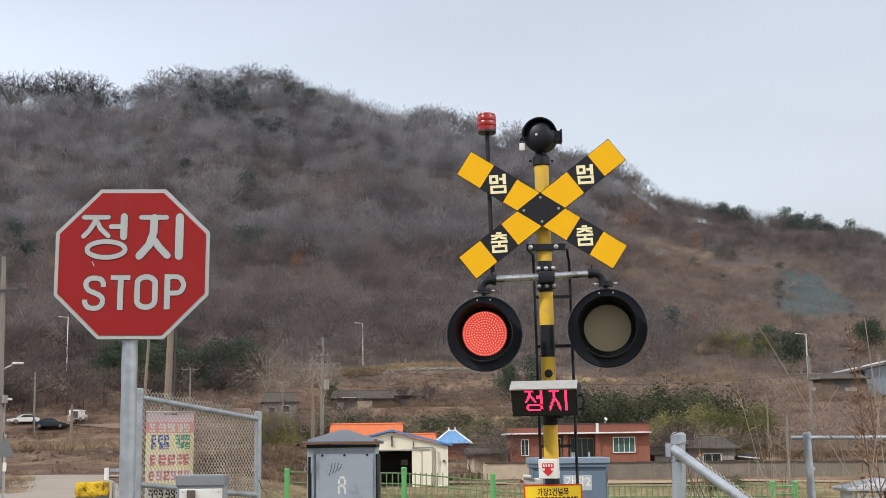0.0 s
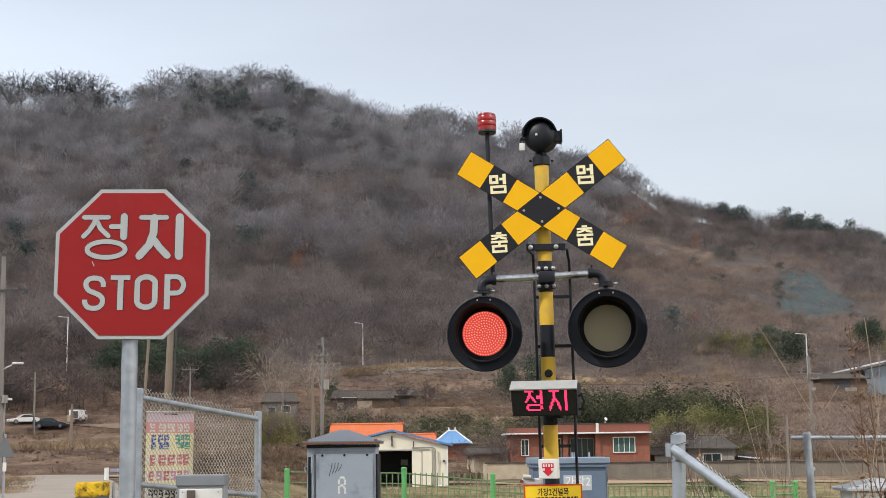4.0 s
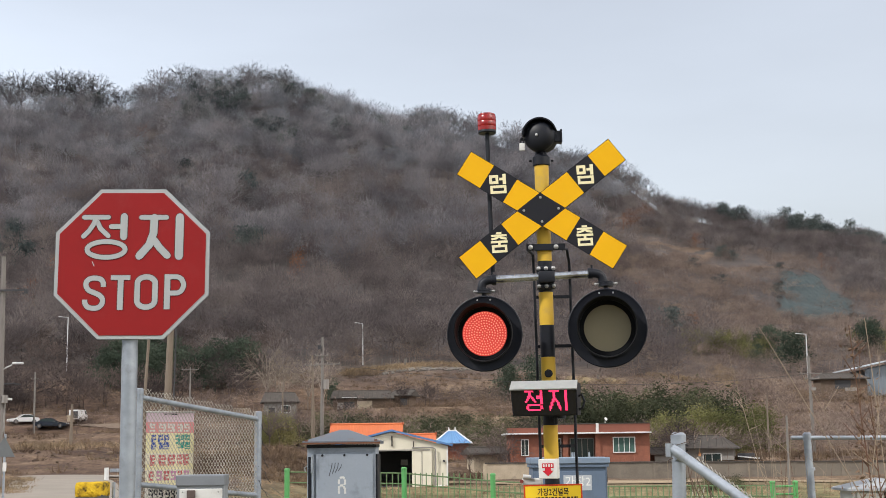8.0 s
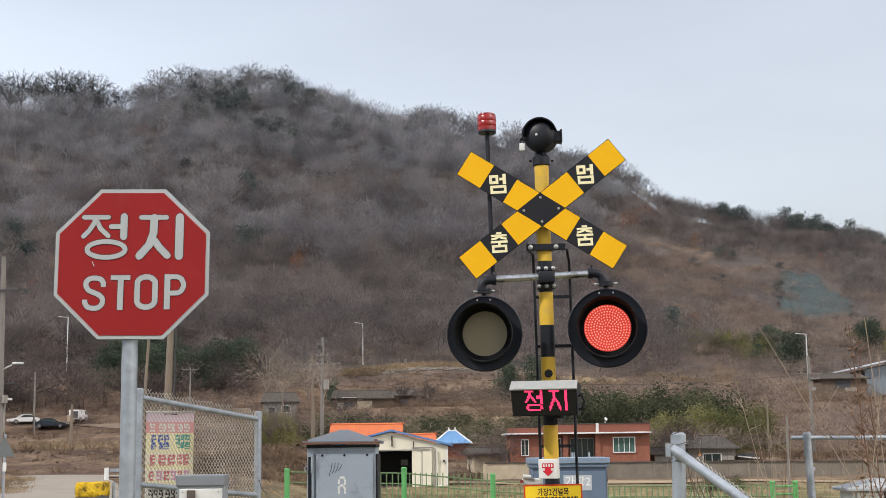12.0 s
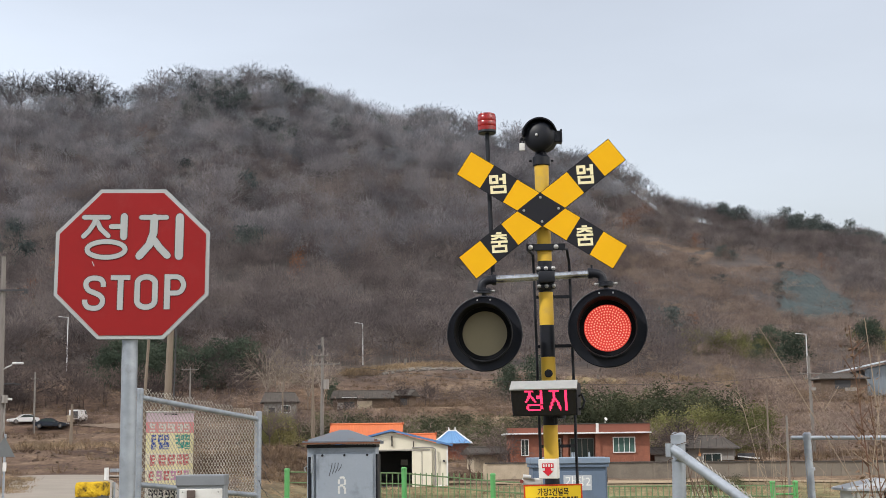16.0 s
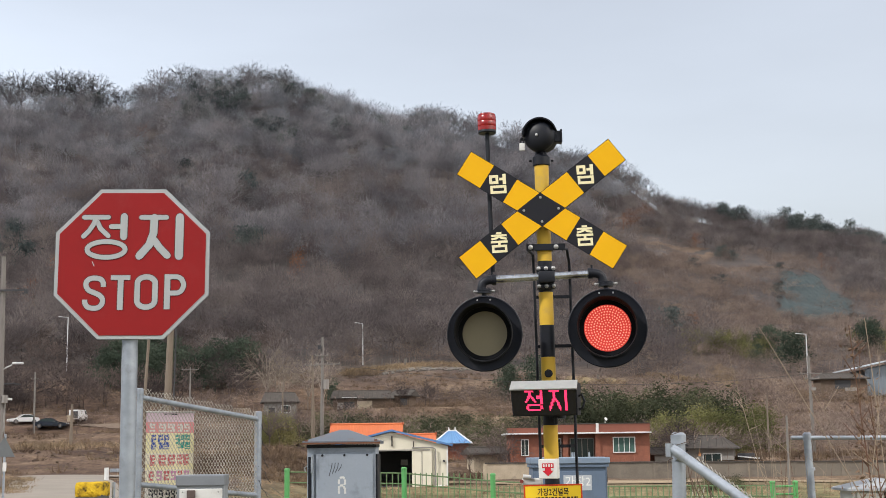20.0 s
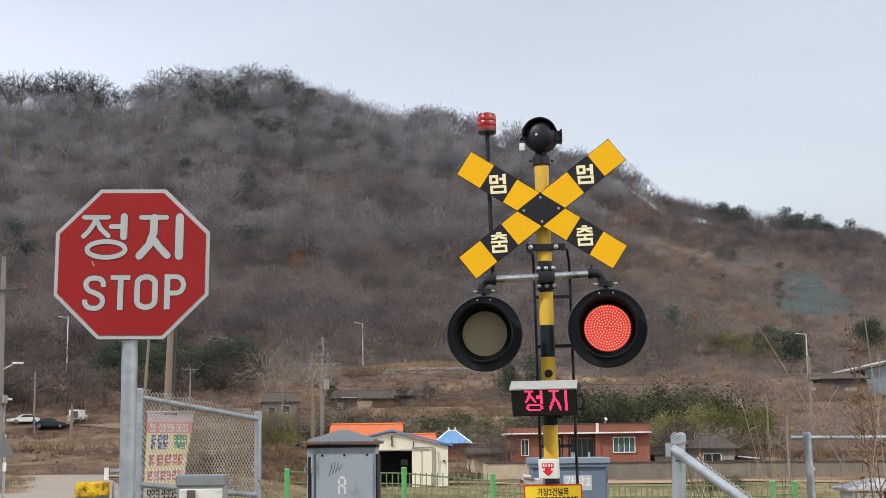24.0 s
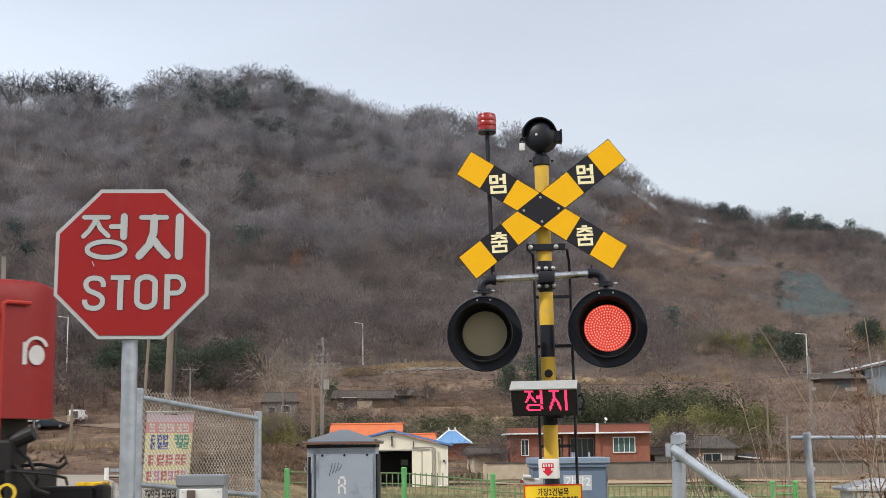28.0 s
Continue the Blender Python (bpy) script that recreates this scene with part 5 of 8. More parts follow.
    for pts in ([(-0.018, 1.388), (-0.018, 1.350)], [(-0.018, 1.338), (-0.018, 1.274)], [(0.016, 1.334), (0.030, 1.312), (0.032, 1.274)], [(-0.010, 1.398), (0.0, 1.404), (0.016, 1.404), (0.026, 1.394)], [(0.030, 1.388), (0.030, 1.356), (0.022, 1.345)], [(-0.008, 1.340), (0.016, 1.340)]):
        stroke(bm, [(x * 0.9, 1.331 + (q - 1.339) * 0.88) for x, q in pts], 0.0148, y, 0.0008, False)
    part("painted_letter", bm, WHITE_PLASTIC, t, "white stencilled letter")
    bm = bmesh.new()
    for i in range(4):
        x = -0.065 + i * 0.022
        stroke(bm, [(x, 1.49 - 0.012 * (i == 3)), (x - 0.004, 1.46), (x - 0.022, 1.40 + 0.012 * i)], 0.0055, y, 0.0008)
    part("scratch_mark", bm, material("dark_scuff", (0.075, 0.085, 0.10), 0.6, bump=0), t, "dark finger-like scuffs")
    bm = bmesh.new()
    pipe(bm, [(-w / 2 - 0.004, -d / 2 + 0.02, 1.47), (-w / 2 - 0.02, -d / 2 - 0.01, 1.46), (-w / 2 - 0.012, -d / 2 - 0.01, 1.43)], 0.005, 6)
    part("padlock", bm, BOLT, t)


equipment_cabinet()


def relay_cabinet():
    t = thing("relay_cabinet", pose(1.036, 11.25, 0, 0, 0, 0), "blue-grey steel relay cabinet with a flat lid", "cabinet")
    w, d = 0.62, 0.48
    part("body", box(bmesh.new(), w, d, 1.40, (0, 0, 0.74), bevel=0.005), BLUE_BOX, t)
    part("plinth", box(bmesh.new(), w + 0.06, d + 0.06, 0.10, (0, 0, 0.05), bevel=0.008), material("plinth_concrete_b", (0.35, 0.34, 0.32), 0.9, scale=8, bump=0.3), t)
    part("lid", box(bmesh.new(), w + 0.05, d + 0.06, 0.05, (0, 0, 1.468), bevel=0.006), material("pale_blue_lid", (0.20, 0.26, 0.34), 0.5, scale=5, bump=0.05, stain=(0.14, 0.17, 0.2), stain_scale=7, stain_amount=0.4), t, "paler blue-grey lid")
    part("lid_rim", box(bmesh.new(), w + 0.03, d + 0.04, 0.035, (0, 0, 1.43), bevel=0.003), BLUE_BOX, t)
    part("door_panel", box(bmesh.new(), w - 0.03, 0.016, 1.28, (0, -d / 2 - 0.006, 0.74), bevel=0.003), BLUE_BOX, t)
    for x in (-0.02, 0.12, 0.0):
        part("lifting_eye", rod(bmesh.new(), (x + 0.06, -0.1, 1.49), (x + 0.06, -0.1, 1.535), 0.009, sides=8), STEEL, t)
    pl = part("label_plate", box(bmesh.new(), 0.235, 0.004, 0.125, (0.062, -d / 2 - 0.016, 1.285)), material("pale_sticker", (0.42, 0.45, 0.48), 0.6, second=(0.34, 0.38, 0.42), scale=14, bump=0), t, "pale sticker with white lettering")
    lettering("sticker_letters", "가장2", 0.095, pose(0.062, -d / 2 - 0.0187, 1.29), material("sticker_white", (0.78, 0.78, 0.75), 0.6, bump=0), pl, 0.0005, 0.21)
    part("side_latch", box(bmesh.new(), 0.02, 0.05, 0.1, (w / 2 + 0.008, -0.1, 1.33), bevel=0.004), BLACK, t)


relay_cabinet()


def cable_bracket():
    t = thing("junction_box", pose(0.545, 8.32, 0), "white weathered junction box on a short stand", "equipment box")
    part("stand", rod(bmesh.new(), (0, 0, 0), (0, 0, 1.36), 0.02, sides=10), STEEL, t)
    part("box", box(bmesh.new(), 0.13, 0.08, 0.045, (0.0, 0, 1.372), bevel=0.01), WHITE_PLASTIC, t)
    part("connector", rod(bmesh.new(), (-0.06, -0.04, 1.405), (-0.01, -0.04, 1.40), 0.014, sides=12), WHITE_PLASTIC, t)
    part("cap", rod(bmesh.new(), (-0.07, -0.04, 1.375), (-0.07, -0.055, 1.375), 0.012, sides=10), material("dull_red_cap", (0.25, 0.06, 0.05), 0.6), t, "dull red cap")


cable_bracket()


def corner_fence():
    t = thing("fence_corner", pose(0.983, 5.6, 0, 0, 0, 0), "galvanised fence corner post with a slanting brace", "fence")
    post("post", t, 0.010, 0, 1.632, 0.0295, lean=(-0.03, 0))
    part("brace", rod(bmesh.new(), (-0.03, -0.07, 1.578), (1.91, -1.27, 0.0), 0.0215, sides=18), STEEL, t, "slanting steel brace", smooth=True)
    bm = bmesh.new()
    rod(bm, (-0.045, -0.075, 1.545), (-0.045, -0.075, 1.60), 0.014, sides=10)
    rod(bm, (-0.015, -0.05, 1.54), (0.03, -0.02, 1.53), 0.012, sides=10)
    part("brace_clip", bm, STEEL, t, smooth=True)
    bm = bmesh.new()
    a0, a1 = Vector((0.06, -0.125, 1.515)), Vector((1.2, -0.83, 0.59))
    for lift, r in ((0.0, 0.0018), (0.004, 0.0014)):
        pts = [a0.lerp(a1, k / 150) + Vector((0, 0.002, 0.021 + lift + (0.006 if k % 2 else -0.003))) for k in range(151)]
        pipe(bm, pts, r, 5)
    part("edge_wire", bm, WIRE, t, "twisted wire tied along the brace")["kind"] = "stuff"
    bm = bmesh.new()
    mesh_wires(bm, (0.02, 0.03, 0), (0.42, 0.95, 0), 0.2, 1.46, 1.32, 0.055, 0.05, 0.0011)
    part("wire_mesh", bm, WIRE, t, "loose zigzag wire mesh")["kind"] = "stuff"
    rng = random.Random(8)
    bm = bmesh.new()
    for k in range(3):
        a = rng.uniform(-0.4, 0.4)
        pts = [(0.045 * math.cos(s) + 0.008, 0.045 * math.sin(s) - 0.0, 1.59 - 0.05 * k + s * 0.012) for s in np.linspace(2.6 + a, 6.4 + a, 7)]
        pipe(bm, pts, 0.0015, 5)
    for k in range(5):
        x = 0.06 + 0.03 * k
        pipe(bm, [(x, 0.02 + x, 1.56 - 0.6 * x), (x + rng.uniform(-0.015, 0.015), 0.03 + x, 1.50 - 0.5 * x), (x + 0.03, 0.03 + x, 1.40 - 0.5 * x)], 0.0022, 5)
    part("tie_wire", bm, material("rusty_wire", (0.12, 0.08, 0.06), 0.8, scale=30, bump=0), t, "rusty tie wires")["kind"] = "stuff"
    bm = bmesh.new()
    rng = random.Random(4)
    for k in range(9):
        p = Vector((0.05 + rng.uniform(0, 0.05), 0.0, 1.53 + rng.uniform(-0.03, 0.03)))
        q, r = Vector([rng.uniform(-0.016, 0.016) for _ in range(3)]), Vector([rng.uniform(-0.02, 0.02) for _ in range(3)])
        bm.faces.new([bm.verts.new(p), bm.verts.new(p + q), bm.verts.new(p + q + r), bm.verts.new(p + r)])
    part("dry_leaf_clump", bm, material("dry_leaf", (0.26, 0.13, 0.06), 0.9, scale=30), t, "dry brown leaves caught on the wire")
    t2 = thing("rail_fence", pose(2.485, 9, 0), "galvanised pipe fence post with a top rail", "fence")
    post("post", t2, -0.007, 0, 1.650, 0.026, lean=(0.045, 0))
    part("collar", rod(bmesh.new(), (0.008, 0, 1.405), (0.0075, 0, 1.425), 0.029, sides=20), STEEL, t2, smooth=True)
    part("rail", rod(bmesh.new(), (-0.105, 0.045, 1.628), (1.7, 0.045, 1.612), 0.0145, sides=12), STEEL, t2, smooth=True)
    post("post", t2, 1.6, 0.0, 1.65, 0.031)
    part("rail", rod(bmesh.new(), (-0.105, 0.045, 0.7), (1.7, 0.045, 0.7), 0.0145, sides=12), STEEL, t2, smooth=True)


corner_fence()


def meter_box():
    t = thing("meter_box", pose(3.02, 9.25, 0), "white steel box with a pitched grey lid", "equipment box")
    part("body", box(bmesh.new(), 0.44, 0.3, 1.26, (0, 0, 0.63), bevel=0.006), WHITE_PLASTIC, t)
    part("door", box(bmesh.new(), 0.19, 0.014, 1.0, (-0.105, -0.155, 0.75), bevel=0.003), WHITE_PLASTIC, t)
    part("door", box(bmesh.new(), 0.19, 0.014, 1.0, (0.105, -0.155, 0.75), bevel=0.003), WHITE_PLASTIC, t)
    part("door_gap", box(bmesh.new(), 0.016, 0.012, 1.0, (0.0, -0.155, 0.75)), BLACK, t)
    for z in (1.2, 1.14):
        part("bolt", lathe(bmesh.new(), [(0.008, 0), (0.007, 0.004), (0, 0.005)], pose(-0.18, -0.163, z, 90), 10), BLACK, t)
    bm = bmesh.new()
    lo = [bm.verts.new((sx * 0.265, sy * 0.2, 1.262)) for sx, sy in ((-1, -1), (1, -1), (1, 1), (-1, 1))]
    up = [bm.verts.new((sx * 0.265, sy * 0.2, 1.278)) for sx, sy in ((-1, -1), (1, -1), (1, 1), (-1, 1))]
    r = [bm.verts.new((0.0, -0.1, 1.345)), bm.verts.new((0.0, 0.1, 1.345))]
    bm.faces.new(lo[::-1])
    for i in range(4):
        bm.faces.new((lo[i], lo[(i + 1) % 4], up[(i + 1) % 4], up[i]))
    bm.faces.new((up[0], up[1], r[0]))
    bm.faces.new((up[1], up[2], r[1], r[0]))
    bm.faces.new((up[2], up[3], r[1]))
    bm.faces.new((up[3], up[0], r[0], r[1]))
    bmesh.ops.recalc_face_normals(bm, faces=bm.faces[:])
    part("lid", bm, material("pale_grey_lid", (0.32, 0.34, 0.36), 0.5, scale=6, bump=0.05), t, "pale grey pitched lid")


meter_box()

WEED = material("dry_stalk", (0.29, 0.232, 0.175), 0.9, second=(0.20, 0.155, 0.115), scale=20, bump=0.1)
WEED_DARK = material("dark_stalk", (0.13, 0.07, 0.045), 0.9, second=(0.09, 0.05, 0.035), scale=20, bump=0.1)
DRY_LEAF = material("withered_leaf", (0.17, 0.11, 0.07), 0.9, second=(0.11, 0.07, 0.048), scale=25, bump=0.1)


def weed(base, tip, mat, r, leaves, seed, twigs=0, bend=0.06):
    rng = random.Random(seed)
    a, b = Vector(base), Vector(tip)
    t = thing("dry_weed", Matrix.Translation(a), "tall dry brown weed stalk beside the fence", "weed", "dry weeds at the fence")
    d = b - a
    side = Vector((rng.uniform(-1, 1), rng.uniform(-1, 1), 0)) * bend * d.length
    pts = [d * s + side * (s * (1 - s) * 2) for s in np.linspace(0, 1, 9)]
    part("stalk", pipe(bmesh.new(), pts, r * 0.62, 6, 0.4), mat, t)
    if twigs:
        bm = bmesh.new()
        for _ in range(twigs):
            s = rng.uniform(0.45, 0.98)
            p = d * s + side * (s * (1 - s) * 2)
            q = p + Vector((rng.uniform(-0.12, 0.12), rng.uniform(-0.06, 0.06), rng.uniform(0.03, 0.16)))
            rod(bm, p, q, r * 0.45, r * 0.2, sides=5, caps=False)
        part("side_twig", bm, mat, t)["kind"] = "stuff"
    if leaves:
        bm = bmesh.new()
        for _ in range(leaves):
            s = rng.uniform(0.42, 1.0)
            p = d * s + side * (s * (1 - s) * 2) + Vector((rng.gauss(0, 0.035), rng.gauss(0, 0.03), rng.gauss(0, 0.02)))
            u = Vector((rng.uniform(-1, 1), rng.uniform(-1, 1), rng.uniform(-1.4, 0.3))).normalized() * rng.uniform(0.012, 0.04)
            v = Vector((rng.uniform(-1, 1), rng.uniform(-1, 1), rng.uniform(-1, 1))).normalized() * rng.uniform(0.004, 0.009)
            q = [bm.verts.new(p), bm.verts.new(p + u * 0.5 + v), bm.verts.new(p + u), bm.verts.new(p + u * 0.5 - v)]
            bm.faces.new((q[0], q[1], q[2]))
            bm.faces.new((q[0], q[2], q[3]))
        part("withered_leaves", bm, DRY_LEAF, t)["kind"] = "stuff"


for i, (base, tip, mat, r, leaves, twigs, bend) in enumerate([
    ((2.931, 7.2, 0.0), (1.751, 7.2, 2.23), WEED, 0.0085, 0, 0, 0.03),
    ((2.234, 7.6, 0.0), (1.662, 7.6, 2.102), WEED, 0.006, 0, 3, 0.03),
    ((2.513, 7.4, 0.0), (2.402, 7.4, 2.295), WEED, 0.009, 0, 2, 0.03),
    ((2.706, 8.6, 0.0), (2.746, 8.6, 2.269), WEED_DARK, 0.006, 30, 3, 0.02),
    ((2.388, 7.0, 0.0), (2.184, 7.0, 2.222), WEED_DARK, 0.009, 170, 10, 0.03),
    ((3.2, 7.8, 0.0), (2.115, 7.8, 2.042), WEED, 0.005, 0, 1, 0.05),
    ((2.251, 6.8, 0.0), (2.212, 6.8, 1.835), WEED_DARK, 0.008, 120, 8, 0.05),
    ((1.895, 6.6, 0.0), (2.206, 6.6, 1.855), WEED, 0.006, 90, 6, 0.05),
    ((2.689, 7.5, 0.0), (2.234, 7.5, 1.669), WEED, 0.005, 30, 5, 0.05),
    ((1.999, 8.2, 0.0), (2.159, 8.2, 1.644), WEED, 0.005, 0, 4, 0.06),
    ((2.124, 7.9, 0.0), (1.85, 7.9, 1.814), WEED, 0.0045, 0, 2, 0.06),
    ((2.49, 8.0, 0.0), (2.684, 8.0, 2.186), WEED, 0.006, 10, 3, 0.04),
]):
    weed(base, tip, mat, r, leaves, i, twigs, bend)


rng_stem = random.Random(12)
for i in range(26):
    x = rng_stem.uniform(1.12, 2.5)
    y = 5.9 + (x - 1.0) * 1.9 + rng_stem.uniform(-0.2, 0.9)
    top = 1.6 + rng_stem.uniform(-0.22, 0.08)
    weed((x, y, 0.0), (x + rng_stem.uniform(-0.12, 0.12), y, top), WEED if i % 3 else WEED_DARK, rng_stem.uniform(0.0025, 0.0045), 0, 40 + i, rng_stem.randint(0, 3), 0.05)


def green_fence():
    t = thing("green_fence", pose(0, 24.0, 0), "light green steel picket fence along the track", "fence")
    green = material("green_paint", (0.10, 0.33, 0.11), 0.5, second=(0.08, 0.27, 0.09), scale=3, bump=0.05, stain=(0.10, 0.17, 0.08), stain_scale=5, stain_amount=0.3)
    pale = material("pale_green_paint", (0.13, 0.20, 0.095), 0.6, second=(0.09, 0.14, 0.07), scale=2, bump=0.05)
    xs = [(-2.889, 1.235), (-0.759, 1.232), (0.855, 1.10), (2.55, 1.04), (4.25, 0.97), (5.936, 0.905), (6.348, 0.905)]
    for x, z in xs:
        g = float(height(x, 24.0)) - 0.05
        if x not in (2.55, 4.25):
            bm = lathe(bmesh.new(), [(0.047, g), (0.047, z - 0.05), (0.054, z - 0.045), (0.054, z - 0.02), (0.038, z), (0, z + 0.004)], Matrix.Translation((x, 0, 0)), 20)
            part("post", bm, green, t, "bright green capped post", smooth=True)
    unit = bmesh.new()
    box(unit, 0.019, 0.019, 1.0, (0, 0, 0.5))
    me = bpy.data.meshes.new("picket")
    unit.to_mesh(me)
    unit.free()
    me.materials.append(pale)
    def top(x):
        return np.interp(x, [-2.9, 0.80, 0.90, 6.3], [1.18, 1.10, 0.87, 0.83])
    spans = [(-2.889, -0.759), (-0.759, 0.855), (0.855, 2.55), (2.55, 4.25), (4.25, 5.936)]
    for a, b in spans:
        for dz in (-0.012, -0.20, -0.62, -0.95):
            part("rail", rod(bmesh.new(), (a, 0, top(a) + dz), (b, 0, top(b) + dz), 0.012, sides=6), pale, t)
        if b < 0:
            a = -1.5
        n = int((b - a) / 0.097)
        for i in range(1, n):
            x = a + (b - a) * i / n
            p = new("picket", me)
            p.parent = t
            g = float(height(x, 24.0))
            p.matrix_basis = Matrix.Translation((x, 0, g)) @ Matrix.Diagonal((1, 1, top(x) - g, 1))
    for dz in (-0.10, -0.24):
        part("rail", rod(bmesh.new(), (5.936, 0, 0.905 + dz), (6.348, 0, 0.905 + dz), 0.02, sides=8), green, t)
    # loose wire fence that goes on from the first post
    t2 = thing("wire_fence", pose(-2.889, 24.0, 0), "sagging dark wire fence beside the fields", "fence")
    bm = bmesh.new()
    mesh_wires(bm, (-3.2, 0.4, 0), (-0.06, 0.05, 0), 0.0, 1.0, 0.95, 0.11, 0.09, 0.006)
    part("wire_mesh", bm, material("dark_wire", (0.12, 0.12, 0.10), 0.7, bump=0), t2)["kind"] = "stuff"
    for x in (-3.2, -1.6):
        part("post", rod(bmesh.new(), (x, 0.2, -0.2), (x, 0.2, 1.02), 0.03, sides=8), STEEL, t2)


green_fence()


def guard_block():
    t = thing("guard_block", pose(-6.42, 24.0, -0.08), "worn yellow and black concrete guard block", "bollard")
    bm = bmesh.new()
    box(bm, 0.50, 0.5, 0.92, (0, 0, 0.46), bevel=0.03)
    part("body", bm, material("worn_black_concrete", (0.09, 0.09, 0.085), 0.9, scale=10, bump=0.4, stain=(0.2, 0.19, 0.17), stain_scale=8, stain_amount=0.6), t)
    bm = bmesh.new()
    box(bm, 0.53, 0.53, 0.27, (0, 0, 0.98), bevel=0.05)
    bmesh.ops.subdivide_edges(bm, edges=bm.edges[:], cuts=2, use_grid_fill=True)
    for v in bm.verts:
        v.co += Vector((noise.noise(v.co * 7), noise.noise(v.co * 7 + Vector((9, 0, 0))), noise.noise(v.co * 7 + Vector((0, 9, 0))))) * 0.018
    part("yellow_cap", bm, patchy("worn_yellow_concrete", [(0.07, 0.05, 0.02), (0.5, 0.32, 0.02), (0.66, 0.44, 0.03)], 7.0, fine=26), t, "chipped yellow painted top", smooth=True)


guard_block()


# ---- railway and locomotive ----
def railway():
    ob = arrays("ballast", [(-900, 18.6, -0.5), (900, 18.6, -0.5), (900, 19.4, 0.03), (-900, 19.4, 0.03), (900, 22.0, 0.03), (-900, 22.0, 0.03), (900, 22.8, -0.5), (-900, 22.8, -0.5)],
                [(0, 1, 2, 3), (3, 2, 4, 5), (5, 4, 6, 7)], patchy("ballast_stone", [(0.10, 0.085, 0.075), (0.2, 0.18, 0.16), (0.3, 0.28, 0.26)], 6.0, fine=30))
    tagged(ob, "grey-brown stone ballast under the rails", "railway", kind="structure")
    for y in (19.98, 21.42):
        bm = bmesh.new()
        box(bm, 1800, 0.07, 0.05, (0, y, 0.155))
        box(bm, 1800, 0.018, 0.10, (0, y, 0.08))
        box(bm, 1800, 0.13, 0.02, (0, y, 0.04))
        tagged(part("rail_track", bm, material("rail_steel", (0.14, 0.09, 0.07), 0.6, 0.5, scale=2)), "rust-brown steel rail", "railway", kind="structure")


railway()
LOCO = []


def locomotive():
    red = material("loco_red", (0.21, 0.010, 0.010), 0.5, second=(0.165, 0.009, 0.010), scale=1.5, fine=20, bump=0.03, stain=(0.2, 0.03, 0.03), stain_scale=2.5, stain_amount=0.4)
    orange = material("handrail_red", (0.36, 0.03, 0.02), 0.45, bump=0)
    under = material("underframe_black", (0.007, 0.007, 0.008), 0.6, second=(0.016, 0.014, 0.012), scale=4, bump=0.2)
    grey = material("logo_grey", (0.5, 0.5, 0.5), 0.5, bump=0)
    yellow = material("loco_yellow", (0.6, 0.42, 0.03), 0.5, bump=0)
    t = thing("locomotive", pose(0, 20.7, 0.18), "red diesel locomotive with black underframe running past", "locomotive")
    # the front of the hood stands at x = 0; the loco runs towards +x
    bm = bmesh.new()
    n = 10
    prof = []
    w, z0, z1, r = 1.42, 1.92, 4.10, 0.34
    for k in range(n + 1):
        a = radians(90 * k / n)
        prof.append((w - r + r * math.cos(a), z1 - r + r * math.sin(a)))
    ring = [(-w, z0), ] + [(-y, z) for y, z in prof] + [(y, z) for y, z in prof[::-1]] + [(w, z0)]
    stations = [(-17.0, 1.0, 1.0), (-1.35, 1.0, 1.0), (-1.20, 0.97, 0.998), (-0.20, 0.34, 0.985), (-0.06, 0.22, 0.965), (0.0, 0.10, 0.94)]
    rows = []
    for x, k, kz in stations:
        rows.append([bm.verts.new((x, y * k, z0 + 0.02 + (z - z0 - 0.02) * kz)) for y, z in ring])
    for a, b in zip(rows, rows[1:]):
        for i in range(len(ring)):
            j = (i + 1) % len(ring)
            bm.faces.new((a[i], a[j], b[j], b[i]))
    bm.faces.new(rows[0])
    bm.faces.new(rows[-1][::-1])
    bmesh.ops.recalc_face_normals(bm, faces=bm.faces[:])
    part("hood", bm, red, t, "glossy red hood", smooth=True)
    bm = bmesh.new()
    pipe(bm, [(-0.53, -0.86, 0.75), (-0.53, -0.86, 3.60), (-0.52, -0.85, 3.67), (-0.48, -0.82, 3.70), (-0.20, -0.56, 3.70)], 0.034, 10)
    part("handrail", bm, orange, t, "red vertical grab rail")
    face = pose(-0.20, -0.483, 0, 0, 0, 41.8) @ pose(0, -0.006, 0)
    lg = part("emblem", lathe(bmesh.new(), [(0.0, 0.0), (0.13, 0.0), (0.13, 0.012), (0, 0.012)], face @ pose(0.10, 0, 2.90, 90) @ Matrix.Diagonal((1.0, 1.2, 1, 1)), 20), grey, t, "pale grey oval emblem")
    part("emblem_bar", slab(bmesh.new(), [(-0.13, 2.75), (-0.06, 2.75), (-0.06, 3.10), (-0.13, 3.10)], -0.012, 0.0, face), grey, lg)
    part("emblem_arc", stroke(bmesh.new(), ring_points(0.09, 3.0, 0.17, 0.17, 12, 20, 170), 0.05, 0.0, 0.012, True, face), grey, lg)
    fr = part("underframe", box(bmesh.new(), 16.6, 2.3, 0.5, (-9.9, 0, 1.35), bevel=0.03), under, t, "black underframe")
    part("end_block", box(bmesh.new(), 0.35, 1.5, 0.72, (-0.75, 0.0, 1.58), bevel=0.04), under, fr)
    part("buffer_plate", box(bmesh.new(), 0.10, 2.6, 0.55, (-0.72, 0, 0.85), bevel=0.03), under, fr)
    part("pilot_plate", box(bmesh.new(), 0.08, 2.4, 0.85, (-0.25, 0, 0.72), bevel=0.03), under, fr)
    part("equipment_box", box(bmesh.new(), 0.5, 0.7, 0.5, (-0.5, -0.75, 1.35), bevel=0.05), under, fr)
    part("step_panel", box(bmesh.new(), 0.75, 0.25, 0.75, (-1.45, -1.3, 0.95), bevel=0.02), under, fr)
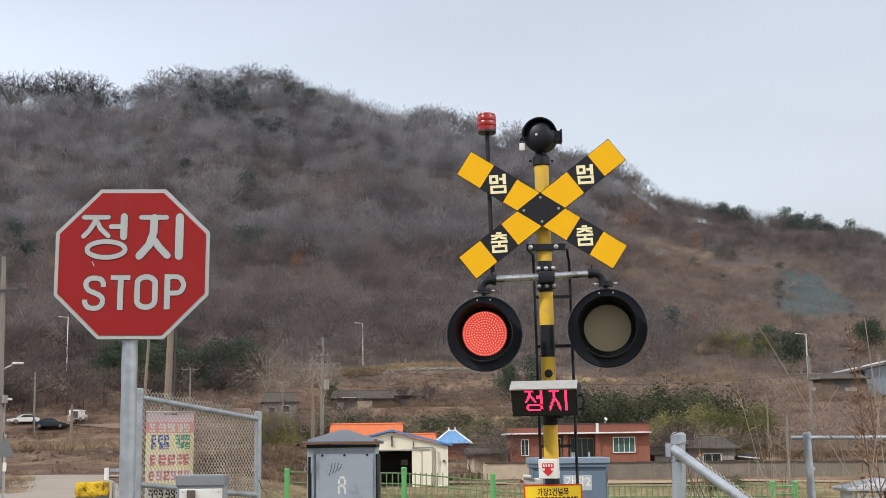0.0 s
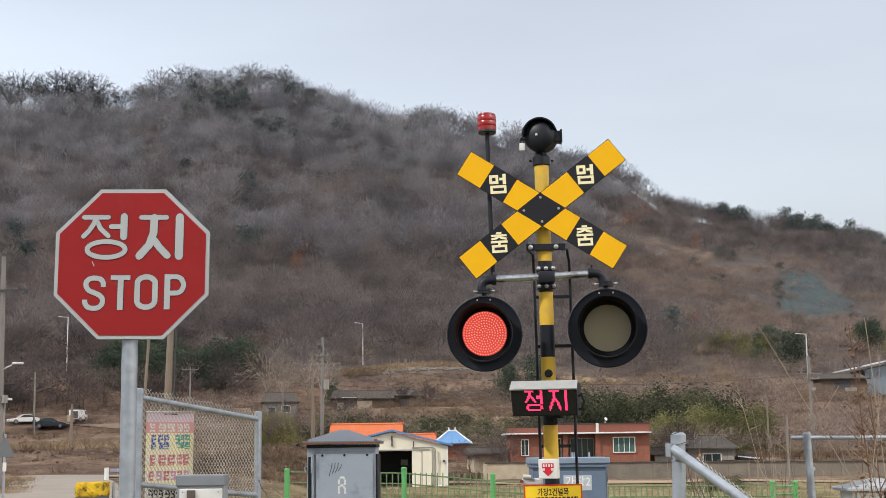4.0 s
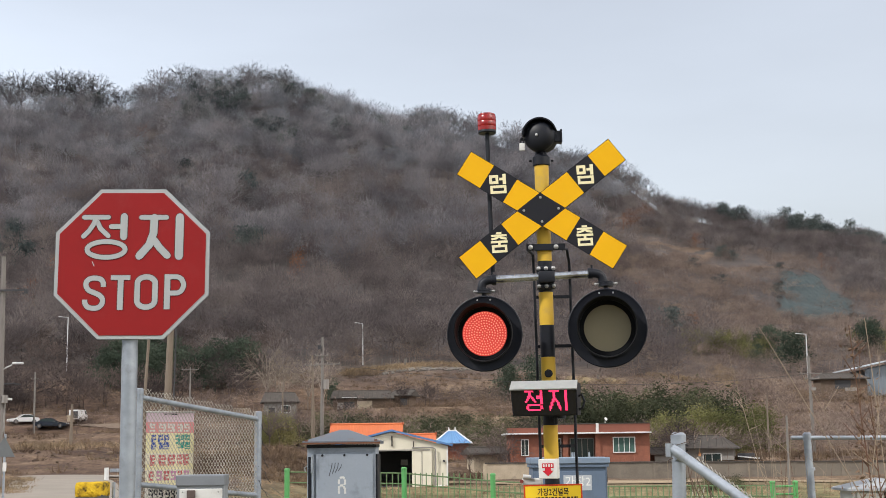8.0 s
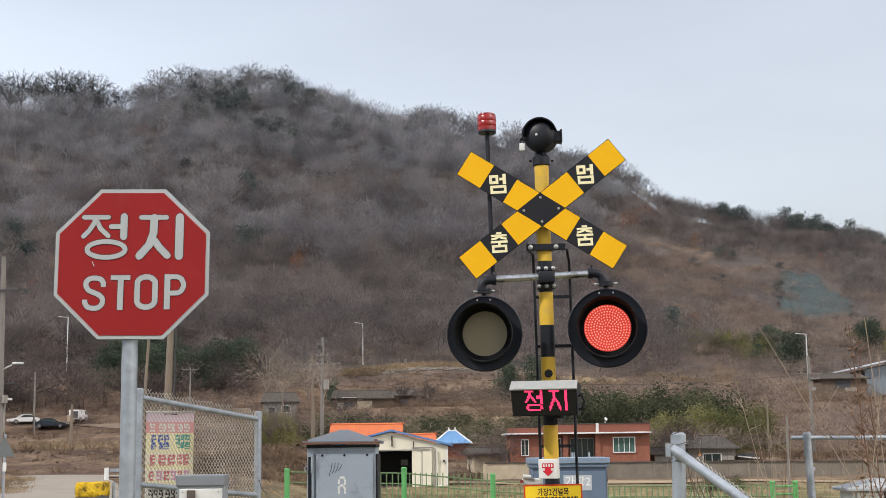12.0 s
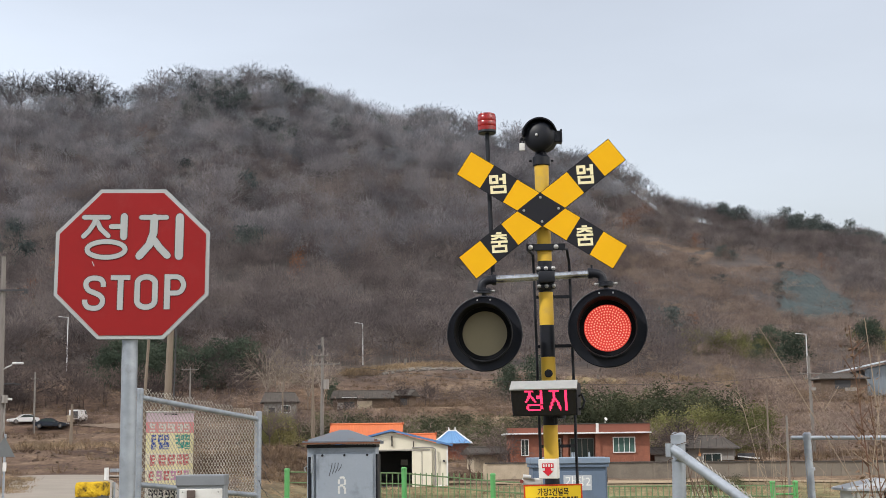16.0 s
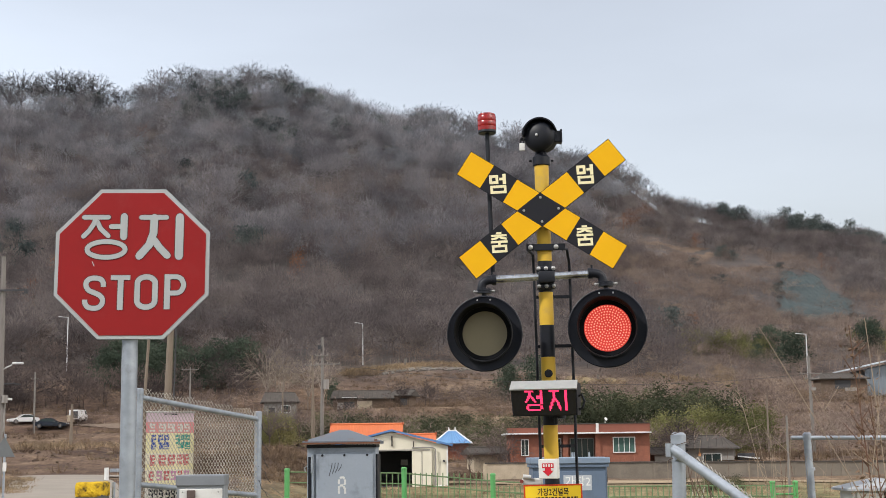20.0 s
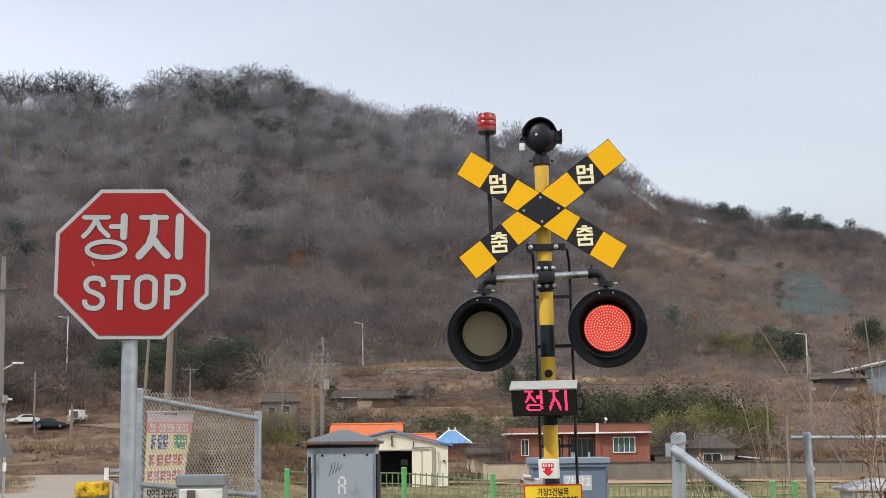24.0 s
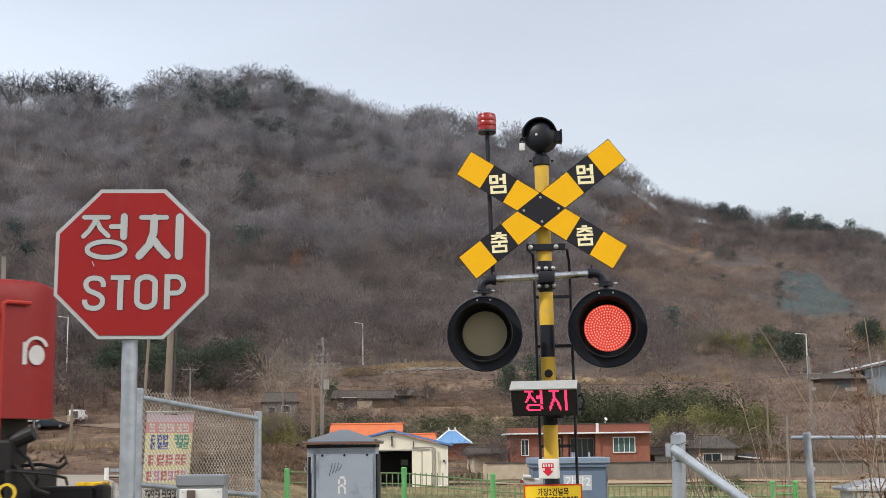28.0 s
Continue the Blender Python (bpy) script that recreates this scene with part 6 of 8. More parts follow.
    bm = bmesh.new()
    box(bm, 1.2, 0.3, 0.26, (0.15, 0, 0.74), bevel=0.04)
    box(bm, 0.22, 0.36, 0.34, (0.86, 0, 0.72), bevel=0.06)
    part("coupler", bm, under, fr, "black knuckle coupler")
    part("air_hose", pipe(bmesh.new(), [(-0.3, -0.5, 1.2), (0.05, -0.55, 1.22), (0.32, -0.5, 1.16), (0.42, -0.48, 1.24), (0.38, -0.46, 1.34), (0.30, -0.46, 1.25)], 0.028, 8), under, fr, "rubber air hose")
    part("air_hose", pipe(bmesh.new(), [(-0.3, -0.8, 1.5), (-0.05, -0.85, 1.30), (0.10, -0.85, 1.02), (0.02, -0.8, 0.8)], 0.03, 8), under, fr)
    part("air_hose", pipe(bmesh.new(), [(-0.35, -0.95, 1.3), (-0.10, -1.0, 1.12), (0.12, -1.0, 0.85), (0.28, -0.9, 0.78)], 0.035, 8), under, fr)
    part("cut_lever", pipe(bmesh.new(), [(-0.3, -1.1, 1.14), (0.28, -0.9, 1.08), (0.33, -0.2, 1.0), (0.3, 0.0, 0.9)], 0.022, 8), under, fr)
    part("cylinder", rod(bmesh.new(), (-0.35, -0.8, 1.55), (0.0, -0.8, 1.70), 0.12, sides=14), under, fr)
    part("yellow_ring", lathe(bmesh.new(), [(0.10, -0.02), (0.14, -0.02), (0.14, 0.02), (0.10, 0.02), (0.10, -0.02)], pose(-0.2, -1.34, 0.82, 90), 18), yellow, fr, "yellow painted ring")
    for bx in (-3.2, -13.4):
        bogie = part("bogie", box(bmesh.new(), 4.0, 2.2, 0.5, (bx, 0, 0.75), bevel=0.05), under, t)
        for dx in (-1.6, 0, 1.6):
            for y in (-0.72, 0.72):
                part("wheel", rod(bmesh.new(), (bx + dx, y - 0.06, 0.46), (bx + dx, y + 0.06, 0.46), 0.458, sides=28), under, bogie)
    LOCO.append(t)


locomotive()


# ---- road and village ----
CONCRETE = material("road_concrete", (0.275, 0.243, 0.205), 0.9, second=(0.21, 0.185, 0.155), scale=0.5, fine=12, amount=0.8, bump=0.2, stain=(0.17, 0.15, 0.13), stain_scale=0.4, stain_amount=0.4)
POLE_GREY = material("pole_concrete", (0.20, 0.185, 0.17), 0.85, second=(0.15, 0.138, 0.127), scale=2, bump=0.1)
POLE_BROWN = material("pole_weathered", (0.19, 0.155, 0.12), 0.85, second=(0.14, 0.11, 0.085), scale=2, bump=0.1)
LAMP_POLE = material("lamp_pole_white", (0.55, 0.56, 0.56), 0.5, 0.2, scale=2, bump=0)
# dark iron, and the painted shade of doorways and open fronts
IRON_AND_SHADE = material("dark_iron_and_shade", (0.05, 0.05, 0.055), 0.6, 0.3, bump=0)
GLASS = material("dark_window_glass", (0.03, 0.045, 0.045), 0.08, bump=0)
CURTAIN = material("green_curtain", (0.06, 0.12, 0.10), 0.7, scale=4, bump=0)
FRAME_WHITE = material("white_window_frame", (0.7, 0.7, 0.68), 0.5, bump=0)
BRICK_WALL = material("red_brick", (0.27, 0.105, 0.066), 0.85, second=(0.17, 0.068, 0.046), scale=3, fine=12, amount=0.8, bump=0.3, stain=(0.14, 0.06, 0.045), stain_scale=1.2, stain_amount=0.4)
BRICK_ROOF = material("brick_parapet", (0.23, 0.09, 0.063), 0.8, second=(0.18, 0.06, 0.04), scale=2, fine=20, bump=0.3)
CREAM_WALL = material("cream_metal_wall", (0.68, 0.64, 0.52), 0.6, second=(0.60, 0.56, 0.45), scale=1.0, fine=9, bump=0.03, stain=(0.42, 0.38, 0.29), stain_scale=0.9, stain_amount=0.3)
BLUE_ROOF = material("blue_metal_roof", (0.10, 0.20, 0.40), 0.5, second=(0.08, 0.16, 0.33), scale=1.5, bump=0.05)
PALE_BLUE = material("pale_blue_tiles", (0.15, 0.30, 0.52), 0.6, second=(0.12, 0.24, 0.42), scale=3, bump=0.1)
ORANGE_ROOF = material("orange_metal_roof", (0.52, 0.15, 0.06), 0.5, second=(0.45, 0.125, 0.05), scale=1.2, bump=0.03, stain=(0.4, 0.11, 0.05), stain_scale=0.8, stain_amount=0.25)
OLD_ROOF = material("old_grey_tiles", (0.08, 0.07, 0.062), 0.9, second=(0.052, 0.045, 0.04), scale=1.5, fine=14, amount=0.9, bump=0.3)
PLASTER = material("grey_plaster", (0.27, 0.255, 0.235), 0.9, second=(0.2, 0.19, 0.175), scale=1.2, fine=12, bump=0.15, stain=(0.14, 0.125, 0.11), stain_scale=0.8, stain_amount=0.5)
YARD_WALL = material("yard_wall_render", (0.46, 0.385, 0.285), 0.9, second=(0.32, 0.265, 0.195), scale=1.0, fine=9, amount=0.9, bump=0.2, stain=(0.12, 0.10, 0.08), stain_scale=0.8, stain_amount=0.6)
BROWN_WALL = material("mud_wall", (0.13, 0.095, 0.07), 0.9, second=(0.085, 0.062, 0.048), scale=1.2, fine=9, bump=0.2)


def gz(x, y):
    return float(height(x, y))


def ribbon(name, centre, width, mat, lift, label, category):
    pts = []
    for (a, b) in zip(centre, centre[1:]):
        n = max(2, int(math.dist(a, b) / 1.2))
        pts += [Vector(a).lerp(Vector(b), i / n) for i in range(n)]
    pts.append(Vector(centre[-1]))
    v, f = [], []
    for i, p in enumerate(pts):
        d = (pts[min(i + 1, len(pts) - 1)] - pts[max(i - 1, 0)]).normalized()
        s = Vector((-d.y, d.x))
        for k in (-0.5, -0.25, 0, 0.25, 0.5):
            q = p + s * (k * width)
            v.append((q.x, q.y, gz(q.x, q.y) + lift))
    for i in range(len(pts) - 1):
        for k in range(4):
            f.append((i * 5 + k, i * 5 + k + 1, i * 5 + 6 + k, i * 5 + 5 + k))
    return tagged(arrays(name, v, f, mat), label, category, kind="structure")


ribbon("road", [(-6.6, -12.0), (-7.0, 14.0), (-9.6, 30.0), (-13.4, 45.0), (-18.0, 62.0), (-22.0, 76.0), (-23.4, 81.0)], 5.0, CONCRETE, 0.06, "pale concrete village road", "road")
ribbon("bank_road", [(-26.2, 81.6), (-20.0, 82.2), (-14.5, 82.5)], 3.4, CONCRETE, 0.075, "pale concrete lane along the earth bank", "road")
ribbon("farm_track", [(-90.0, 195.5), (-62.0, 196.0), (-48.0, 193.0), (-30.0, 190.0)], 1.5, material("dirt_track", (0.17, 0.128, 0.098), 0.95, scale=0.5, bump=0.2), 0.12, "pale dirt farm track on the slope", "road")
ribbon("field_path", [(-2.0, 97.0), (12.0, 96.5), (40.0, 95.0), (70.0, 96.0)], 2.2, material("field_path_dirt", (0.30, 0.23, 0.15), 0.95, second=(0.2, 0.15, 0.098), scale=0.6, bump=0.2), 0.08, "pale dirt path beside the yard wall", "path")


def window(parent, x0, x1, z0, z1, y, panes=2, frame_mat=None, glass=None):
    w = part("window", box(bmesh.new(), x1 - x0, 0.06, z1 - z0, ((x0 + x1) / 2, y, (z0 + z1) / 2)), glass or GLASS, parent, "dark window with pale frame")
    f, t = frame_mat or FRAME_WHITE, 0.07
    part("frame_rail", box(bmesh.new(), x1 - x0 + t, 0.1, t, ((x0 + x1) / 2, y - 0.03, z1)), f, w)
    part("frame_rail", box(bmesh.new(), x1 - x0 + t, 0.1, t, ((x0 + x1) / 2, y - 0.03, z0)), f, w)
    for i in range(panes + 1):
        x = x0 + (x1 - x0) * i / panes
        part("frame_stile", box(bmesh.new(), t * (1.0 if i in (0, panes) else 0.75), 0.1, z1 - z0, (x, y - 0.027, (z0 + z1) / 2)), f, w)
    return w


def gable_roof(bm, x0, x1, y0, y1, eave, ridge, thick=0.1, along="x"):
    """Two roof slabs with a ridge along x (or y)."""
    if along == "x":
        ym = (y0 + y1) / 2
        for ya in (y0, y1):
            v = [(x0, ya, eave), (x1, ya, eave), (x1, ym, ridge), (x0, ym, ridge)]
            a = [bm.verts.new(p) for p in v]
            b = [bm.verts.new((p[0], p[1], p[2] + thick)) for p in v]
            bm.faces.new(a)
            bm.faces.new(b[::-1])
            for i in range(4):
                bm.faces.new((a[i], b[i], b[(i + 1) % 4], a[(i + 1) % 4]))
    else:
        xm = (x0 + x1) / 2
        for xa in (x0, x1):
            v = [(xa, y0, eave), (xa, y1, eave), (xm, y1, ridge), (xm, y0, ridge)]
            a = [bm.verts.new(p) for p in v]
            b = [bm.verts.new((p[0], p[1], p[2] + thick)) for p in v]
            bm.faces.new(a)
            bm.faces.new(b[::-1])
            for i in range(4):
                bm.faces.new((a[i], b[i], b[(i + 1) % 4], a[(i + 1) % 4]))
    bmesh.ops.recalc_face_normals(bm, faces=bm.faces[:])
    return bm


def farm_shed():
    x0, x1, y0, y1 = -8.0, 0.17, 95.0, 104.0
    g, ev, pk = -1.35, 1.62, 2.66
    xm = (x0 + x1) / 2
    t = thing("farm_shed", pose(0, 0, 0), "cream metal farm shed with blue roof and open doorway", "shed")
    d0, d1, dz = -6.4, -2.42, 1.30
    front = part("front_wall", slab(bmesh.new(), [(x0, g), (d0, g), (d0, dz), (d1, dz), (d1, g), (x1, g), (x1, ev), (xm, pk), (x0, ev)], y0, y0 + 0.12), CREAM_WALL, t)
    part("rear_wall", slab(bmesh.new(), [(x0, g), (x1, g), (x1, ev), (xm, pk), (x0, ev)], y1 - 0.12, y1), CREAM_WALL, t)
    for x in (x0 + 0.06, x1 - 0.06):
        part("side_wall", box(bmesh.new(), 0.12, y1 - y0 - 0.26, ev - g, (x, (y0 + y1) / 2, (ev + g) / 2)), CREAM_WALL, t)
    # floor and added sheet coloured near black for the shade inside
    part("inner_shade_floor", box(bmesh.new(), x1 - x0 - 0.3, y1 - y0 - 0.3, 0.06, (xm, (y0 + y1) / 2, g + 0.12)), IRON_AND_SHADE, t)
    part("inner_shade_sheet", box(bmesh.new(), x1 - x0 - 0.4, 0.06, ev - g - 0.1, (xm, y1 - 3.2, (ev + g) / 2)), IRON_AND_SHADE, t)
    part("roof", gable_roof(bmesh.new(), x0 - 0.3, x1 + 0.35, y0 - 0.25, y1 + 0.2, ev - 0.03, pk + 0.05, 0.14, "y"), BLUE_ROOF, t, "blue metal roof")
    part("corner_trim", box(bmesh.new(), 0.12, 0.06, ev - g, (x1 - 0.05, y0 - 0.04, (ev + g) / 2)), FRAME_WHITE, t)
    part("sliding_door", box(bmesh.new(), 1.45, 0.08, dz - g - 0.05, (d1 + 0.72, y0 - 0.10, (dz + g) / 2), bevel=0.01), CREAM_WALL, t, "cream sliding door pushed open")
    part("door_seam", box(bmesh.new(), 0.05, 0.03, dz - g - 0.1, (d1 + 0.72, y0 - 0.145, (dz + g) / 2)), PLASTER, t)
    part("door_track", box(bmesh.new(), 6.2, 0.12, 0.09, (-4.2, y0 - 0.12, dz + 0.05)), PLASTER, t)
    part("drain_pipe", pipe(bmesh.new(), [(-2.4, y0 - 0.14, dz + 0.22), (-0.95, y0 - 0.14, dz + 0.22), (-0.72, y0 - 0.14, dz + 0.1), (-0.72, y0 - 0.14, g)], 0.055, 8), PLASTER, t)
    for x in (-3.86, -2.3):
        part("vent_pipe", box(bmesh.new(), 0.09, 0.1, 0.75 if x < -3 else 0.5, (x, y0 - 0.06, 2.0 if x < -3 else 1.72)), OLD_ROOF, t)
    part("wall_box", box(bmesh.new(), 0.16, 0.12, 0.14, (-0.12, y0 - 0.07, 0.55)), IRON_AND_SHADE, t)
    part("notice_sheet", box(bmesh.new(), 0.5, 0.03, 0.42, (-3.05, y0 + 2.0, 0.45)), PLASTER, t)
    part("floor_clutter", box(bmesh.new(), 0.5, 0.3, 0.2, (-0.3, y0 - 0.3, g + 0.1), bevel=0.05), FRAME_WHITE, t)


farm_shed()


def orange_house():
    t = thing("orange_roof_house", pose(0, 0, 0), "low farmhouse with a bright orange ribbed roof", "house")
    for x0, x1, ridge, eave in ((-10.5, -3.9, 3.58, 2.0), (-3.85, -0.85, 2.62, 1.5)):
        part("wall", box(bmesh.new(), x1 - x0 - 0.5, 5.0, eave + 1.0, ((x0 + x1) / 2, 120.5, (eave - 1.0) / 2), bevel=0.02), PLASTER, t)
        rf = part("roof", gable_roof(bmesh.new(), x0, x1, 117.6, 123.4, eave, ridge, 0.08, "x"), ORANGE_ROOF, t, "orange ribbed metal roof")
        n = int((x1 - x0) / 0.30)
        rib = bmesh.new()
        rod(rib, (0, 117.58, eave + 0.09), (0, 120.5, ridge + 0.09), 0.03, sides=5)
        me = bpy.data.meshes.new("roof_rib")
        rib.to_mesh(me)
        rib.free()
        me.materials.append(ORANGE_ROOF)
        for i in range(n + 1):
            o = new("roof_rib", me)
            o.parent = rf
            o.matrix_basis = Matrix.Translation((x0 + (x1 - x0) * i / n, 0, 0))
        part("ridge_cap", rod(bmesh.new(), (x0 - 0.1, 120.5, ridge + 0.1), (x1 + 0.1, 120.5, ridge + 0.1), 0.11, sides=8), ORANGE_ROOF, rf)
        for x in (x0, x1):
            part("barge_board", box(bmesh.new(), 0.12, 0.1, 0.42, (x, 120.4, ridge + 0.05)), material("dark_orange", (0.35, 0.09, 0.04), 0.6, bump=0), rf)


orange_house()


def blue_house():
    t = thing("blue_roof_house", pose(0.65, 126.5, 0), "small house with a pale blue hipped tile roof", "house")
    part("wall", box(bmesh.new(), 2.9, 3.2, 2.6, (0.1, 0, 0.65), bevel=0.02), BRICK_WALL, t)
    bm = bmesh.new()
    e = [bm.verts.new(p) for p in ((-1.9, -2.2, 1.85), (1.9, -2.2, 1.85), (1.9, 2.2, 1.85), (-1.9, 2.2, 1.85))]
    r = [bm.verts.new((-0.35, 0, 3.05)), bm.verts.new((0.35, 0, 3.05))]
    bm.faces.new(e[::-1])
    for f in ((e[0], e[1], r[1], r[0]), (e[1], e[2], r[1]), (e[2], e[3], r[0], r[1]), (e[3], e[0], r[0])):
        bm.faces.new(f)
    rf = part("roof", bm, PALE_BLUE, t, "pale blue hipped roof")
    for a, b in (((-1.9, -2.2, 1.87), (-0.35, 0, 3.07)), ((1.9, -2.2, 1.87), (0.35, 0, 3.07)), ((-0.35, 0, 3.07), (0.35, 0, 3.07))):
        part("hip_tile", rod(bmesh.new(), a, b, 0.07, sides=7), FRAME_WHITE, rf)
    for x in (-0.3, 0.3):
        part("finial", lathe(bmesh.new(), [(0.09, 3.05), (0.07, 3.2), (0.04, 3.28), (0.06, 3.34), (0, 3.42)], Matrix.Translation((x, 0, 0)), 10), FRAME_WHITE, rf, "white roof finial")
    for i in range(9):
        x = -1.5 + i * 0.375
        part("tile_rib", rod(bmesh.new(), (x, -2.18, 1.9), (x * 0.25, -0.1, 3.02), 0.035, sides=5), PALE_BLUE, rf)


blue_house()


def brick_house():
    g = -0.45
    t = thing("brick_house", pose(0, 0, 0), "single-storey red brick house with a white roof line", "house")
    y = 110.0
    part("main_wall", box(bmesh.new(), 8.55, 8.0, 2.55 - g, (12.85, y + 4.6, (2.55 + g) / 2)), BRICK_WALL, t)
    part("right_bay", box(bmesh.new(), 4.3, 1.4, 2.5 - g, (14.95, y + 0.7, (2.5 + g) / 2 - 0.02)), BRICK_WALL, t)
    part("left_wing", box(bmesh.new(), 3.0, 7.0, 2.5 - g, (6.95, y + 3.5, (2.5 + g) / 2 - 0.02)), BRICK_WALL, t)
    for x in (8.62, 10.05, 12.75):
        part("pillar", box(bmesh.new(), 0.42, 0.4, 2.5 - g, (x, y + 0.1, (2.5 + g) / 2 - 0.02)), BRICK_WALL, t)
    part("cornice", box(bmesh.new(), 12.2, 9.2, 0.12, (11.1, y + 4.05, 2.54), bevel=0.02), FRAME_WHITE, t, "white cornice slab")
    pp = part("parapet", slab(bmesh.new(), [(5.15, 2.61), (17.1, 2.61), (17.1, 3.30), (8.2, 3.24), (8.15, 3.02), (5.15, 3.02)], y - 0.35, y - 0.10), BRICK_ROOF, t, "brick parapet")
    part("parapet_coping", box(bmesh.new(), 9.0, 0.34, 0.07, (12.65, y - 0.22, 3.32), pose(0, 0, 0)), OLD_ROOF, pp)
    part("parapet_side", box(bmesh.new(), 0.25, 8.5, 0.66, (16.95, y + 4.2, 2.93)), BRICK_ROOF, t)
    part("parapet_post", box(bmesh.new(), 0.22, 0.12, 0.75, (12.7, y - 0.4, 2.98)), FRAME_WHITE, pp)
    window(t, 14.05, 15.85, 0.92, 2.16, y - 0.02, 4, glass=CURTAIN)
    window(t, 10.5, 12.45, 0.0, 2.1, y + 0.55, 4, PLASTER)
    window(t, 9.05, 9.7, 0.35, 2.1, y + 0.5, 1, FRAME_WHITE)
    window(t, 6.35, 6.95, 0.75, 2.05, y - 0.02, 2)
    part("base_course", box(bmesh.new(), 2.6, 0.2, 0.5, (15.6, y - 0.16, 0.02 + g / 2)), PLASTER, t, "pale rendered base")
    part("step", box(bmesh.new(), 4.0, 1.4, 0.35, (11.2, y - 0.5, g + 0.2)), PLASTER, t)
    bm = bmesh.new()
    rod(bm, (13.6, y + 1.5, 2.6), (13.6, y + 1.5, 3.65), 0.03, sides=6)
    lathe(bm, [(0.0, 0.0), (0.11, 0.02), (0.16, 0.06)], pose(13.65, y + 1.45, 3.7, 60, 0, 30), 14)
    part("roof_dish", bm, FRAME_WHITE, t, "white roof dish")
    for x, h, lean in ((13.0, 1.1, 0.2), (15.2, 0.9, -0.35), (15.45, 1.0, 0.3)):
        part("leaning_pole", rod(bmesh.new(), (x, y - 0.9, g), (x + lean, y - 0.5, g + h), 0.035, sides=6), BRICK_ROOF, t)


brick_house()


YARD_GREY = material("yard_wall_grey", (0.20, 0.172, 0.14), 0.9, second=(0.13, 0.112, 0.092), scale=0.8, fine=9, amount=0.9, bump=0.2, stain=(0.09, 0.08, 0.07), stain_scale=0.7, stain_amount=0.6)


def yard_wall():
    def run(x0, x1, y, z0, z1, mat, label):
        t = thing("yard_wall", pose(0, 0, 0), label, "wall", "yard walls")
        n = int((x1 - x0) / 3.2)
        for i in range(n):
            a, b = x0 + (x1 - x0) * i / n, x0 + (x1 - x0) * (i + 1) / n
            k = (i + 0.5) / n
            top = z0 + (z1 - z0) * k
            g = gz((a + b) / 2, y) - 0.15
            part("wall_panel", box(bmesh.new(), b - a - 0.03, 0.22, top - g, ((a + b) / 2, y, (top + g) / 2)), mat, t)
            part("coping", box(bmesh.new(), b - a - 0.02, 0.34, 0.10, ((a + b) / 2, y, top + 0.05)), OLD_ROOF, t)
            part("pilaster", box(bmesh.new(), 0.26, 0.28, top - g - 0.02, (a, y - 0.02, (top + g) / 2)), mat, t)
    run(3.0, 6.2, 101.0, 0.22, 0.2, YARD_WALL, "ochre rendered yard wall with dark coping")
    run(6.2, 12.4, 101.0, 0.25, 0.2, YARD_WALL, "ochre rendered yard wall with dark coping")
    run(12.4, 34.0, 101.0, 0.18, 0.02, YARD_GREY, "long grey-brown yard wall with dark coping")


yard_wall()


def old_house(name, x, y, w, d, eave, peak, mats, label, turn=0.0, hip=0.0, win=True, g=None):
    g = gz(x, y) - 0.2 if g is None else g
    t = thing(name, pose(x, y, 0, 0, 0, turn), label, "house")
    part("wall", box(bmesh.new(), w, d, eave - g, (0, 0, (eave + g) / 2)), mats[0], t)
    bm = bmesh.new()
    o, k = 0.45, 0.12
    e = [bm.verts.new((sx * (w / 2 + o), sy * (d / 2 + o), eave)) for sx, sy in ((-1, -1), (1, -1), (1, 1), (-1, 1))]
    u = [bm.verts.new((sx * (w / 2 + o), sy * (d / 2 + o), eave + k)) for sx, sy in ((-1, -1), (1, -1), (1, 1), (-1, 1))]
    r = [bm.verts.new((-(w / 2 + o) + hip, 0, peak)), bm.verts.new(((w / 2 + o) - hip, 0, peak))]
    bm.faces.new(e[::-1])
    for i in range(4):
        bm.faces.new((e[i], e[(i + 1) % 4], u[(i + 1) % 4], u[i]))
    for f in ((u[0], u[1], r[1], r[0]), (u[1], u[2], r[1]), (u[2], u[3], r[0], r[1]), (u[3], u[0], r[0])):
        bm.faces.new(f)
    rf = part("roof", bm, mats[1], t)
    n = int((w + 2 * o) / 0.6)
    for i in range(1, n):
        xx = -(w / 2 + o) + (w + 2 * o) * i / n
        lim = (w / 2 + o) - hip
        xr = max(-lim, min(lim, xx))
        part("tile_row", rod(bmesh.new(), (xx, -d / 2 - o, eave + k), (xr, -0.05, peak - 0.02), 0.04, sides=4), mats[1], rf)
    part("ridge", rod(bmesh.new(), r0 := (-(w / 2 + o) + hip, 0, peak), ((w / 2 + o) - hip, 0, peak), 0.09, sides=7), mats[1], rf)
    if win:
        window(t, w * 0.02, w * 0.30, eave - 1.35, eave - 0.4, -d / 2 - 0.03, 2)
        part("door", box(bmesh.new(), 0.8, 0.08, min(1.9, eave - g - 0.3), (-w * 0.28, -d / 2 - 0.03, g + 1.1)), IRON_AND_SHADE, t)
    return t


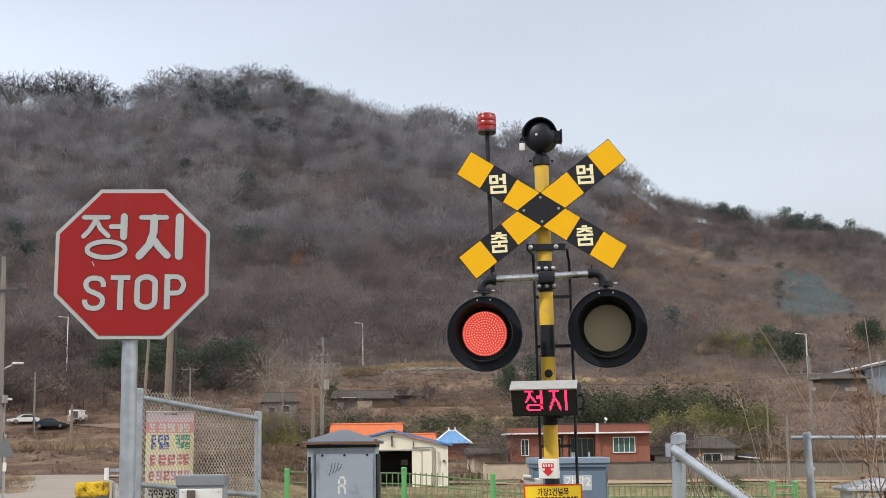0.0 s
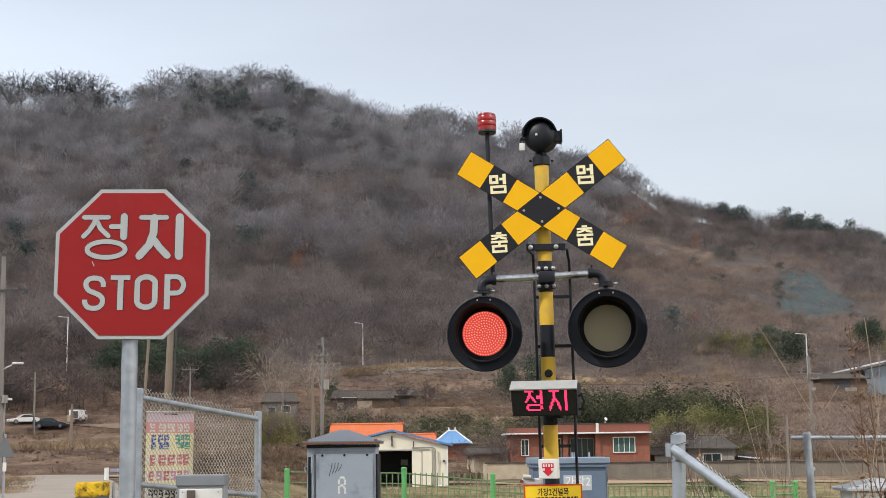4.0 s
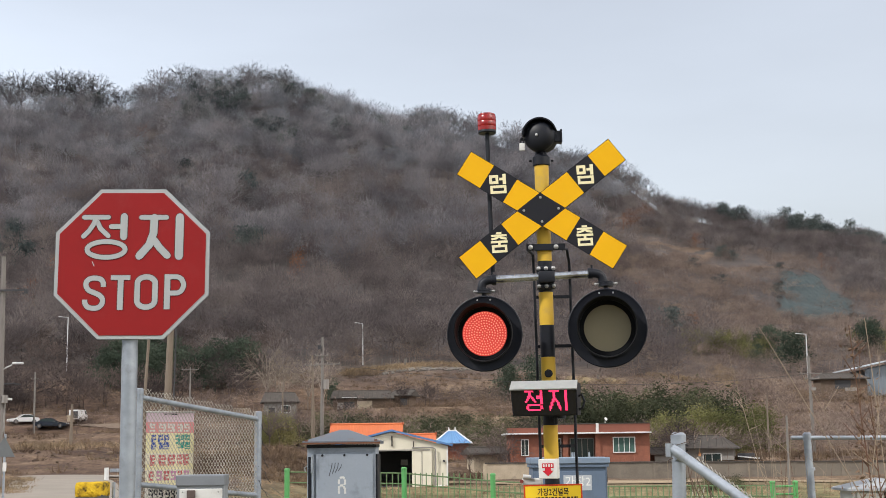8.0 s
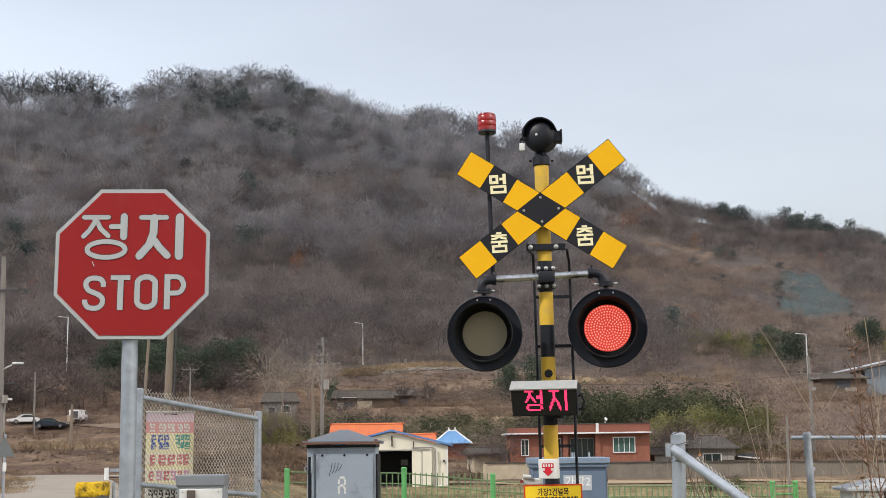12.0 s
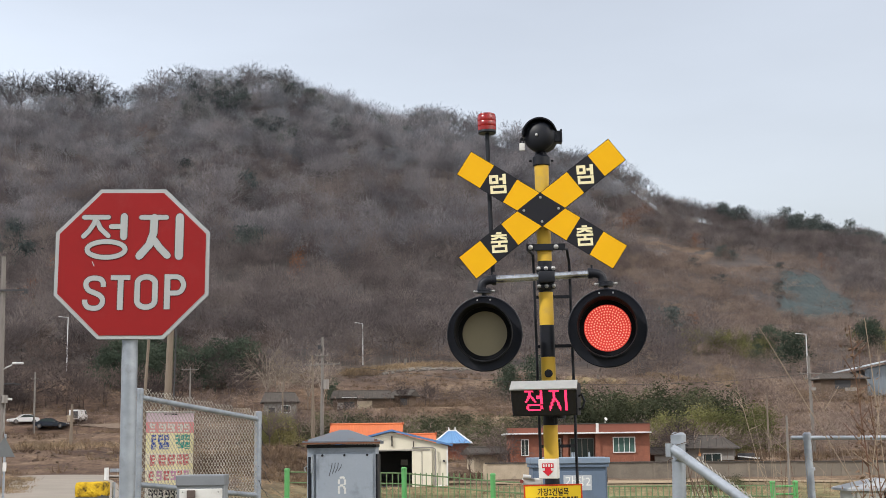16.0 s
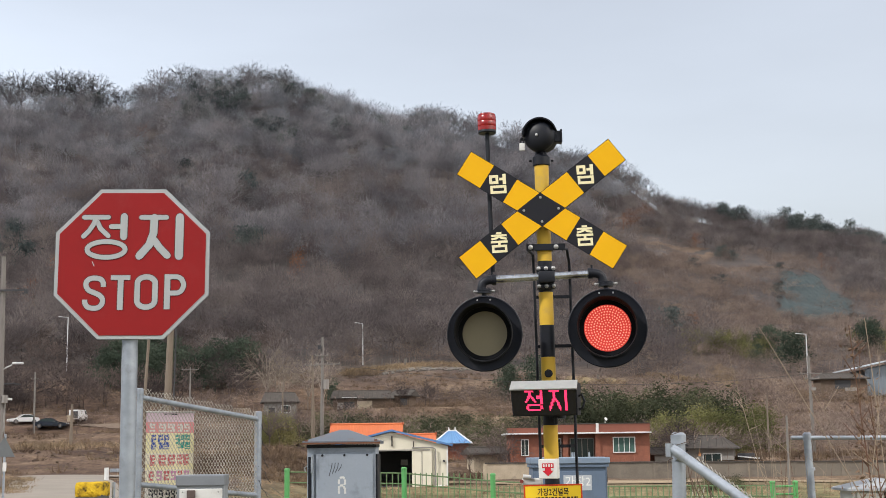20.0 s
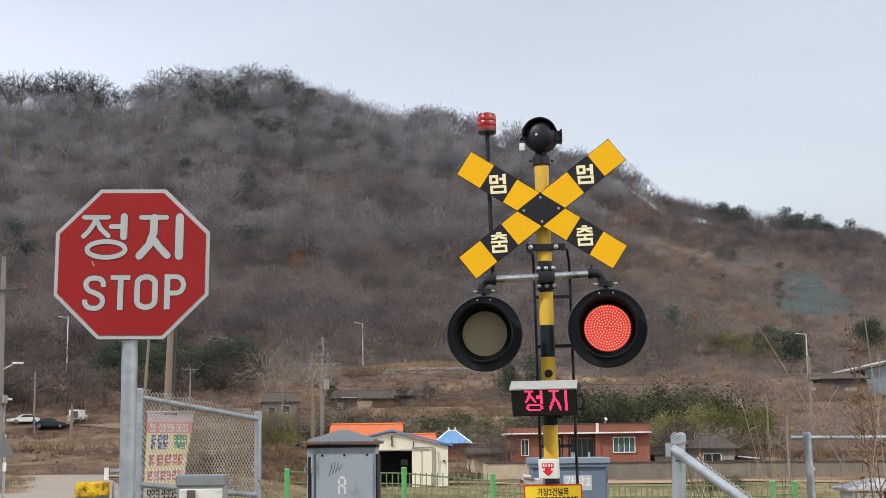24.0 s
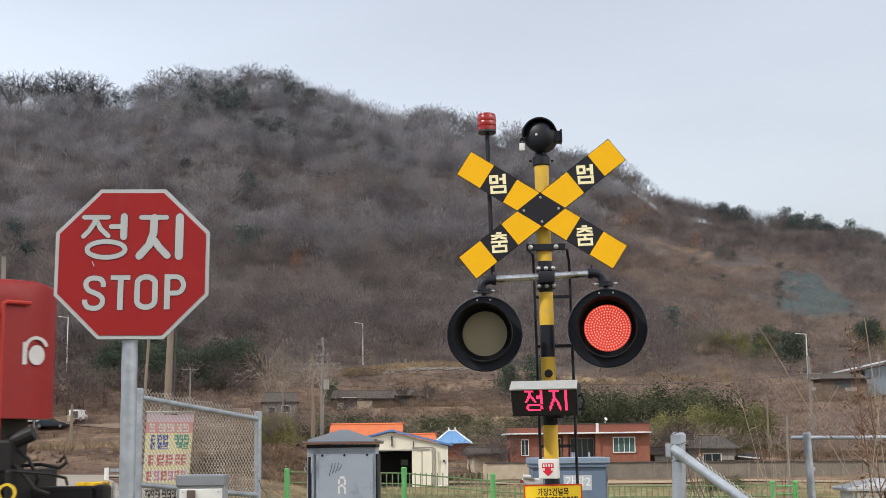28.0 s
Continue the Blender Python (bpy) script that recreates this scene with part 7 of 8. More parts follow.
def village():
    h = old_house("grey_house", 23.4, 119.5, 5.6, 5.0, 1.05, 2.25, (PLASTER, OLD_ROOF), "grey plastered house with a worn tile roof", -14, 1.6)
    part("lean_to", box(bmesh.new(), 1.9, 2.0, 0.10, (4.0, -0.8, 0.72), pose(0, 0, 0, 0, 6)), FRAME_WHITE, h, "white sheet lean-to roof")
    part("lean_to_wall", box(bmesh.new(), 1.5, 1.6, 1.1, (3.8, -0.7, 0.1)), IRON_AND_SHADE, h)
    old_house("dark_shed", 18.9, 114.5, 2.4, 3.0, 0.65, 1.25, (PLASTER, OLD_ROOF), "low grey shed with dark roof", 8, 0.3, False)
    old_house("brown_shed", 3.4, 113.0, 2.6, 2.6, 0.85, 1.45, (YARD_WALL, OLD_ROOF), "small ochre outhouse with a grey roof", 12, 0.1, False)
    old_house("slope_house", -22.2, 176.0, 4.2, 4.0, 7.6, 9.0, (PLASTER, OLD_ROOF), "old house with sagging dark roof on the slope", 10, 0.5)
    s = old_house("slope_shed", -12.1, 191.0, 8.4, 3.4, 8.5, 9.75, (BROWN_WALL, OLD_ROOF), "long brown hut on the slope with a sagging patched roof", 6, 0.4, False)
    part("tan_sheet", box(bmesh.new(), 2.2, 0.06, 1.5, (0.3, -1.78, 7.5), bevel=0.01), YARD_WALL, s, "tan sheet closing the front")
    part("pale_eave", box(bmesh.new(), 2.2, 0.5, 0.08, (-1.9, -2.1, 8.7), bevel=0.01), FRAME_WHITE, s, "pale patch on the eave")
    # dark sheet on the closed wall, painted shade of a doorway
    part("doorway", box(bmesh.new(), 1.5, 0.05, 1.4, (-1.9, -1.73, 7.4)), IRON_AND_SHADE, s, "dark sheet painted as the shaded doorway")
    part("side_sheet", box(bmesh.new(), 0.9, 0.05, 1.2, (-3.2, -1.74, 7.4)), PLASTER, s, "grey sheet beside the doorway")
    s = old_house("slope_shed", -5.9, 192.5, 2.6, 2.4, 8.9, 9.85, (BROWN_WALL, OLD_ROOF), "small brown hut with a sagging ridge roof", -24, 0.0, False)
    # here too a dark sheet gives the doorway its shade
    part("doorway", box(bmesh.new(), 1.1, 0.05, 1.2, (0.4, -1.23, 8.0)), IRON_AND_SHADE, s, "dark sheet painted as the shaded doorway")
    # metal barn on the right slope
    t = thing("metal_barn", pose(0, 0, 0), "blue-grey metal barn with a pale roof on the slope", "barn")
    metal = material("blue_grey_metal", (0.20, 0.235, 0.27), 0.6, second=(0.16, 0.19, 0.22), scale=0.8, fine=6, bump=0.05)
    roof = material("pale_metal_roof", (0.42, 0.46, 0.50), 0.5, second=(0.36, 0.4, 0.44), scale=0.8, bump=0.03)
    part("wall", slab(bmesh.new(), [(64.3, 8.5), (76.0, 8.5), (76.0, 13.4), (69.0, 13.4), (64.3, 12.4)], 199.5, 207.0), metal, t)
    for i in range(14):
        part("wall_rib", box(bmesh.new(), 0.06, 0.05, 3.6, (64.6 + i * 0.42, 199.47, 10.3)), metal, t)
    part("roof", slab(bmesh.new(), [(61.7, 12.3), (69.2, 13.9), (69.2, 14.05), (61.7, 12.45)], 198.6, 207.4), roof, t)
    part("roof", slab(bmesh.new(), [(69.2, 13.9), (77.0, 13.2), (77.0, 13.35), (69.2, 14.05)], 198.6, 207.4), roof, t)
    an = old_house("barn_annex", 60.4, 199.5, 7.0, 4.0, 10.9, 11.9, (BROWN_WALL, OLD_ROOF), "weathered open-fronted shed with a dark sagging roof", 0, 1.2, False)
    # the opening is a dark sheet, its inner shade painted on
    part("open_front", box(bmesh.new(), 2.4, 0.06, 1.3, (-0.2, -2.02, 10.1)), IRON_AND_SHADE, an, "dark sheet painted as the shaded open front")
    part("pale_board", box(bmesh.new(), 1.8, 0.05, 0.55, (1.0, -2.06, 9.35)), PLASTER, an, "pale board below the opening")
    # pavilion with flat roofs at the far edge
    t = thing("roadside_pavilion", pose(-65.2, 186.0, 0), "low flat-roofed shelter beside the farm track", "shelter")
    g = gz(-67.5, 186.0)
    part("upper_roof", box(bmesh.new(), 4.6, 3.0, 0.22, (2.0, 0, 11.1)), IRON_AND_SHADE, t)
    part("lower_roof", box(bmesh.new(), 4.2, 3.0, 0.30, (1.2, -0.5, 9.0)), FRAME_WHITE, t, "pale lower roof slab")
    part("wall", box(bmesh.new(), 3.0, 2.6, 7.0, (0.2, 0.5, 7.5)), BROWN_WALL, t)
    for x in (1.5, 2.9):
        part("pillar", box(bmesh.new(), 0.22, 0.22, 9.0 - g, (x, -1.0, (9.0 + g) / 2)), PLASTER, t)


village()


# ---- poles and street lamps ----
def pole(name, x, y, top, r, mat, label, lean=0.0, arms=(), base=None):
    g = gz(x, y) - 0.3 if base is None else base
    t = thing(name, pose(x, y, g), label, "utility pole")
    hgt = top - g
    part("mast", rod(bmesh.new(), (0, 0, 0), (lean, 0, hgt), r * 1.25, r * 0.85, sides=12), mat, t, smooth=True)
    for z, w, off in arms:
        k = (z - g) / hgt
        a = part("crossarm", box(bmesh.new(), w, 0.09, 0.09, (lean * k + off, -r - 0.03, z - g)), POLE_GREY, t)
        for s in (-0.46, 0.0, 0.46):
            part("insulator", lathe(bmesh.new(), [(0.05, 0), (0.07, 0.05), (0.045, 0.1), (0.06, 0.15), (0, 0.2)], Matrix.Translation((lean * k + off + s * w, -r - 0.03, z - g + 0.04)) @ Matrix.Scale(0.7, 4), 8), PLASTER, a)
    return t


def poles():
    t = pole("utility_pole", -11.3, 120, 11.7, 0.14, POLE_GREY, "grey concrete utility pole with crossarms and transformer", 0.08, ((10.0, 1.2, -0.1), (9.2, 2.3, 0.5)))
    part("transformer", rod(bmesh.new(), (0.42, -0.1, 6.35), (0.42, -0.1, 7.25), 0.26, sides=14), PLASTER, t, "grey can transformer", smooth=True)
    part("transformer_bracket", box(bmesh.new(), 0.5, 0.1, 0.1, (0.2, -0.05, 6.7)), IRON_AND_SHADE, t)
    part("switch_box", box(bmesh.new(), 0.3, 0.2, 0.35, (-0.2, -0.15, 10.2)), IRON_AND_SHADE, t)
    pole("utility_pole", -12.6, 126, 10.5, 0.11, POLE_BROWN, "slim weathered pole with one crossarm", -0.18, ((9.5, 1.3, -0.1),))
    pole("utility_pole", -15.1, 122, 7.2, 0.09, POLE_BROWN, "slim weathered wooden pole", -0.05)
    pole("utility_pole", -14.4, 117, 4.1, 0.10, POLE_GREY, "short grey concrete post beside the houses", 0.0)
    pole("utility_pole", -11.8, 116, 6.0, 0.09, POLE_BROWN, "slim weathered wooden pole", 0.05)
    pole("utility_pole", -20.95, 90, 9.6, 0.11, POLE_BROWN, "brown wooden pole leaning over the road", 0.5)
    t = pole("utility_pole", -11.75, 55, 7.6, 0.155, POLE_BROWN, "thick brown concrete pole beyond the crossing", 0.18)
    part("cable_pipe", rod(bmesh.new(), (0.28, -0.05, 0), (0.40, -0.05, 7.4), 0.03, sides=8), IRON_AND_SHADE, t)
    t = pole("utility_pole", -20.35, 60, 10.6, 0.12, POLE_GREY, "grey pole with a street light and crossarm", -0.15)
    part("crossarm", box(bmesh.new(), 1.9, 0.08, 0.08, (0.1, -0.12, 9.4)), IRON_AND_SHADE, t)
    part("arm_lamp", box(bmesh.new(), 0.16, 0.2, 0.16, (0.98, -0.12, 9.32)), IRON_AND_SHADE, t)
    part("light_arm", rod(bmesh.new(), (0.0, 0, 5.75), (0.42, 0, 5.95), 0.03, sides=8), LAMP_POLE, t)
    part("light_head", box(bmesh.new(), 0.5, 0.2, 0.1, (0.68, 0, 6.02), pose(0, 0, 0), bevel=0.03), LAMP_POLE, t, "pale street light head")
    part("meter", rod(bmesh.new(), (0.17, -0.1, 4.2), (0.17, -0.1, 4.55), 0.13, sides=10), PLASTER, t)
    pole("utility_pole", -42.8, 150, 6.9, 0.16, POLE_BROWN, "brown wooden post on the terrace", 0.05)
    pole("utility_pole", -59.6, 190, 13.0, 0.13, POLE_GREY, "grey concrete pole behind the parked cars", -0.1, ((12.0, 1.1, 0.0), ))
    pole("utility_pole", -35.5, 182, 13.0, 0.10, POLE_GREY, "grey pole at the foot of the woods", 0.0, ((12.6, 2.4, 0.0),))
    t = pole("utility_pole", 36.45, 130, 10.1, 0.15, POLE_GREY, "weathered concrete pole with crossarms on the slope", -0.1, ((8.3, 2.2, 0.1), (7.8, 1.4, 0.2)))
    part("clamp_box", box(bmesh.new(), 0.4, 0.3, 0.3, (0.2, -0.2, 6.8)), PLASTER, t)
    pole("utility_pole", 15.6, 60, 2.8, 0.055, POLE_GREY, "thin grey post in the field", 0.03)
    pole("utility_pole", 31.5, 128, 6.2, 0.09, POLE_BROWN, "slim brown pole on the slope", 0.0)

    a, b = Vector((36.4, 129.8, 8.3)), Vector((-10.9, 119.8, 9.3))
    pts = [a.lerp(b, k / 30) - Vector((0, 0, 1.5 * 4 * (k / 30) * (1 - k / 30))) for k in range(31)]
    tagged(part("power_cable", pipe(bmesh.new(), pts, 0.016, 6), IRON_AND_SHADE), "thin dark cable slung between the utility poles", "cable")

    def street_lamp(x, y, top, arm):
        g = gz(x, y) - 0.2
        t = thing("street_lamp", pose(x, y, g), "white street lamp with a bent arm among the trees", "street lamp", "street lamps on the hill road")
        h = top - g
        part("mast", rod(bmesh.new(), (0, 0, 0), (0, 0, h), 0.13, 0.085, sides=10), LAMP_POLE, t)
        part("arm", rod(bmesh.new(), (0, 0, h - 0.06), (arm, 0, h + 0.1), 0.07, sides=8), LAMP_POLE, t)
        part("lamp_head", box(bmesh.new(), 0.7, 0.25, 0.12, (arm * 0.9, 0, h + 0.08), bevel=0.03), LAMP_POLE, t)
    street_lamp(-68.2, 235, 25.6, -1.6)
    street_lamp(-15.1, 241, 24.4, -1.3)
    street_lamp(65.5, 235, 20.9, -1.7)


poles()


# ---- parked cars ----
def car(x, y, turn, colour, label, length=4.7, tall=1.45, van=False):
    m = material(colour[0], colour[1], 0.25, scale=0.6, bump=0, coat=0.5)
    g = gz(x, y) + 0.1
    t = thing("parked_car", pose(x, y, g, 0, 0, turn), label, "car", "parked cars")
    L, h = length / 2, tall
    if van:
        body = [(-L, 0.3), (L, 0.3), (L, h * 0.55), (L * 0.9, h * 0.62), (L * 0.62, h), (-L * 0.96, h), (-L, h * 0.9)]
        cab = [(L * 0.40, h * 0.6), (L * 0.82, h * 0.6), (L * 0.6, h * 0.92), (L * 0.40, h * 0.92)]
    else:
        body = [(-L, 0.32), (L, 0.30), (L, 0.62), (L * 0.95, 0.74), (L * 0.42, 0.92), (-L * 0.55, 0.98), (-L * 0.95, 0.92), (-L, 0.7)]
        cab = [(L * 0.42, 0.9), (L * 0.10, h * 0.97), (-L * 0.25, h), (-L * 0.50, h * 0.93), (-L * 0.78, 0.95)]
    bm = slab(bmesh.new(), body, -0.88, 0.88)
    bmesh.ops.bevel(bm, geom=bm.edges[:], offset=0.06, segments=2, affect="EDGES")
    b = part("body", bm, m, t, smooth=True)
    if van:
        part("side_window", slab(bmesh.new(), cab, -0.885, 0.885), GLASS, b)
    else:
        bm = slab(bmesh.new(), cab, -0.70, 0.70)
        bmesh.ops.bevel(bm, geom=bm.edges[:], offset=0.05, segments=2, affect="EDGES")
        part("cabin", bm, m, b, smooth=True)
        k = [(px * 0.93 - 0.02, 0.93 + (pz - 0.93) * 0.86) for px, pz in cab]
        part("side_window", slab(bmesh.new(), k, -0.715, 0.715), GLASS, b)
    for sx in (-0.62, 0.62):
        for sy in (-0.82, 0.82):
            wl_ = part("wheel", rod(bmesh.new(), (sx * L, sy - 0.1, 0.32), (sx * L, sy + 0.1, 0.32), 0.33, sides=18), IRON_AND_SHADE, t)
            part("rim", rod(bmesh.new(), (sx * L, sy * 1.13 - 0.02, 0.32), (sx * L, sy * 1.13 + 0.02, 0.32), 0.2, sides=14), POLE_GREY, wl_)
    for sy in (-0.6, 0.6):
        part("head_light", box(bmesh.new(), 0.1, 0.35, 0.14, (L - 0.05, sy, 0.66), bevel=0.02), FRAME_WHITE, t)
        part("tail_light", box(bmesh.new(), 0.1, 0.35, 0.14, (-L + 0.04, sy, 0.78), bevel=0.02), RED_PAINT, t)
    return t


car(-64.1, 199.0, 216, ("white_car_paint", (0.66, 0.67, 0.68)), "white saloon car parked on the farm track", 4.5)
car(-57.9, 192.6, 2, ("dark_car_paint", (0.012, 0.02, 0.035)), "dark blue saloon car parked on the farm track", 4.9)
v = car(-55.9, 199.5, 72, ("white_van_paint", (0.6, 0.6, 0.6)), "white van with open dark rear and a leaning tan board", 2.4, 1.75, True)
# dark panel on the closed body, painted as the shade inside the rear
part("dark_opening", box(bmesh.new(), 0.06, 1.25, 1.05, (-1.2, -0.12, 1.0), bevel=0.01), IRON_AND_SHADE, v, "dark panel painted as the shaded open rear")
part("tan_board", box(bmesh.new(), 0.06, 1.1, 0.95, (-1.42, 0.42, 0.65), pose(0, 0, 0, 0, -8)), YARD_WALL, v, "tan board leaning on the rear")


# ---- roadside details beyond the track ----
def roadside():
    t = thing("guard_rail", pose(-19.3, 75.0, 0), "grey roadside guard rail with white end post", "guard rail")
    g = gz(-19.3, 75)
    part("end_post", rod(bmesh.new(), (0, 0, g - 0.1), (0, 0, 0.62), 0.13, sides=12), FRAME_WHITE, t)
    part("rail_beam", box(bmesh.new(), 1.9, 0.08, 0.2, (1.1, 0.1, 0.46), bevel=0.02), STEEL, t)
    for x in (1.9,):
        part("post", rod(bmesh.new(), (x, 0.2, -1.2), (x, 0.2, 0.5), 0.06, sides=8), STEEL, t)
    t = thing("warning_sign", pose(-15.05, 45.0, 0), "grey back of a triangular road sign on a pole", "traffic sign")
    g = gz(-15.05, 45)
    part("pole", rod(bmesh.new(), (-0.05, 0.03, g - 0.1), (-0.05, 0.03, 2.2), 0.04, sides=10), STEEL, t)
    part("plate", slab(bmesh.new(), [(-0.45, 1.42), (0.32, 1.42), (-0.06, 2.12)], -0.012, 0.0), material("sign_back", (0.14, 0.15, 0.155), 0.6, 0.2, scale=4), t)
    part("small_plate", box(bmesh.new(), 0.12, 0.03, 0.3, (-0.02, -0.03, 1.08)), FRAME_WHITE, t)
    # grave markers and posts on the shelf above the village
    stone = material("pale_stone", (0.185, 0.168, 0.15), 0.9, scale=3, bump=0.1)
    for x, y, h in ((-7.2, 238.0, 1.5), (3.2, 239.0, 1.9), (26.6, 226.0, 1.6), (-3.2, 209.0, 1.2)):
        t = thing("stone_marker", pose(x, y, gz(x, y) - 0.1), "pale upright stone marker on the grassy slope", "marker stone", "stone markers")
        part("stone", box(bmesh.new(), 0.42, 0.3, h, (0, 0, h / 2), bevel=0.05), stone, t)
        part("base", box(bmesh.new(), 0.8, 0.6, 0.22, (0, 0, 0.1), bevel=0.04), stone, t)
    rng = random.Random(2)
    bm = bmesh.new()
    for i in range(260):
        x = rng.uniform(-11, 5)
        y = 235.6 + rng.gauss(0, 0.7) + 0.12 * x
        s = rng.uniform(0.16, 0.42)
        bmesh.ops.create_icosphere(bm, subdivisions=1, radius=s, matrix=Matrix.Translation((x, y, gz(x, y) + 0.1)) @ Matrix.Diagonal((1, 1, 0.7, 1)))
    tagged(part("rubble_row", bm, stone), "row of pale rubble stones on the terrace", "stones", kind="stuff")
    for i in range(9):
        x = -13.0 + i * 1.5
        y = 240 + 0.1 * i
        t = thing("fence_stake", pose(x, y, gz(x, y) - 0.1), "thin grey stake on the grassy terrace", "fence stake", "terrace stakes")
        part("stake", rod(bmesh.new(), (0, 0, 0), (0.05, 0, 1.3), 0.05, sides=6), POLE_GREY, t)
    # grass-grown mounds on the shelf
    turf = patchy("mound_turf", [(0.13, 0.10, 0.062), (0.21, 0.16, 0.095), (0.29, 0.22, 0.135)], 0.5, fine=4.0)
    for x, y, r in ((24.6, 225.5, 1.7), (28.6, 224.6, 1.3), (22.0, 227.0, 1.2)):
        bm = lathe(bmesh.new(), [(r * 1.15, -0.3), (r, 0.12), (r * 0.86, 0.5), (r * 0.6, 0.82), (r * 0.3, 0.98), (0, 1.02)], None, 24)
        for q in bm.verts:
            q.co += Vector((0, 0, 0.09 * noise.noise(q.co * 1.7 + Vector((x, y, 0)))))
        ob = part("grass_mound", bm, turf, smooth=True)
        ob.matrix_world = pose(x, y, gz(x, y))
        tagged(ob, "rounded mound of dry turf on the terrace", "mound", "turf mounds")
    # netted cut in the hillside
    n, v, f = 40, [], []
    for j in range(n + 1):
        for i in range(n + 1):
            k = i / n
            y = 342 + 61 * j / n + 2.2 * math.sin(9.0 * k) + 1.2 * math.sin(23.0 * k + 1.0)
            x0 = float(np.interp(y, [340, 382, 403], [87, 100, 105])) + 0.9 * math.sin(0.55 * y) + 0.5 * math.sin(1.7 * y)
            x1 = float(np.interp(y, [340, 379, 403], [111, 118, 116])) + 0.9 * math.sin(0.47 * y + 2) + 0.5 * math.sin(1.9 * y)
            x = x0 + (x1 - x0) * k
            v.append((x, y, gz(x, y) + 0.75 + 0.22 * math.sin(2.1 * x) * math.cos(0.6 * y) + 0.15 * math.sin(4.4 * x)))
    for j in range(n):
        for i in range(n):
            a = j * (n + 1) + i
            f.append((a, a + 1, a + n + 2, a + n + 1))
    ob = arrays("slope_net", v, f, material("green_net", (0.048, 0.064, 0.066), 0.9, second=(0.036, 0.047, 0.049), scale=0.12, fine=2.0, amount=0.9, bump=0.2, stain=(0.06, 0.056, 0.05), stain_scale=0.2, stain_amount=0.4))
    tagged(ob, "blue-green protective net over a cut in the hillside", "slope net", kind="structure")


roadside()


BENCHES = [((58, 423), (74, 431), (92, 441), 4.0), ((73, 421), (84, 427), (93, 437), 5.5), ((78, 417), (98, 426), (119, 410), 4.6), ((60, 417), (72, 424), (84, 433), 1.2), ((50, 338), (58, 341), (67, 345), 1.6), ((51, 325), (58, 327), (65, 328), 1.4), ((70, 372), (80, 378), (92, 384), 1.8)]


def soil_cut():
    """Old benches of bare reddish soil high on the slope, with ragged edges."""
    soil = patchy("red_soil", [(0.085, 0.064, 0.052), (0.125, 0.09, 0.068), (0.175, 0.128, 0.092)], 0.25, fine=1.6)
    for q, (a, m, b, wide) in enumerate(BENCHES):
        v, f = [], []
        n, c = 48, 6
        for i in range(n + 1):
            k = i / n
            p = (Vector(a) * (1 - k) ** 2 + Vector(m) * 2 * k * (1 - k) + Vector(b) * k * k)
            end = min(1.0, 5 * k, 5 * (1 - k))
            lo = wide * end * (0.55 + 0.45 * noise.noise(Vector((k * 9, q, 0))) + 0.3 * noise.noise(Vector((k * 31, q, 3))))
            hi = wide * end * (0.55 + 0.45 * noise.noise(Vector((k * 9, q, 7))) + 0.3 * noise.noise(Vector((k * 31, q, 5))))
            for j in range(c + 1):
                y = p.y - lo + (lo + hi) * j / c
                v.append((p.x, y, gz(p.x, y) + 0.12 + 0.2 * noise.noise(Vector((p.x * 0.6, y * 0.6, q)))))
        for i in range(n):
            for j in range(c):
                t = i * (c + 1) + j
                f.append((t, t + c + 1, t + c + 2, t + 1))
        ob = arrays("terrace_soil", v, f, soil)
        tagged(ob, "bare reddish bench of soil on the upper slope", "soil", kind="structure")


soil_cut()


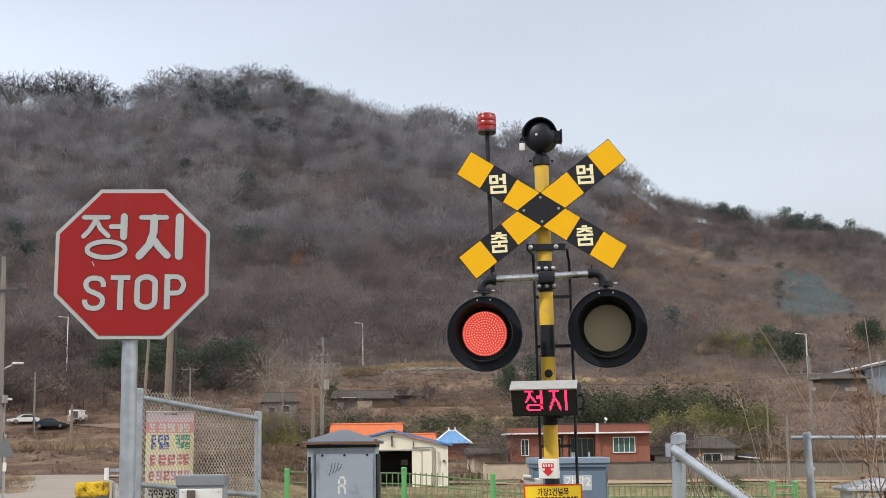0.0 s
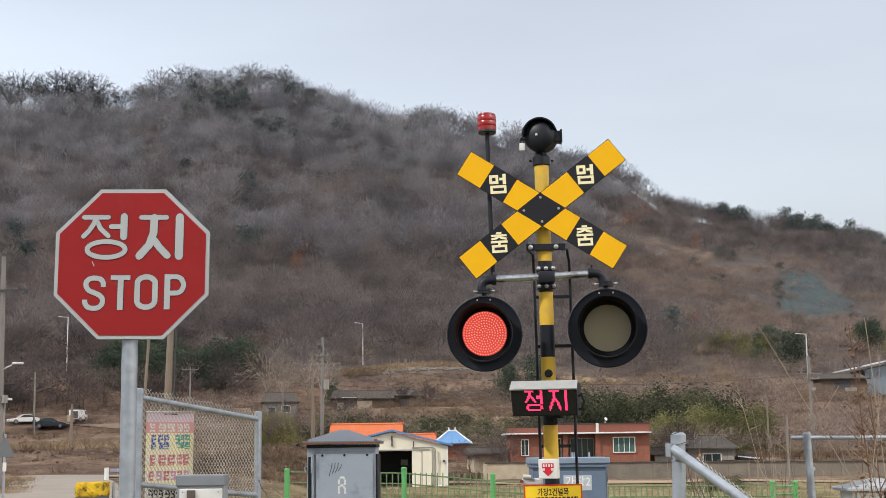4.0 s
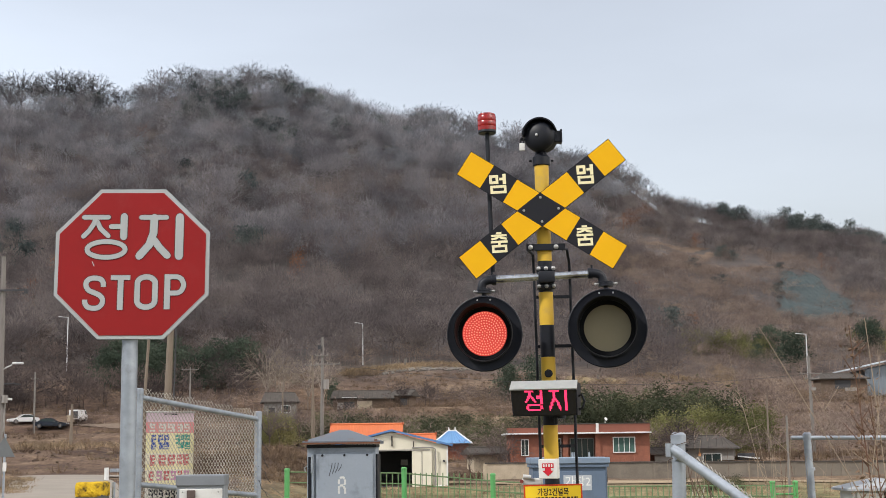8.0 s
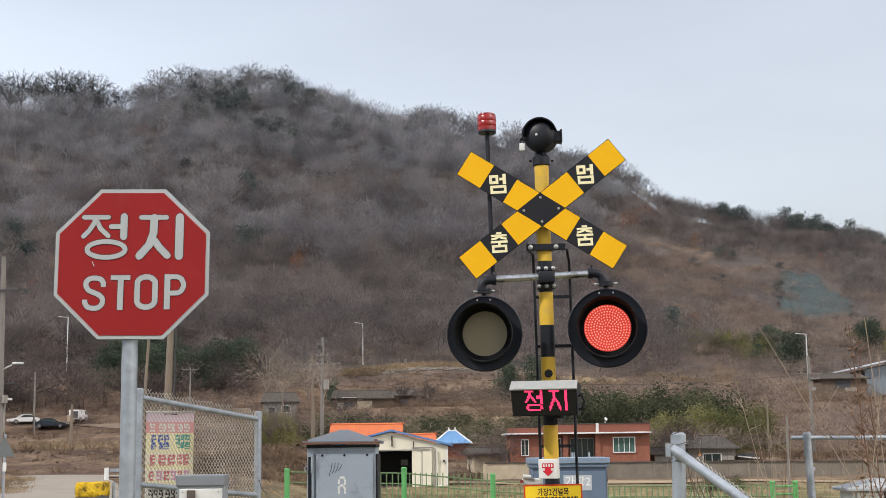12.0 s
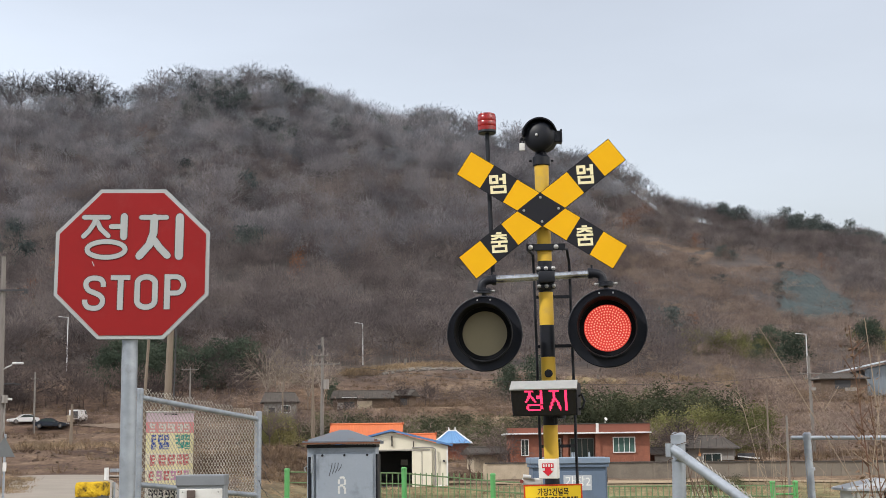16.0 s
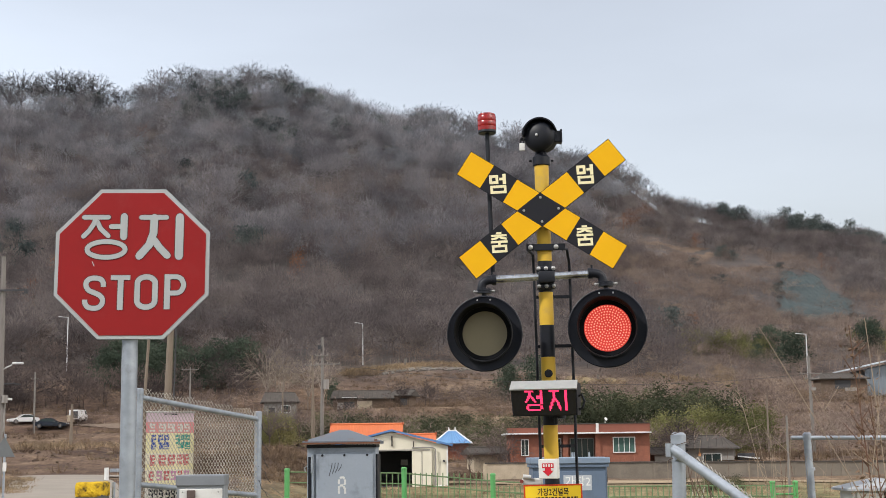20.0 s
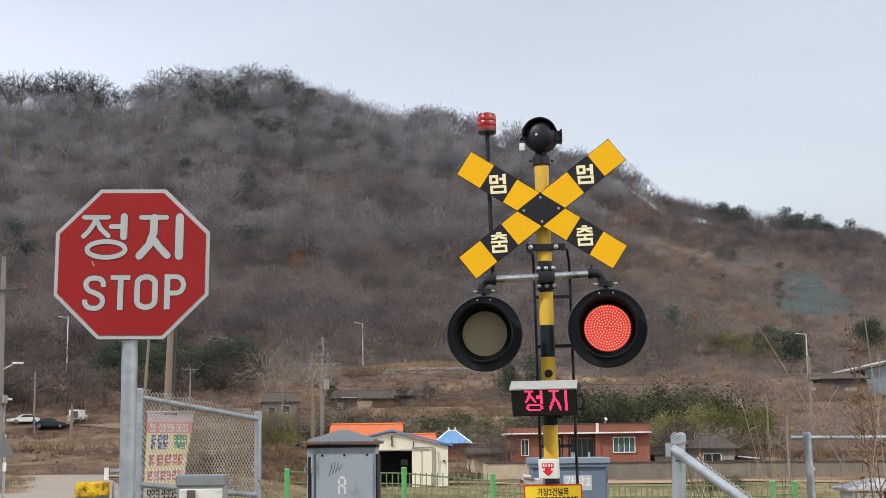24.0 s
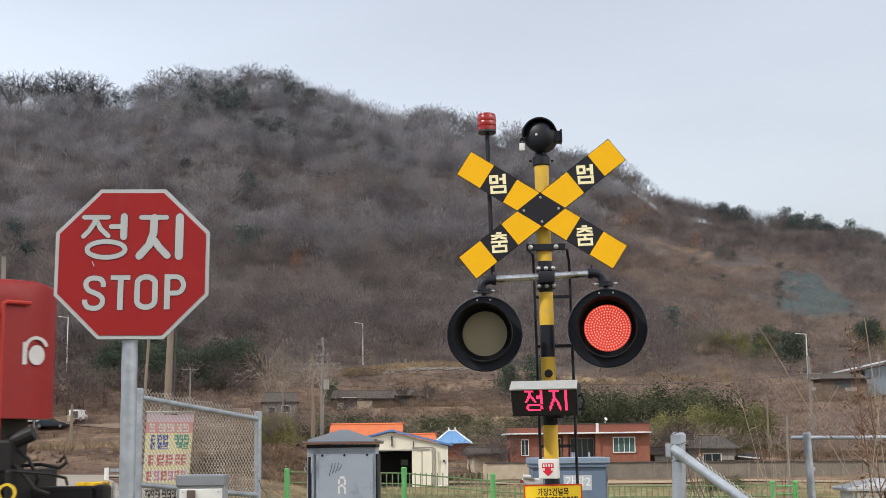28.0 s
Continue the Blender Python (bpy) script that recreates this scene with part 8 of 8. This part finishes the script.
# ---- shrubs, scrub and trees round the village ----
def planting():
    rng = np.random.default_rng(21)
    scrubby = [puff_tree(rng, twigs=170, lobes=6, wide=0.5, thick=0.0062) for _ in range(7)]
    garden = [bare_tree(rng, fine=260, twig=0.0042) for _ in range(6)]
    bushy = [clump_tree(rng, clumps=13, leaves=84, spread=0.34, low=0.1, leaf=0.022, flat=0.9) for _ in range(6)]
    pines = [clump_tree(rng, clumps=14, leaves=90, spread=0.26, low=0.22, leaf=0.024, flat=0.45) for _ in range(5)]

    def spots(n, x0, x1, y0, y1):
        x, y = rng.uniform(x0, x1, n), rng.uniform(y0, y1, n)
        return np.stack([x, y, height(x, y)], 1).tolist()
    a = spots(78, 11, 31, 136, 158)
    a += spots(120, -15, 14, 132, 148)
    plant("evergreen_thicket", bushy, a, np.concatenate([rng.uniform(2.8, 6.2, 78), rng.uniform(1.8, 3.5, 120)]), rng, SHRUB, "dense dark evergreen shrubs behind the houses", "shrubs", widen=(1.0, 1.5))
    a = spots(16, -17.0, -13.6, 115, 119) + spots(26, 48, 57.5, 255, 263) + spots(10, 58, 66, 250, 258) + spots(16, 79, 94, 254, 268) + spots(14, 27, 33, 133, 140) + spots(22, 21, 29, 131, 138)
    plant("bamboo_thicket", bushy, a, np.concatenate([rng.uniform(2.0, 2.9, 16), rng.uniform(3.0, 4.6, len(a) - 16)]), rng, BAMBOO, "yellow-green bamboo clumps at the slope", "shrubs", widen=(0.9, 1.4))
    a = spots(44, -60, -34, 220, 236)
    plant("pine_grove", pines, a, rng.uniform(5.0, 7.5, len(a)), rng, PINE, "dark green pines at the foot of the hill", "trees", widen=(1.0, 1.4))
    a = spots(6, 8, 15, 196, 204) + spots(9, 59, 67, 240, 262) + spots(8, 82, 95, 255, 266)
    plant("slope_conifers", pines, a, rng.uniform(4.5, 7.5, len(a)), rng, PINE, "small dark conifers on the slope", "trees")
    plant("dark_conifer", pines, spots(2, -17.6, -17.0, 200, 202), (5.0, 4.2), rng, PINE, "narrow dark conifer beside the poles", "tree", widen=(0.6, 0.7))
    a = spots(4, -14, -9, 142, 170) + spots(7, 8, 13, 112, 118) + spots(9, -14, -1, 180, 187) + spots(5, -33, -27, 168, 180)
    plant("bare_garden_trees", garden, a, rng.uniform(3.0, 5.5, len(a)), rng, SHADED_TWIGS, "bare dark-branched trees behind the houses", "trees")
    open_crowns = [fan_tree(rng, limbs=9, ends=80, twigs=7, wide=0.42, stem=0.011) for _ in range(4)]
    a = [(x, y, float(height(x, y))) for x, y in ((-25.4, 186), (-22.6, 184), (-19.6, 187), (-24.2, 192), (-17.2, 186))]
    plant("pale_bare_trees", open_crowns, a, rng.uniform(7.5, 10.5, len(a)), rng, patchy("pale_bare_bark", [(0.17, 0.14, 0.115), (0.24, 0.2, 0.165), (0.31, 0.26, 0.22)], 0.1, fine=0.6, bump=0), "bare trees with pale open crowns above the houses", "trees")
    a = spots(4, 1.8, 7.5, 106, 112) + spots(5, -17, -13, 112, 120) + spots(4, 18, 22, 112, 117)
    plant("bare_yard_trees", open_crowns, a, rng.uniform(2.6, 4.6, len(a)), rng, SHADED_TWIGS, "small dark bare trees between the houses", "trees")
    a = spots(240, -34, 125, 150, 240) + spots(300, 18, 110, 116, 235) + spots(200, 18, 70, 118, 200) + spots(40, -80, -30, 190, 206) + spots(420, 20, 75, 120, 200) + spots(260, 30, 112, 200, 240) + spots(260, 40, 104, 234, 258) + spots(70, -20, 24, 238, 252) + spots(30, -32, -8, 134, 165) + spots(110, -15, 15, 130, 152) + spots(230, 20, 112, 236, 300) + spots(160, -75, 22, 236, 290)
    a = [p for p in a if not (50 < p[0] < 76 and 176 < p[1] < 204)]
    plant("brown_scrub", scrubby, a, rng.uniform(1.6, 4.2, len(a)), rng, RED_SCRUB, "leafless brown scrub on the terraces", "scrub", widen=(1.2, 2.0))
    a = [p for p in spots(1500, 46, 124, 312, 442) if not (86 < p[0] < 119 and 342 < p[1] < 404 and p[0] > 87 + (p[1] - 342) * 0.3 and rng.random() < 0.75) and min(abs(p[1] + 3 - np.interp(p[0], [h[0][0], h[1][0], h[2][0]], [h[0][1], h[1][1], h[2][1]])) + (50 if not h[0][0] < p[0] < h[2][0] else 0) - h[3] for h in BENCHES) > -0.6 * rng.random() * 6]
    plant("terrace_scrub", scrubby, a, rng.uniform(1.8, 4.4, len(a)), rng, RED_SCRUB, "low leafless scrub on the old terraces", "scrub", widen=(1.2, 2.0))
    a = spots(4, 4, 9, 105, 112) + spots(4, 0, 6, 112, 118)
    plant("bare_garden_shrubs", scrubby, a, rng.uniform(1.6, 3.2, len(a)), rng, BARE_BROWN, "bare brown garden shrubs beside the houses", "shrubs")
    a = spots(16, 12.5, 17.0, 72, 76)
    plant("low_hedge", bushy, a, rng.uniform(0.5, 0.9, len(a)), rng, SHRUB, "low dark evergreen hedge in the field", "shrubs", widen=(1.3, 1.9))
    # tufts of dry grass
    tuft = []
    for _ in range(5):
        v, f = [], []
        for k in range(26):
            c = rng.normal(size=2) * 0.3
            d = rng.normal(size=2) * 0.35
            w = rng.normal(size=2)
            w = w / np.linalg.norm(w) * 0.03
            v.extend([(c[0] - w[0], c[1] - w[1], -0.05), (c[0] + w[0], c[1] + w[1], -0.05), (c[0] + d[0], c[1] + d[1], 0.5 + 0.5 * rng.random())])
            f.append((3 * k, 3 * k + 1, 3 * k + 2))
        tuft.append((np.array(v), np.array(f)))
    straw = patchy("straw_tufts", [(0.155, 0.115, 0.075), (0.28, 0.205, 0.13), (0.39, 0.29, 0.185)], 0.08, fine=1.0, bump=0)
    brown = patchy("brown_tufts", [(0.08, 0.055, 0.04), (0.13, 0.09, 0.06), (0.20, 0.14, 0.085)], 0.08, fine=1.0, bump=0)
    tan = patchy("tan_tufts", [(0.10, 0.07, 0.05), (0.175, 0.122, 0.085), (0.26, 0.185, 0.125)], 0.08, fine=1.0, bump=0)
    a = [p for p in spots(2200, -90, 95, 104, 232) if abs(p[0]) < 0.38 * p[1] + 3 and p[0] > -30] + spots(700, -26, 30, 185, 232)
    plant("dry_grass", tuft, a, rng.uniform(0.3, 0.8, len(a)), rng, tan, "dry straw-coloured grass tufts on the terraces", "grass", widen=(1.0, 2.0))
    a = [p for p in spots(5200, -85, 90, 86, 232) if abs(p[0]) < 0.38 * p[1] + 3 and (p[1] > 104 or p[0] < -12) and not (p[0] < -13 and rng.random() < 0.55)]
    plant("brown_grass", tuft, a, rng.uniform(0.3, 0.9, len(a)), rng, brown, "dead brown weeds on the banks", "grass", widen=(1.0, 2.0))
    a = [p for p in spots(2600, -30, 40, 28, 96) if abs(p[0]) < 0.38 * p[1] + 3 and not (-0.5 < p[0] - (-13.4 - (p[1] - 45) * 0.277) + 3.2 < 6.0)]
    plant("field_stubble", tuft, a, rng.uniform(0.12, 0.3, len(a)), rng, straw, "short dry stubble in the fields", "grass", widen=(0.8, 1.6))
    a = [p for p in spots(750, -17, -7.5, 84, 112)]
    plant("bank_weeds", tuft, a, rng.uniform(0.2, 0.55, len(a)), rng, brown, "dry brown weeds beside the wire fence", "grass", widen=(1.2, 2.2))
    a = [p for p in spots(2400, -33, -17, 52, 84) if p[0] < -19.6 - (p[1] - 62) * 0.3 - (1.6 if p[1] > 78 else 0)]
    plant("verge_grass", tuft, a, rng.uniform(0.14, 0.3, len(a)), rng, straw, "short straw-coloured verge grass beside the road", "grass", widen=(1.4, 2.4))
    a = []
    for x0, y0, x1, y1, n, deep in ((-18, 234, 5, 240, 420, 1.3), (-5, 212, 14, 214, 300, 1.6), (47, 220, 52, 242, 260, 2.5), (23, 226.5, 30, 223, 160, 1.2), (36, 232, 50, 226, 200, 1.5), (-40, 118, -27, 115, 50, 0.8)):
        k = rng.random(n)
        x, y = x0 + (x1 - x0) * k + rng.normal(size=n) * 0.5, y0 + (y1 - y0) * k + rng.normal(size=n) * deep
        a += np.stack([x, y, height(x, y)], 1).tolist()
    plant("brow_grass", tuft, a, rng.uniform(0.5, 1.0, len(a)), rng, straw, "bright dry straw along the brows of the terraces", "grass", widen=(1.2, 2.2))
    a = spots(130, -16, 14, 196, 210)
    plant("bank_scrub", scrubby, a, rng.uniform(1.4, 3.2, len(a)), rng, SHADED_TWIGS, "dark tangled scrub on the bank below the terrace", "scrub", widen=(1.4, 2.2))
    a = spots(110, -13, 17, 158, 182) + spots(40, -26, -12, 150, 172) + spots(26, 52, 66, 188, 196)
    plant("dry_bushes", scrubby, a, rng.uniform(1.2, 2.6, len(a)), rng, tan, "dry tan bushes along the terrace below the huts", "shrubs", widen=(1.3, 2.1))
    # clods and stones of torn earth
    clod = []
    for _ in range(5):
        bm = bmesh.new()
        bmesh.ops.create_icosphere(bm, subdivisions=1, radius=0.5)
        clod.append((np.array([tuple(q.co * (0.6 + 0.8 * rng.random())) for q in bm.verts]), np.array([[q.index for q in g.verts] for g in bm.faces])))
        bm.free()
    a = [p for p in spots(2200, -70, -13, 87, 192) if abs(p[0]) < 0.38 * p[1] + 3]
    plant("earth_clods", clod, a, rng.uniform(0.08, 0.34, len(a)), rng, patchy("torn_earth", [(0.06, 0.043, 0.035), (0.10, 0.073, 0.055), (0.16, 0.12, 0.085)], 0.5, fine=2.0), "clods of dark torn earth on the bank", "soil", widen=(1.0, 2.0))


planting()


# ---- what moves ----
def motions():
    """The lamps flash in turn, the banner swings in the wind, the locomotive comes."""
    toggles = [0.192 + 0.651 * k for k in range(43)]
    for panel, lit in ((LAMPS[0], True), (LAMPS[1], False)):
        on, off = pose(0, -0.001, 0), pose(0, 0.03, 0)
        rows = [(0.0, on if lit else off)]
        for s in toggles:
            if s < 27.9:
                k = math.ceil(s * 30)
                rows.append(((k - 1) / 30, on if lit else off))
                lit = not lit
                rows.append((k / 30, on if lit else off))
        rows.append((28.0, on if lit else off))
        walk(panel, rows)
    # turn of each strip of the banner, and how far it is drawn aside, over time
    wind = [(0.0, 0.0, 0.0), (5.0, 0.05, 0.0), (10.0, 0.0, 0.0), (14.0, 0.06, 0.0), (21.6, 0.0, 0.0), (22.6, 0.5, 0.1), (23.5, 0.9, 0.25), (24.2, 0.85, 0.3), (25.0, 1.0, 0.2), (26.0, 0.85, 0.3), (27.0, 0.9, 0.6), (27.5, 0.6, 0.8), (28.0, 0.22, 0.9)]
    for i, (strip, z) in enumerate(BANNER):
        h = i / (len(BANNER) - 1)
        rows = []
        for s, push, draw in wind:
            turn = push * (4.0 + 11.0 * min(1.0, h * 1.8))
            rows.append((s, pose(-0.028 * draw * h + 0.012 * push * (1 - h), 0, z, 0, 0, turn)))
        walk(strip, rows)
    rows = [(s, pose(-6.24 + 22.0 * (s - 28.0), 20.7, 0.18)) for s in (0.0, 10.0, 20.0, 25.0, 27.0, 27.5, 28.0)]
    walk(LOCO[0], rows)


motions()
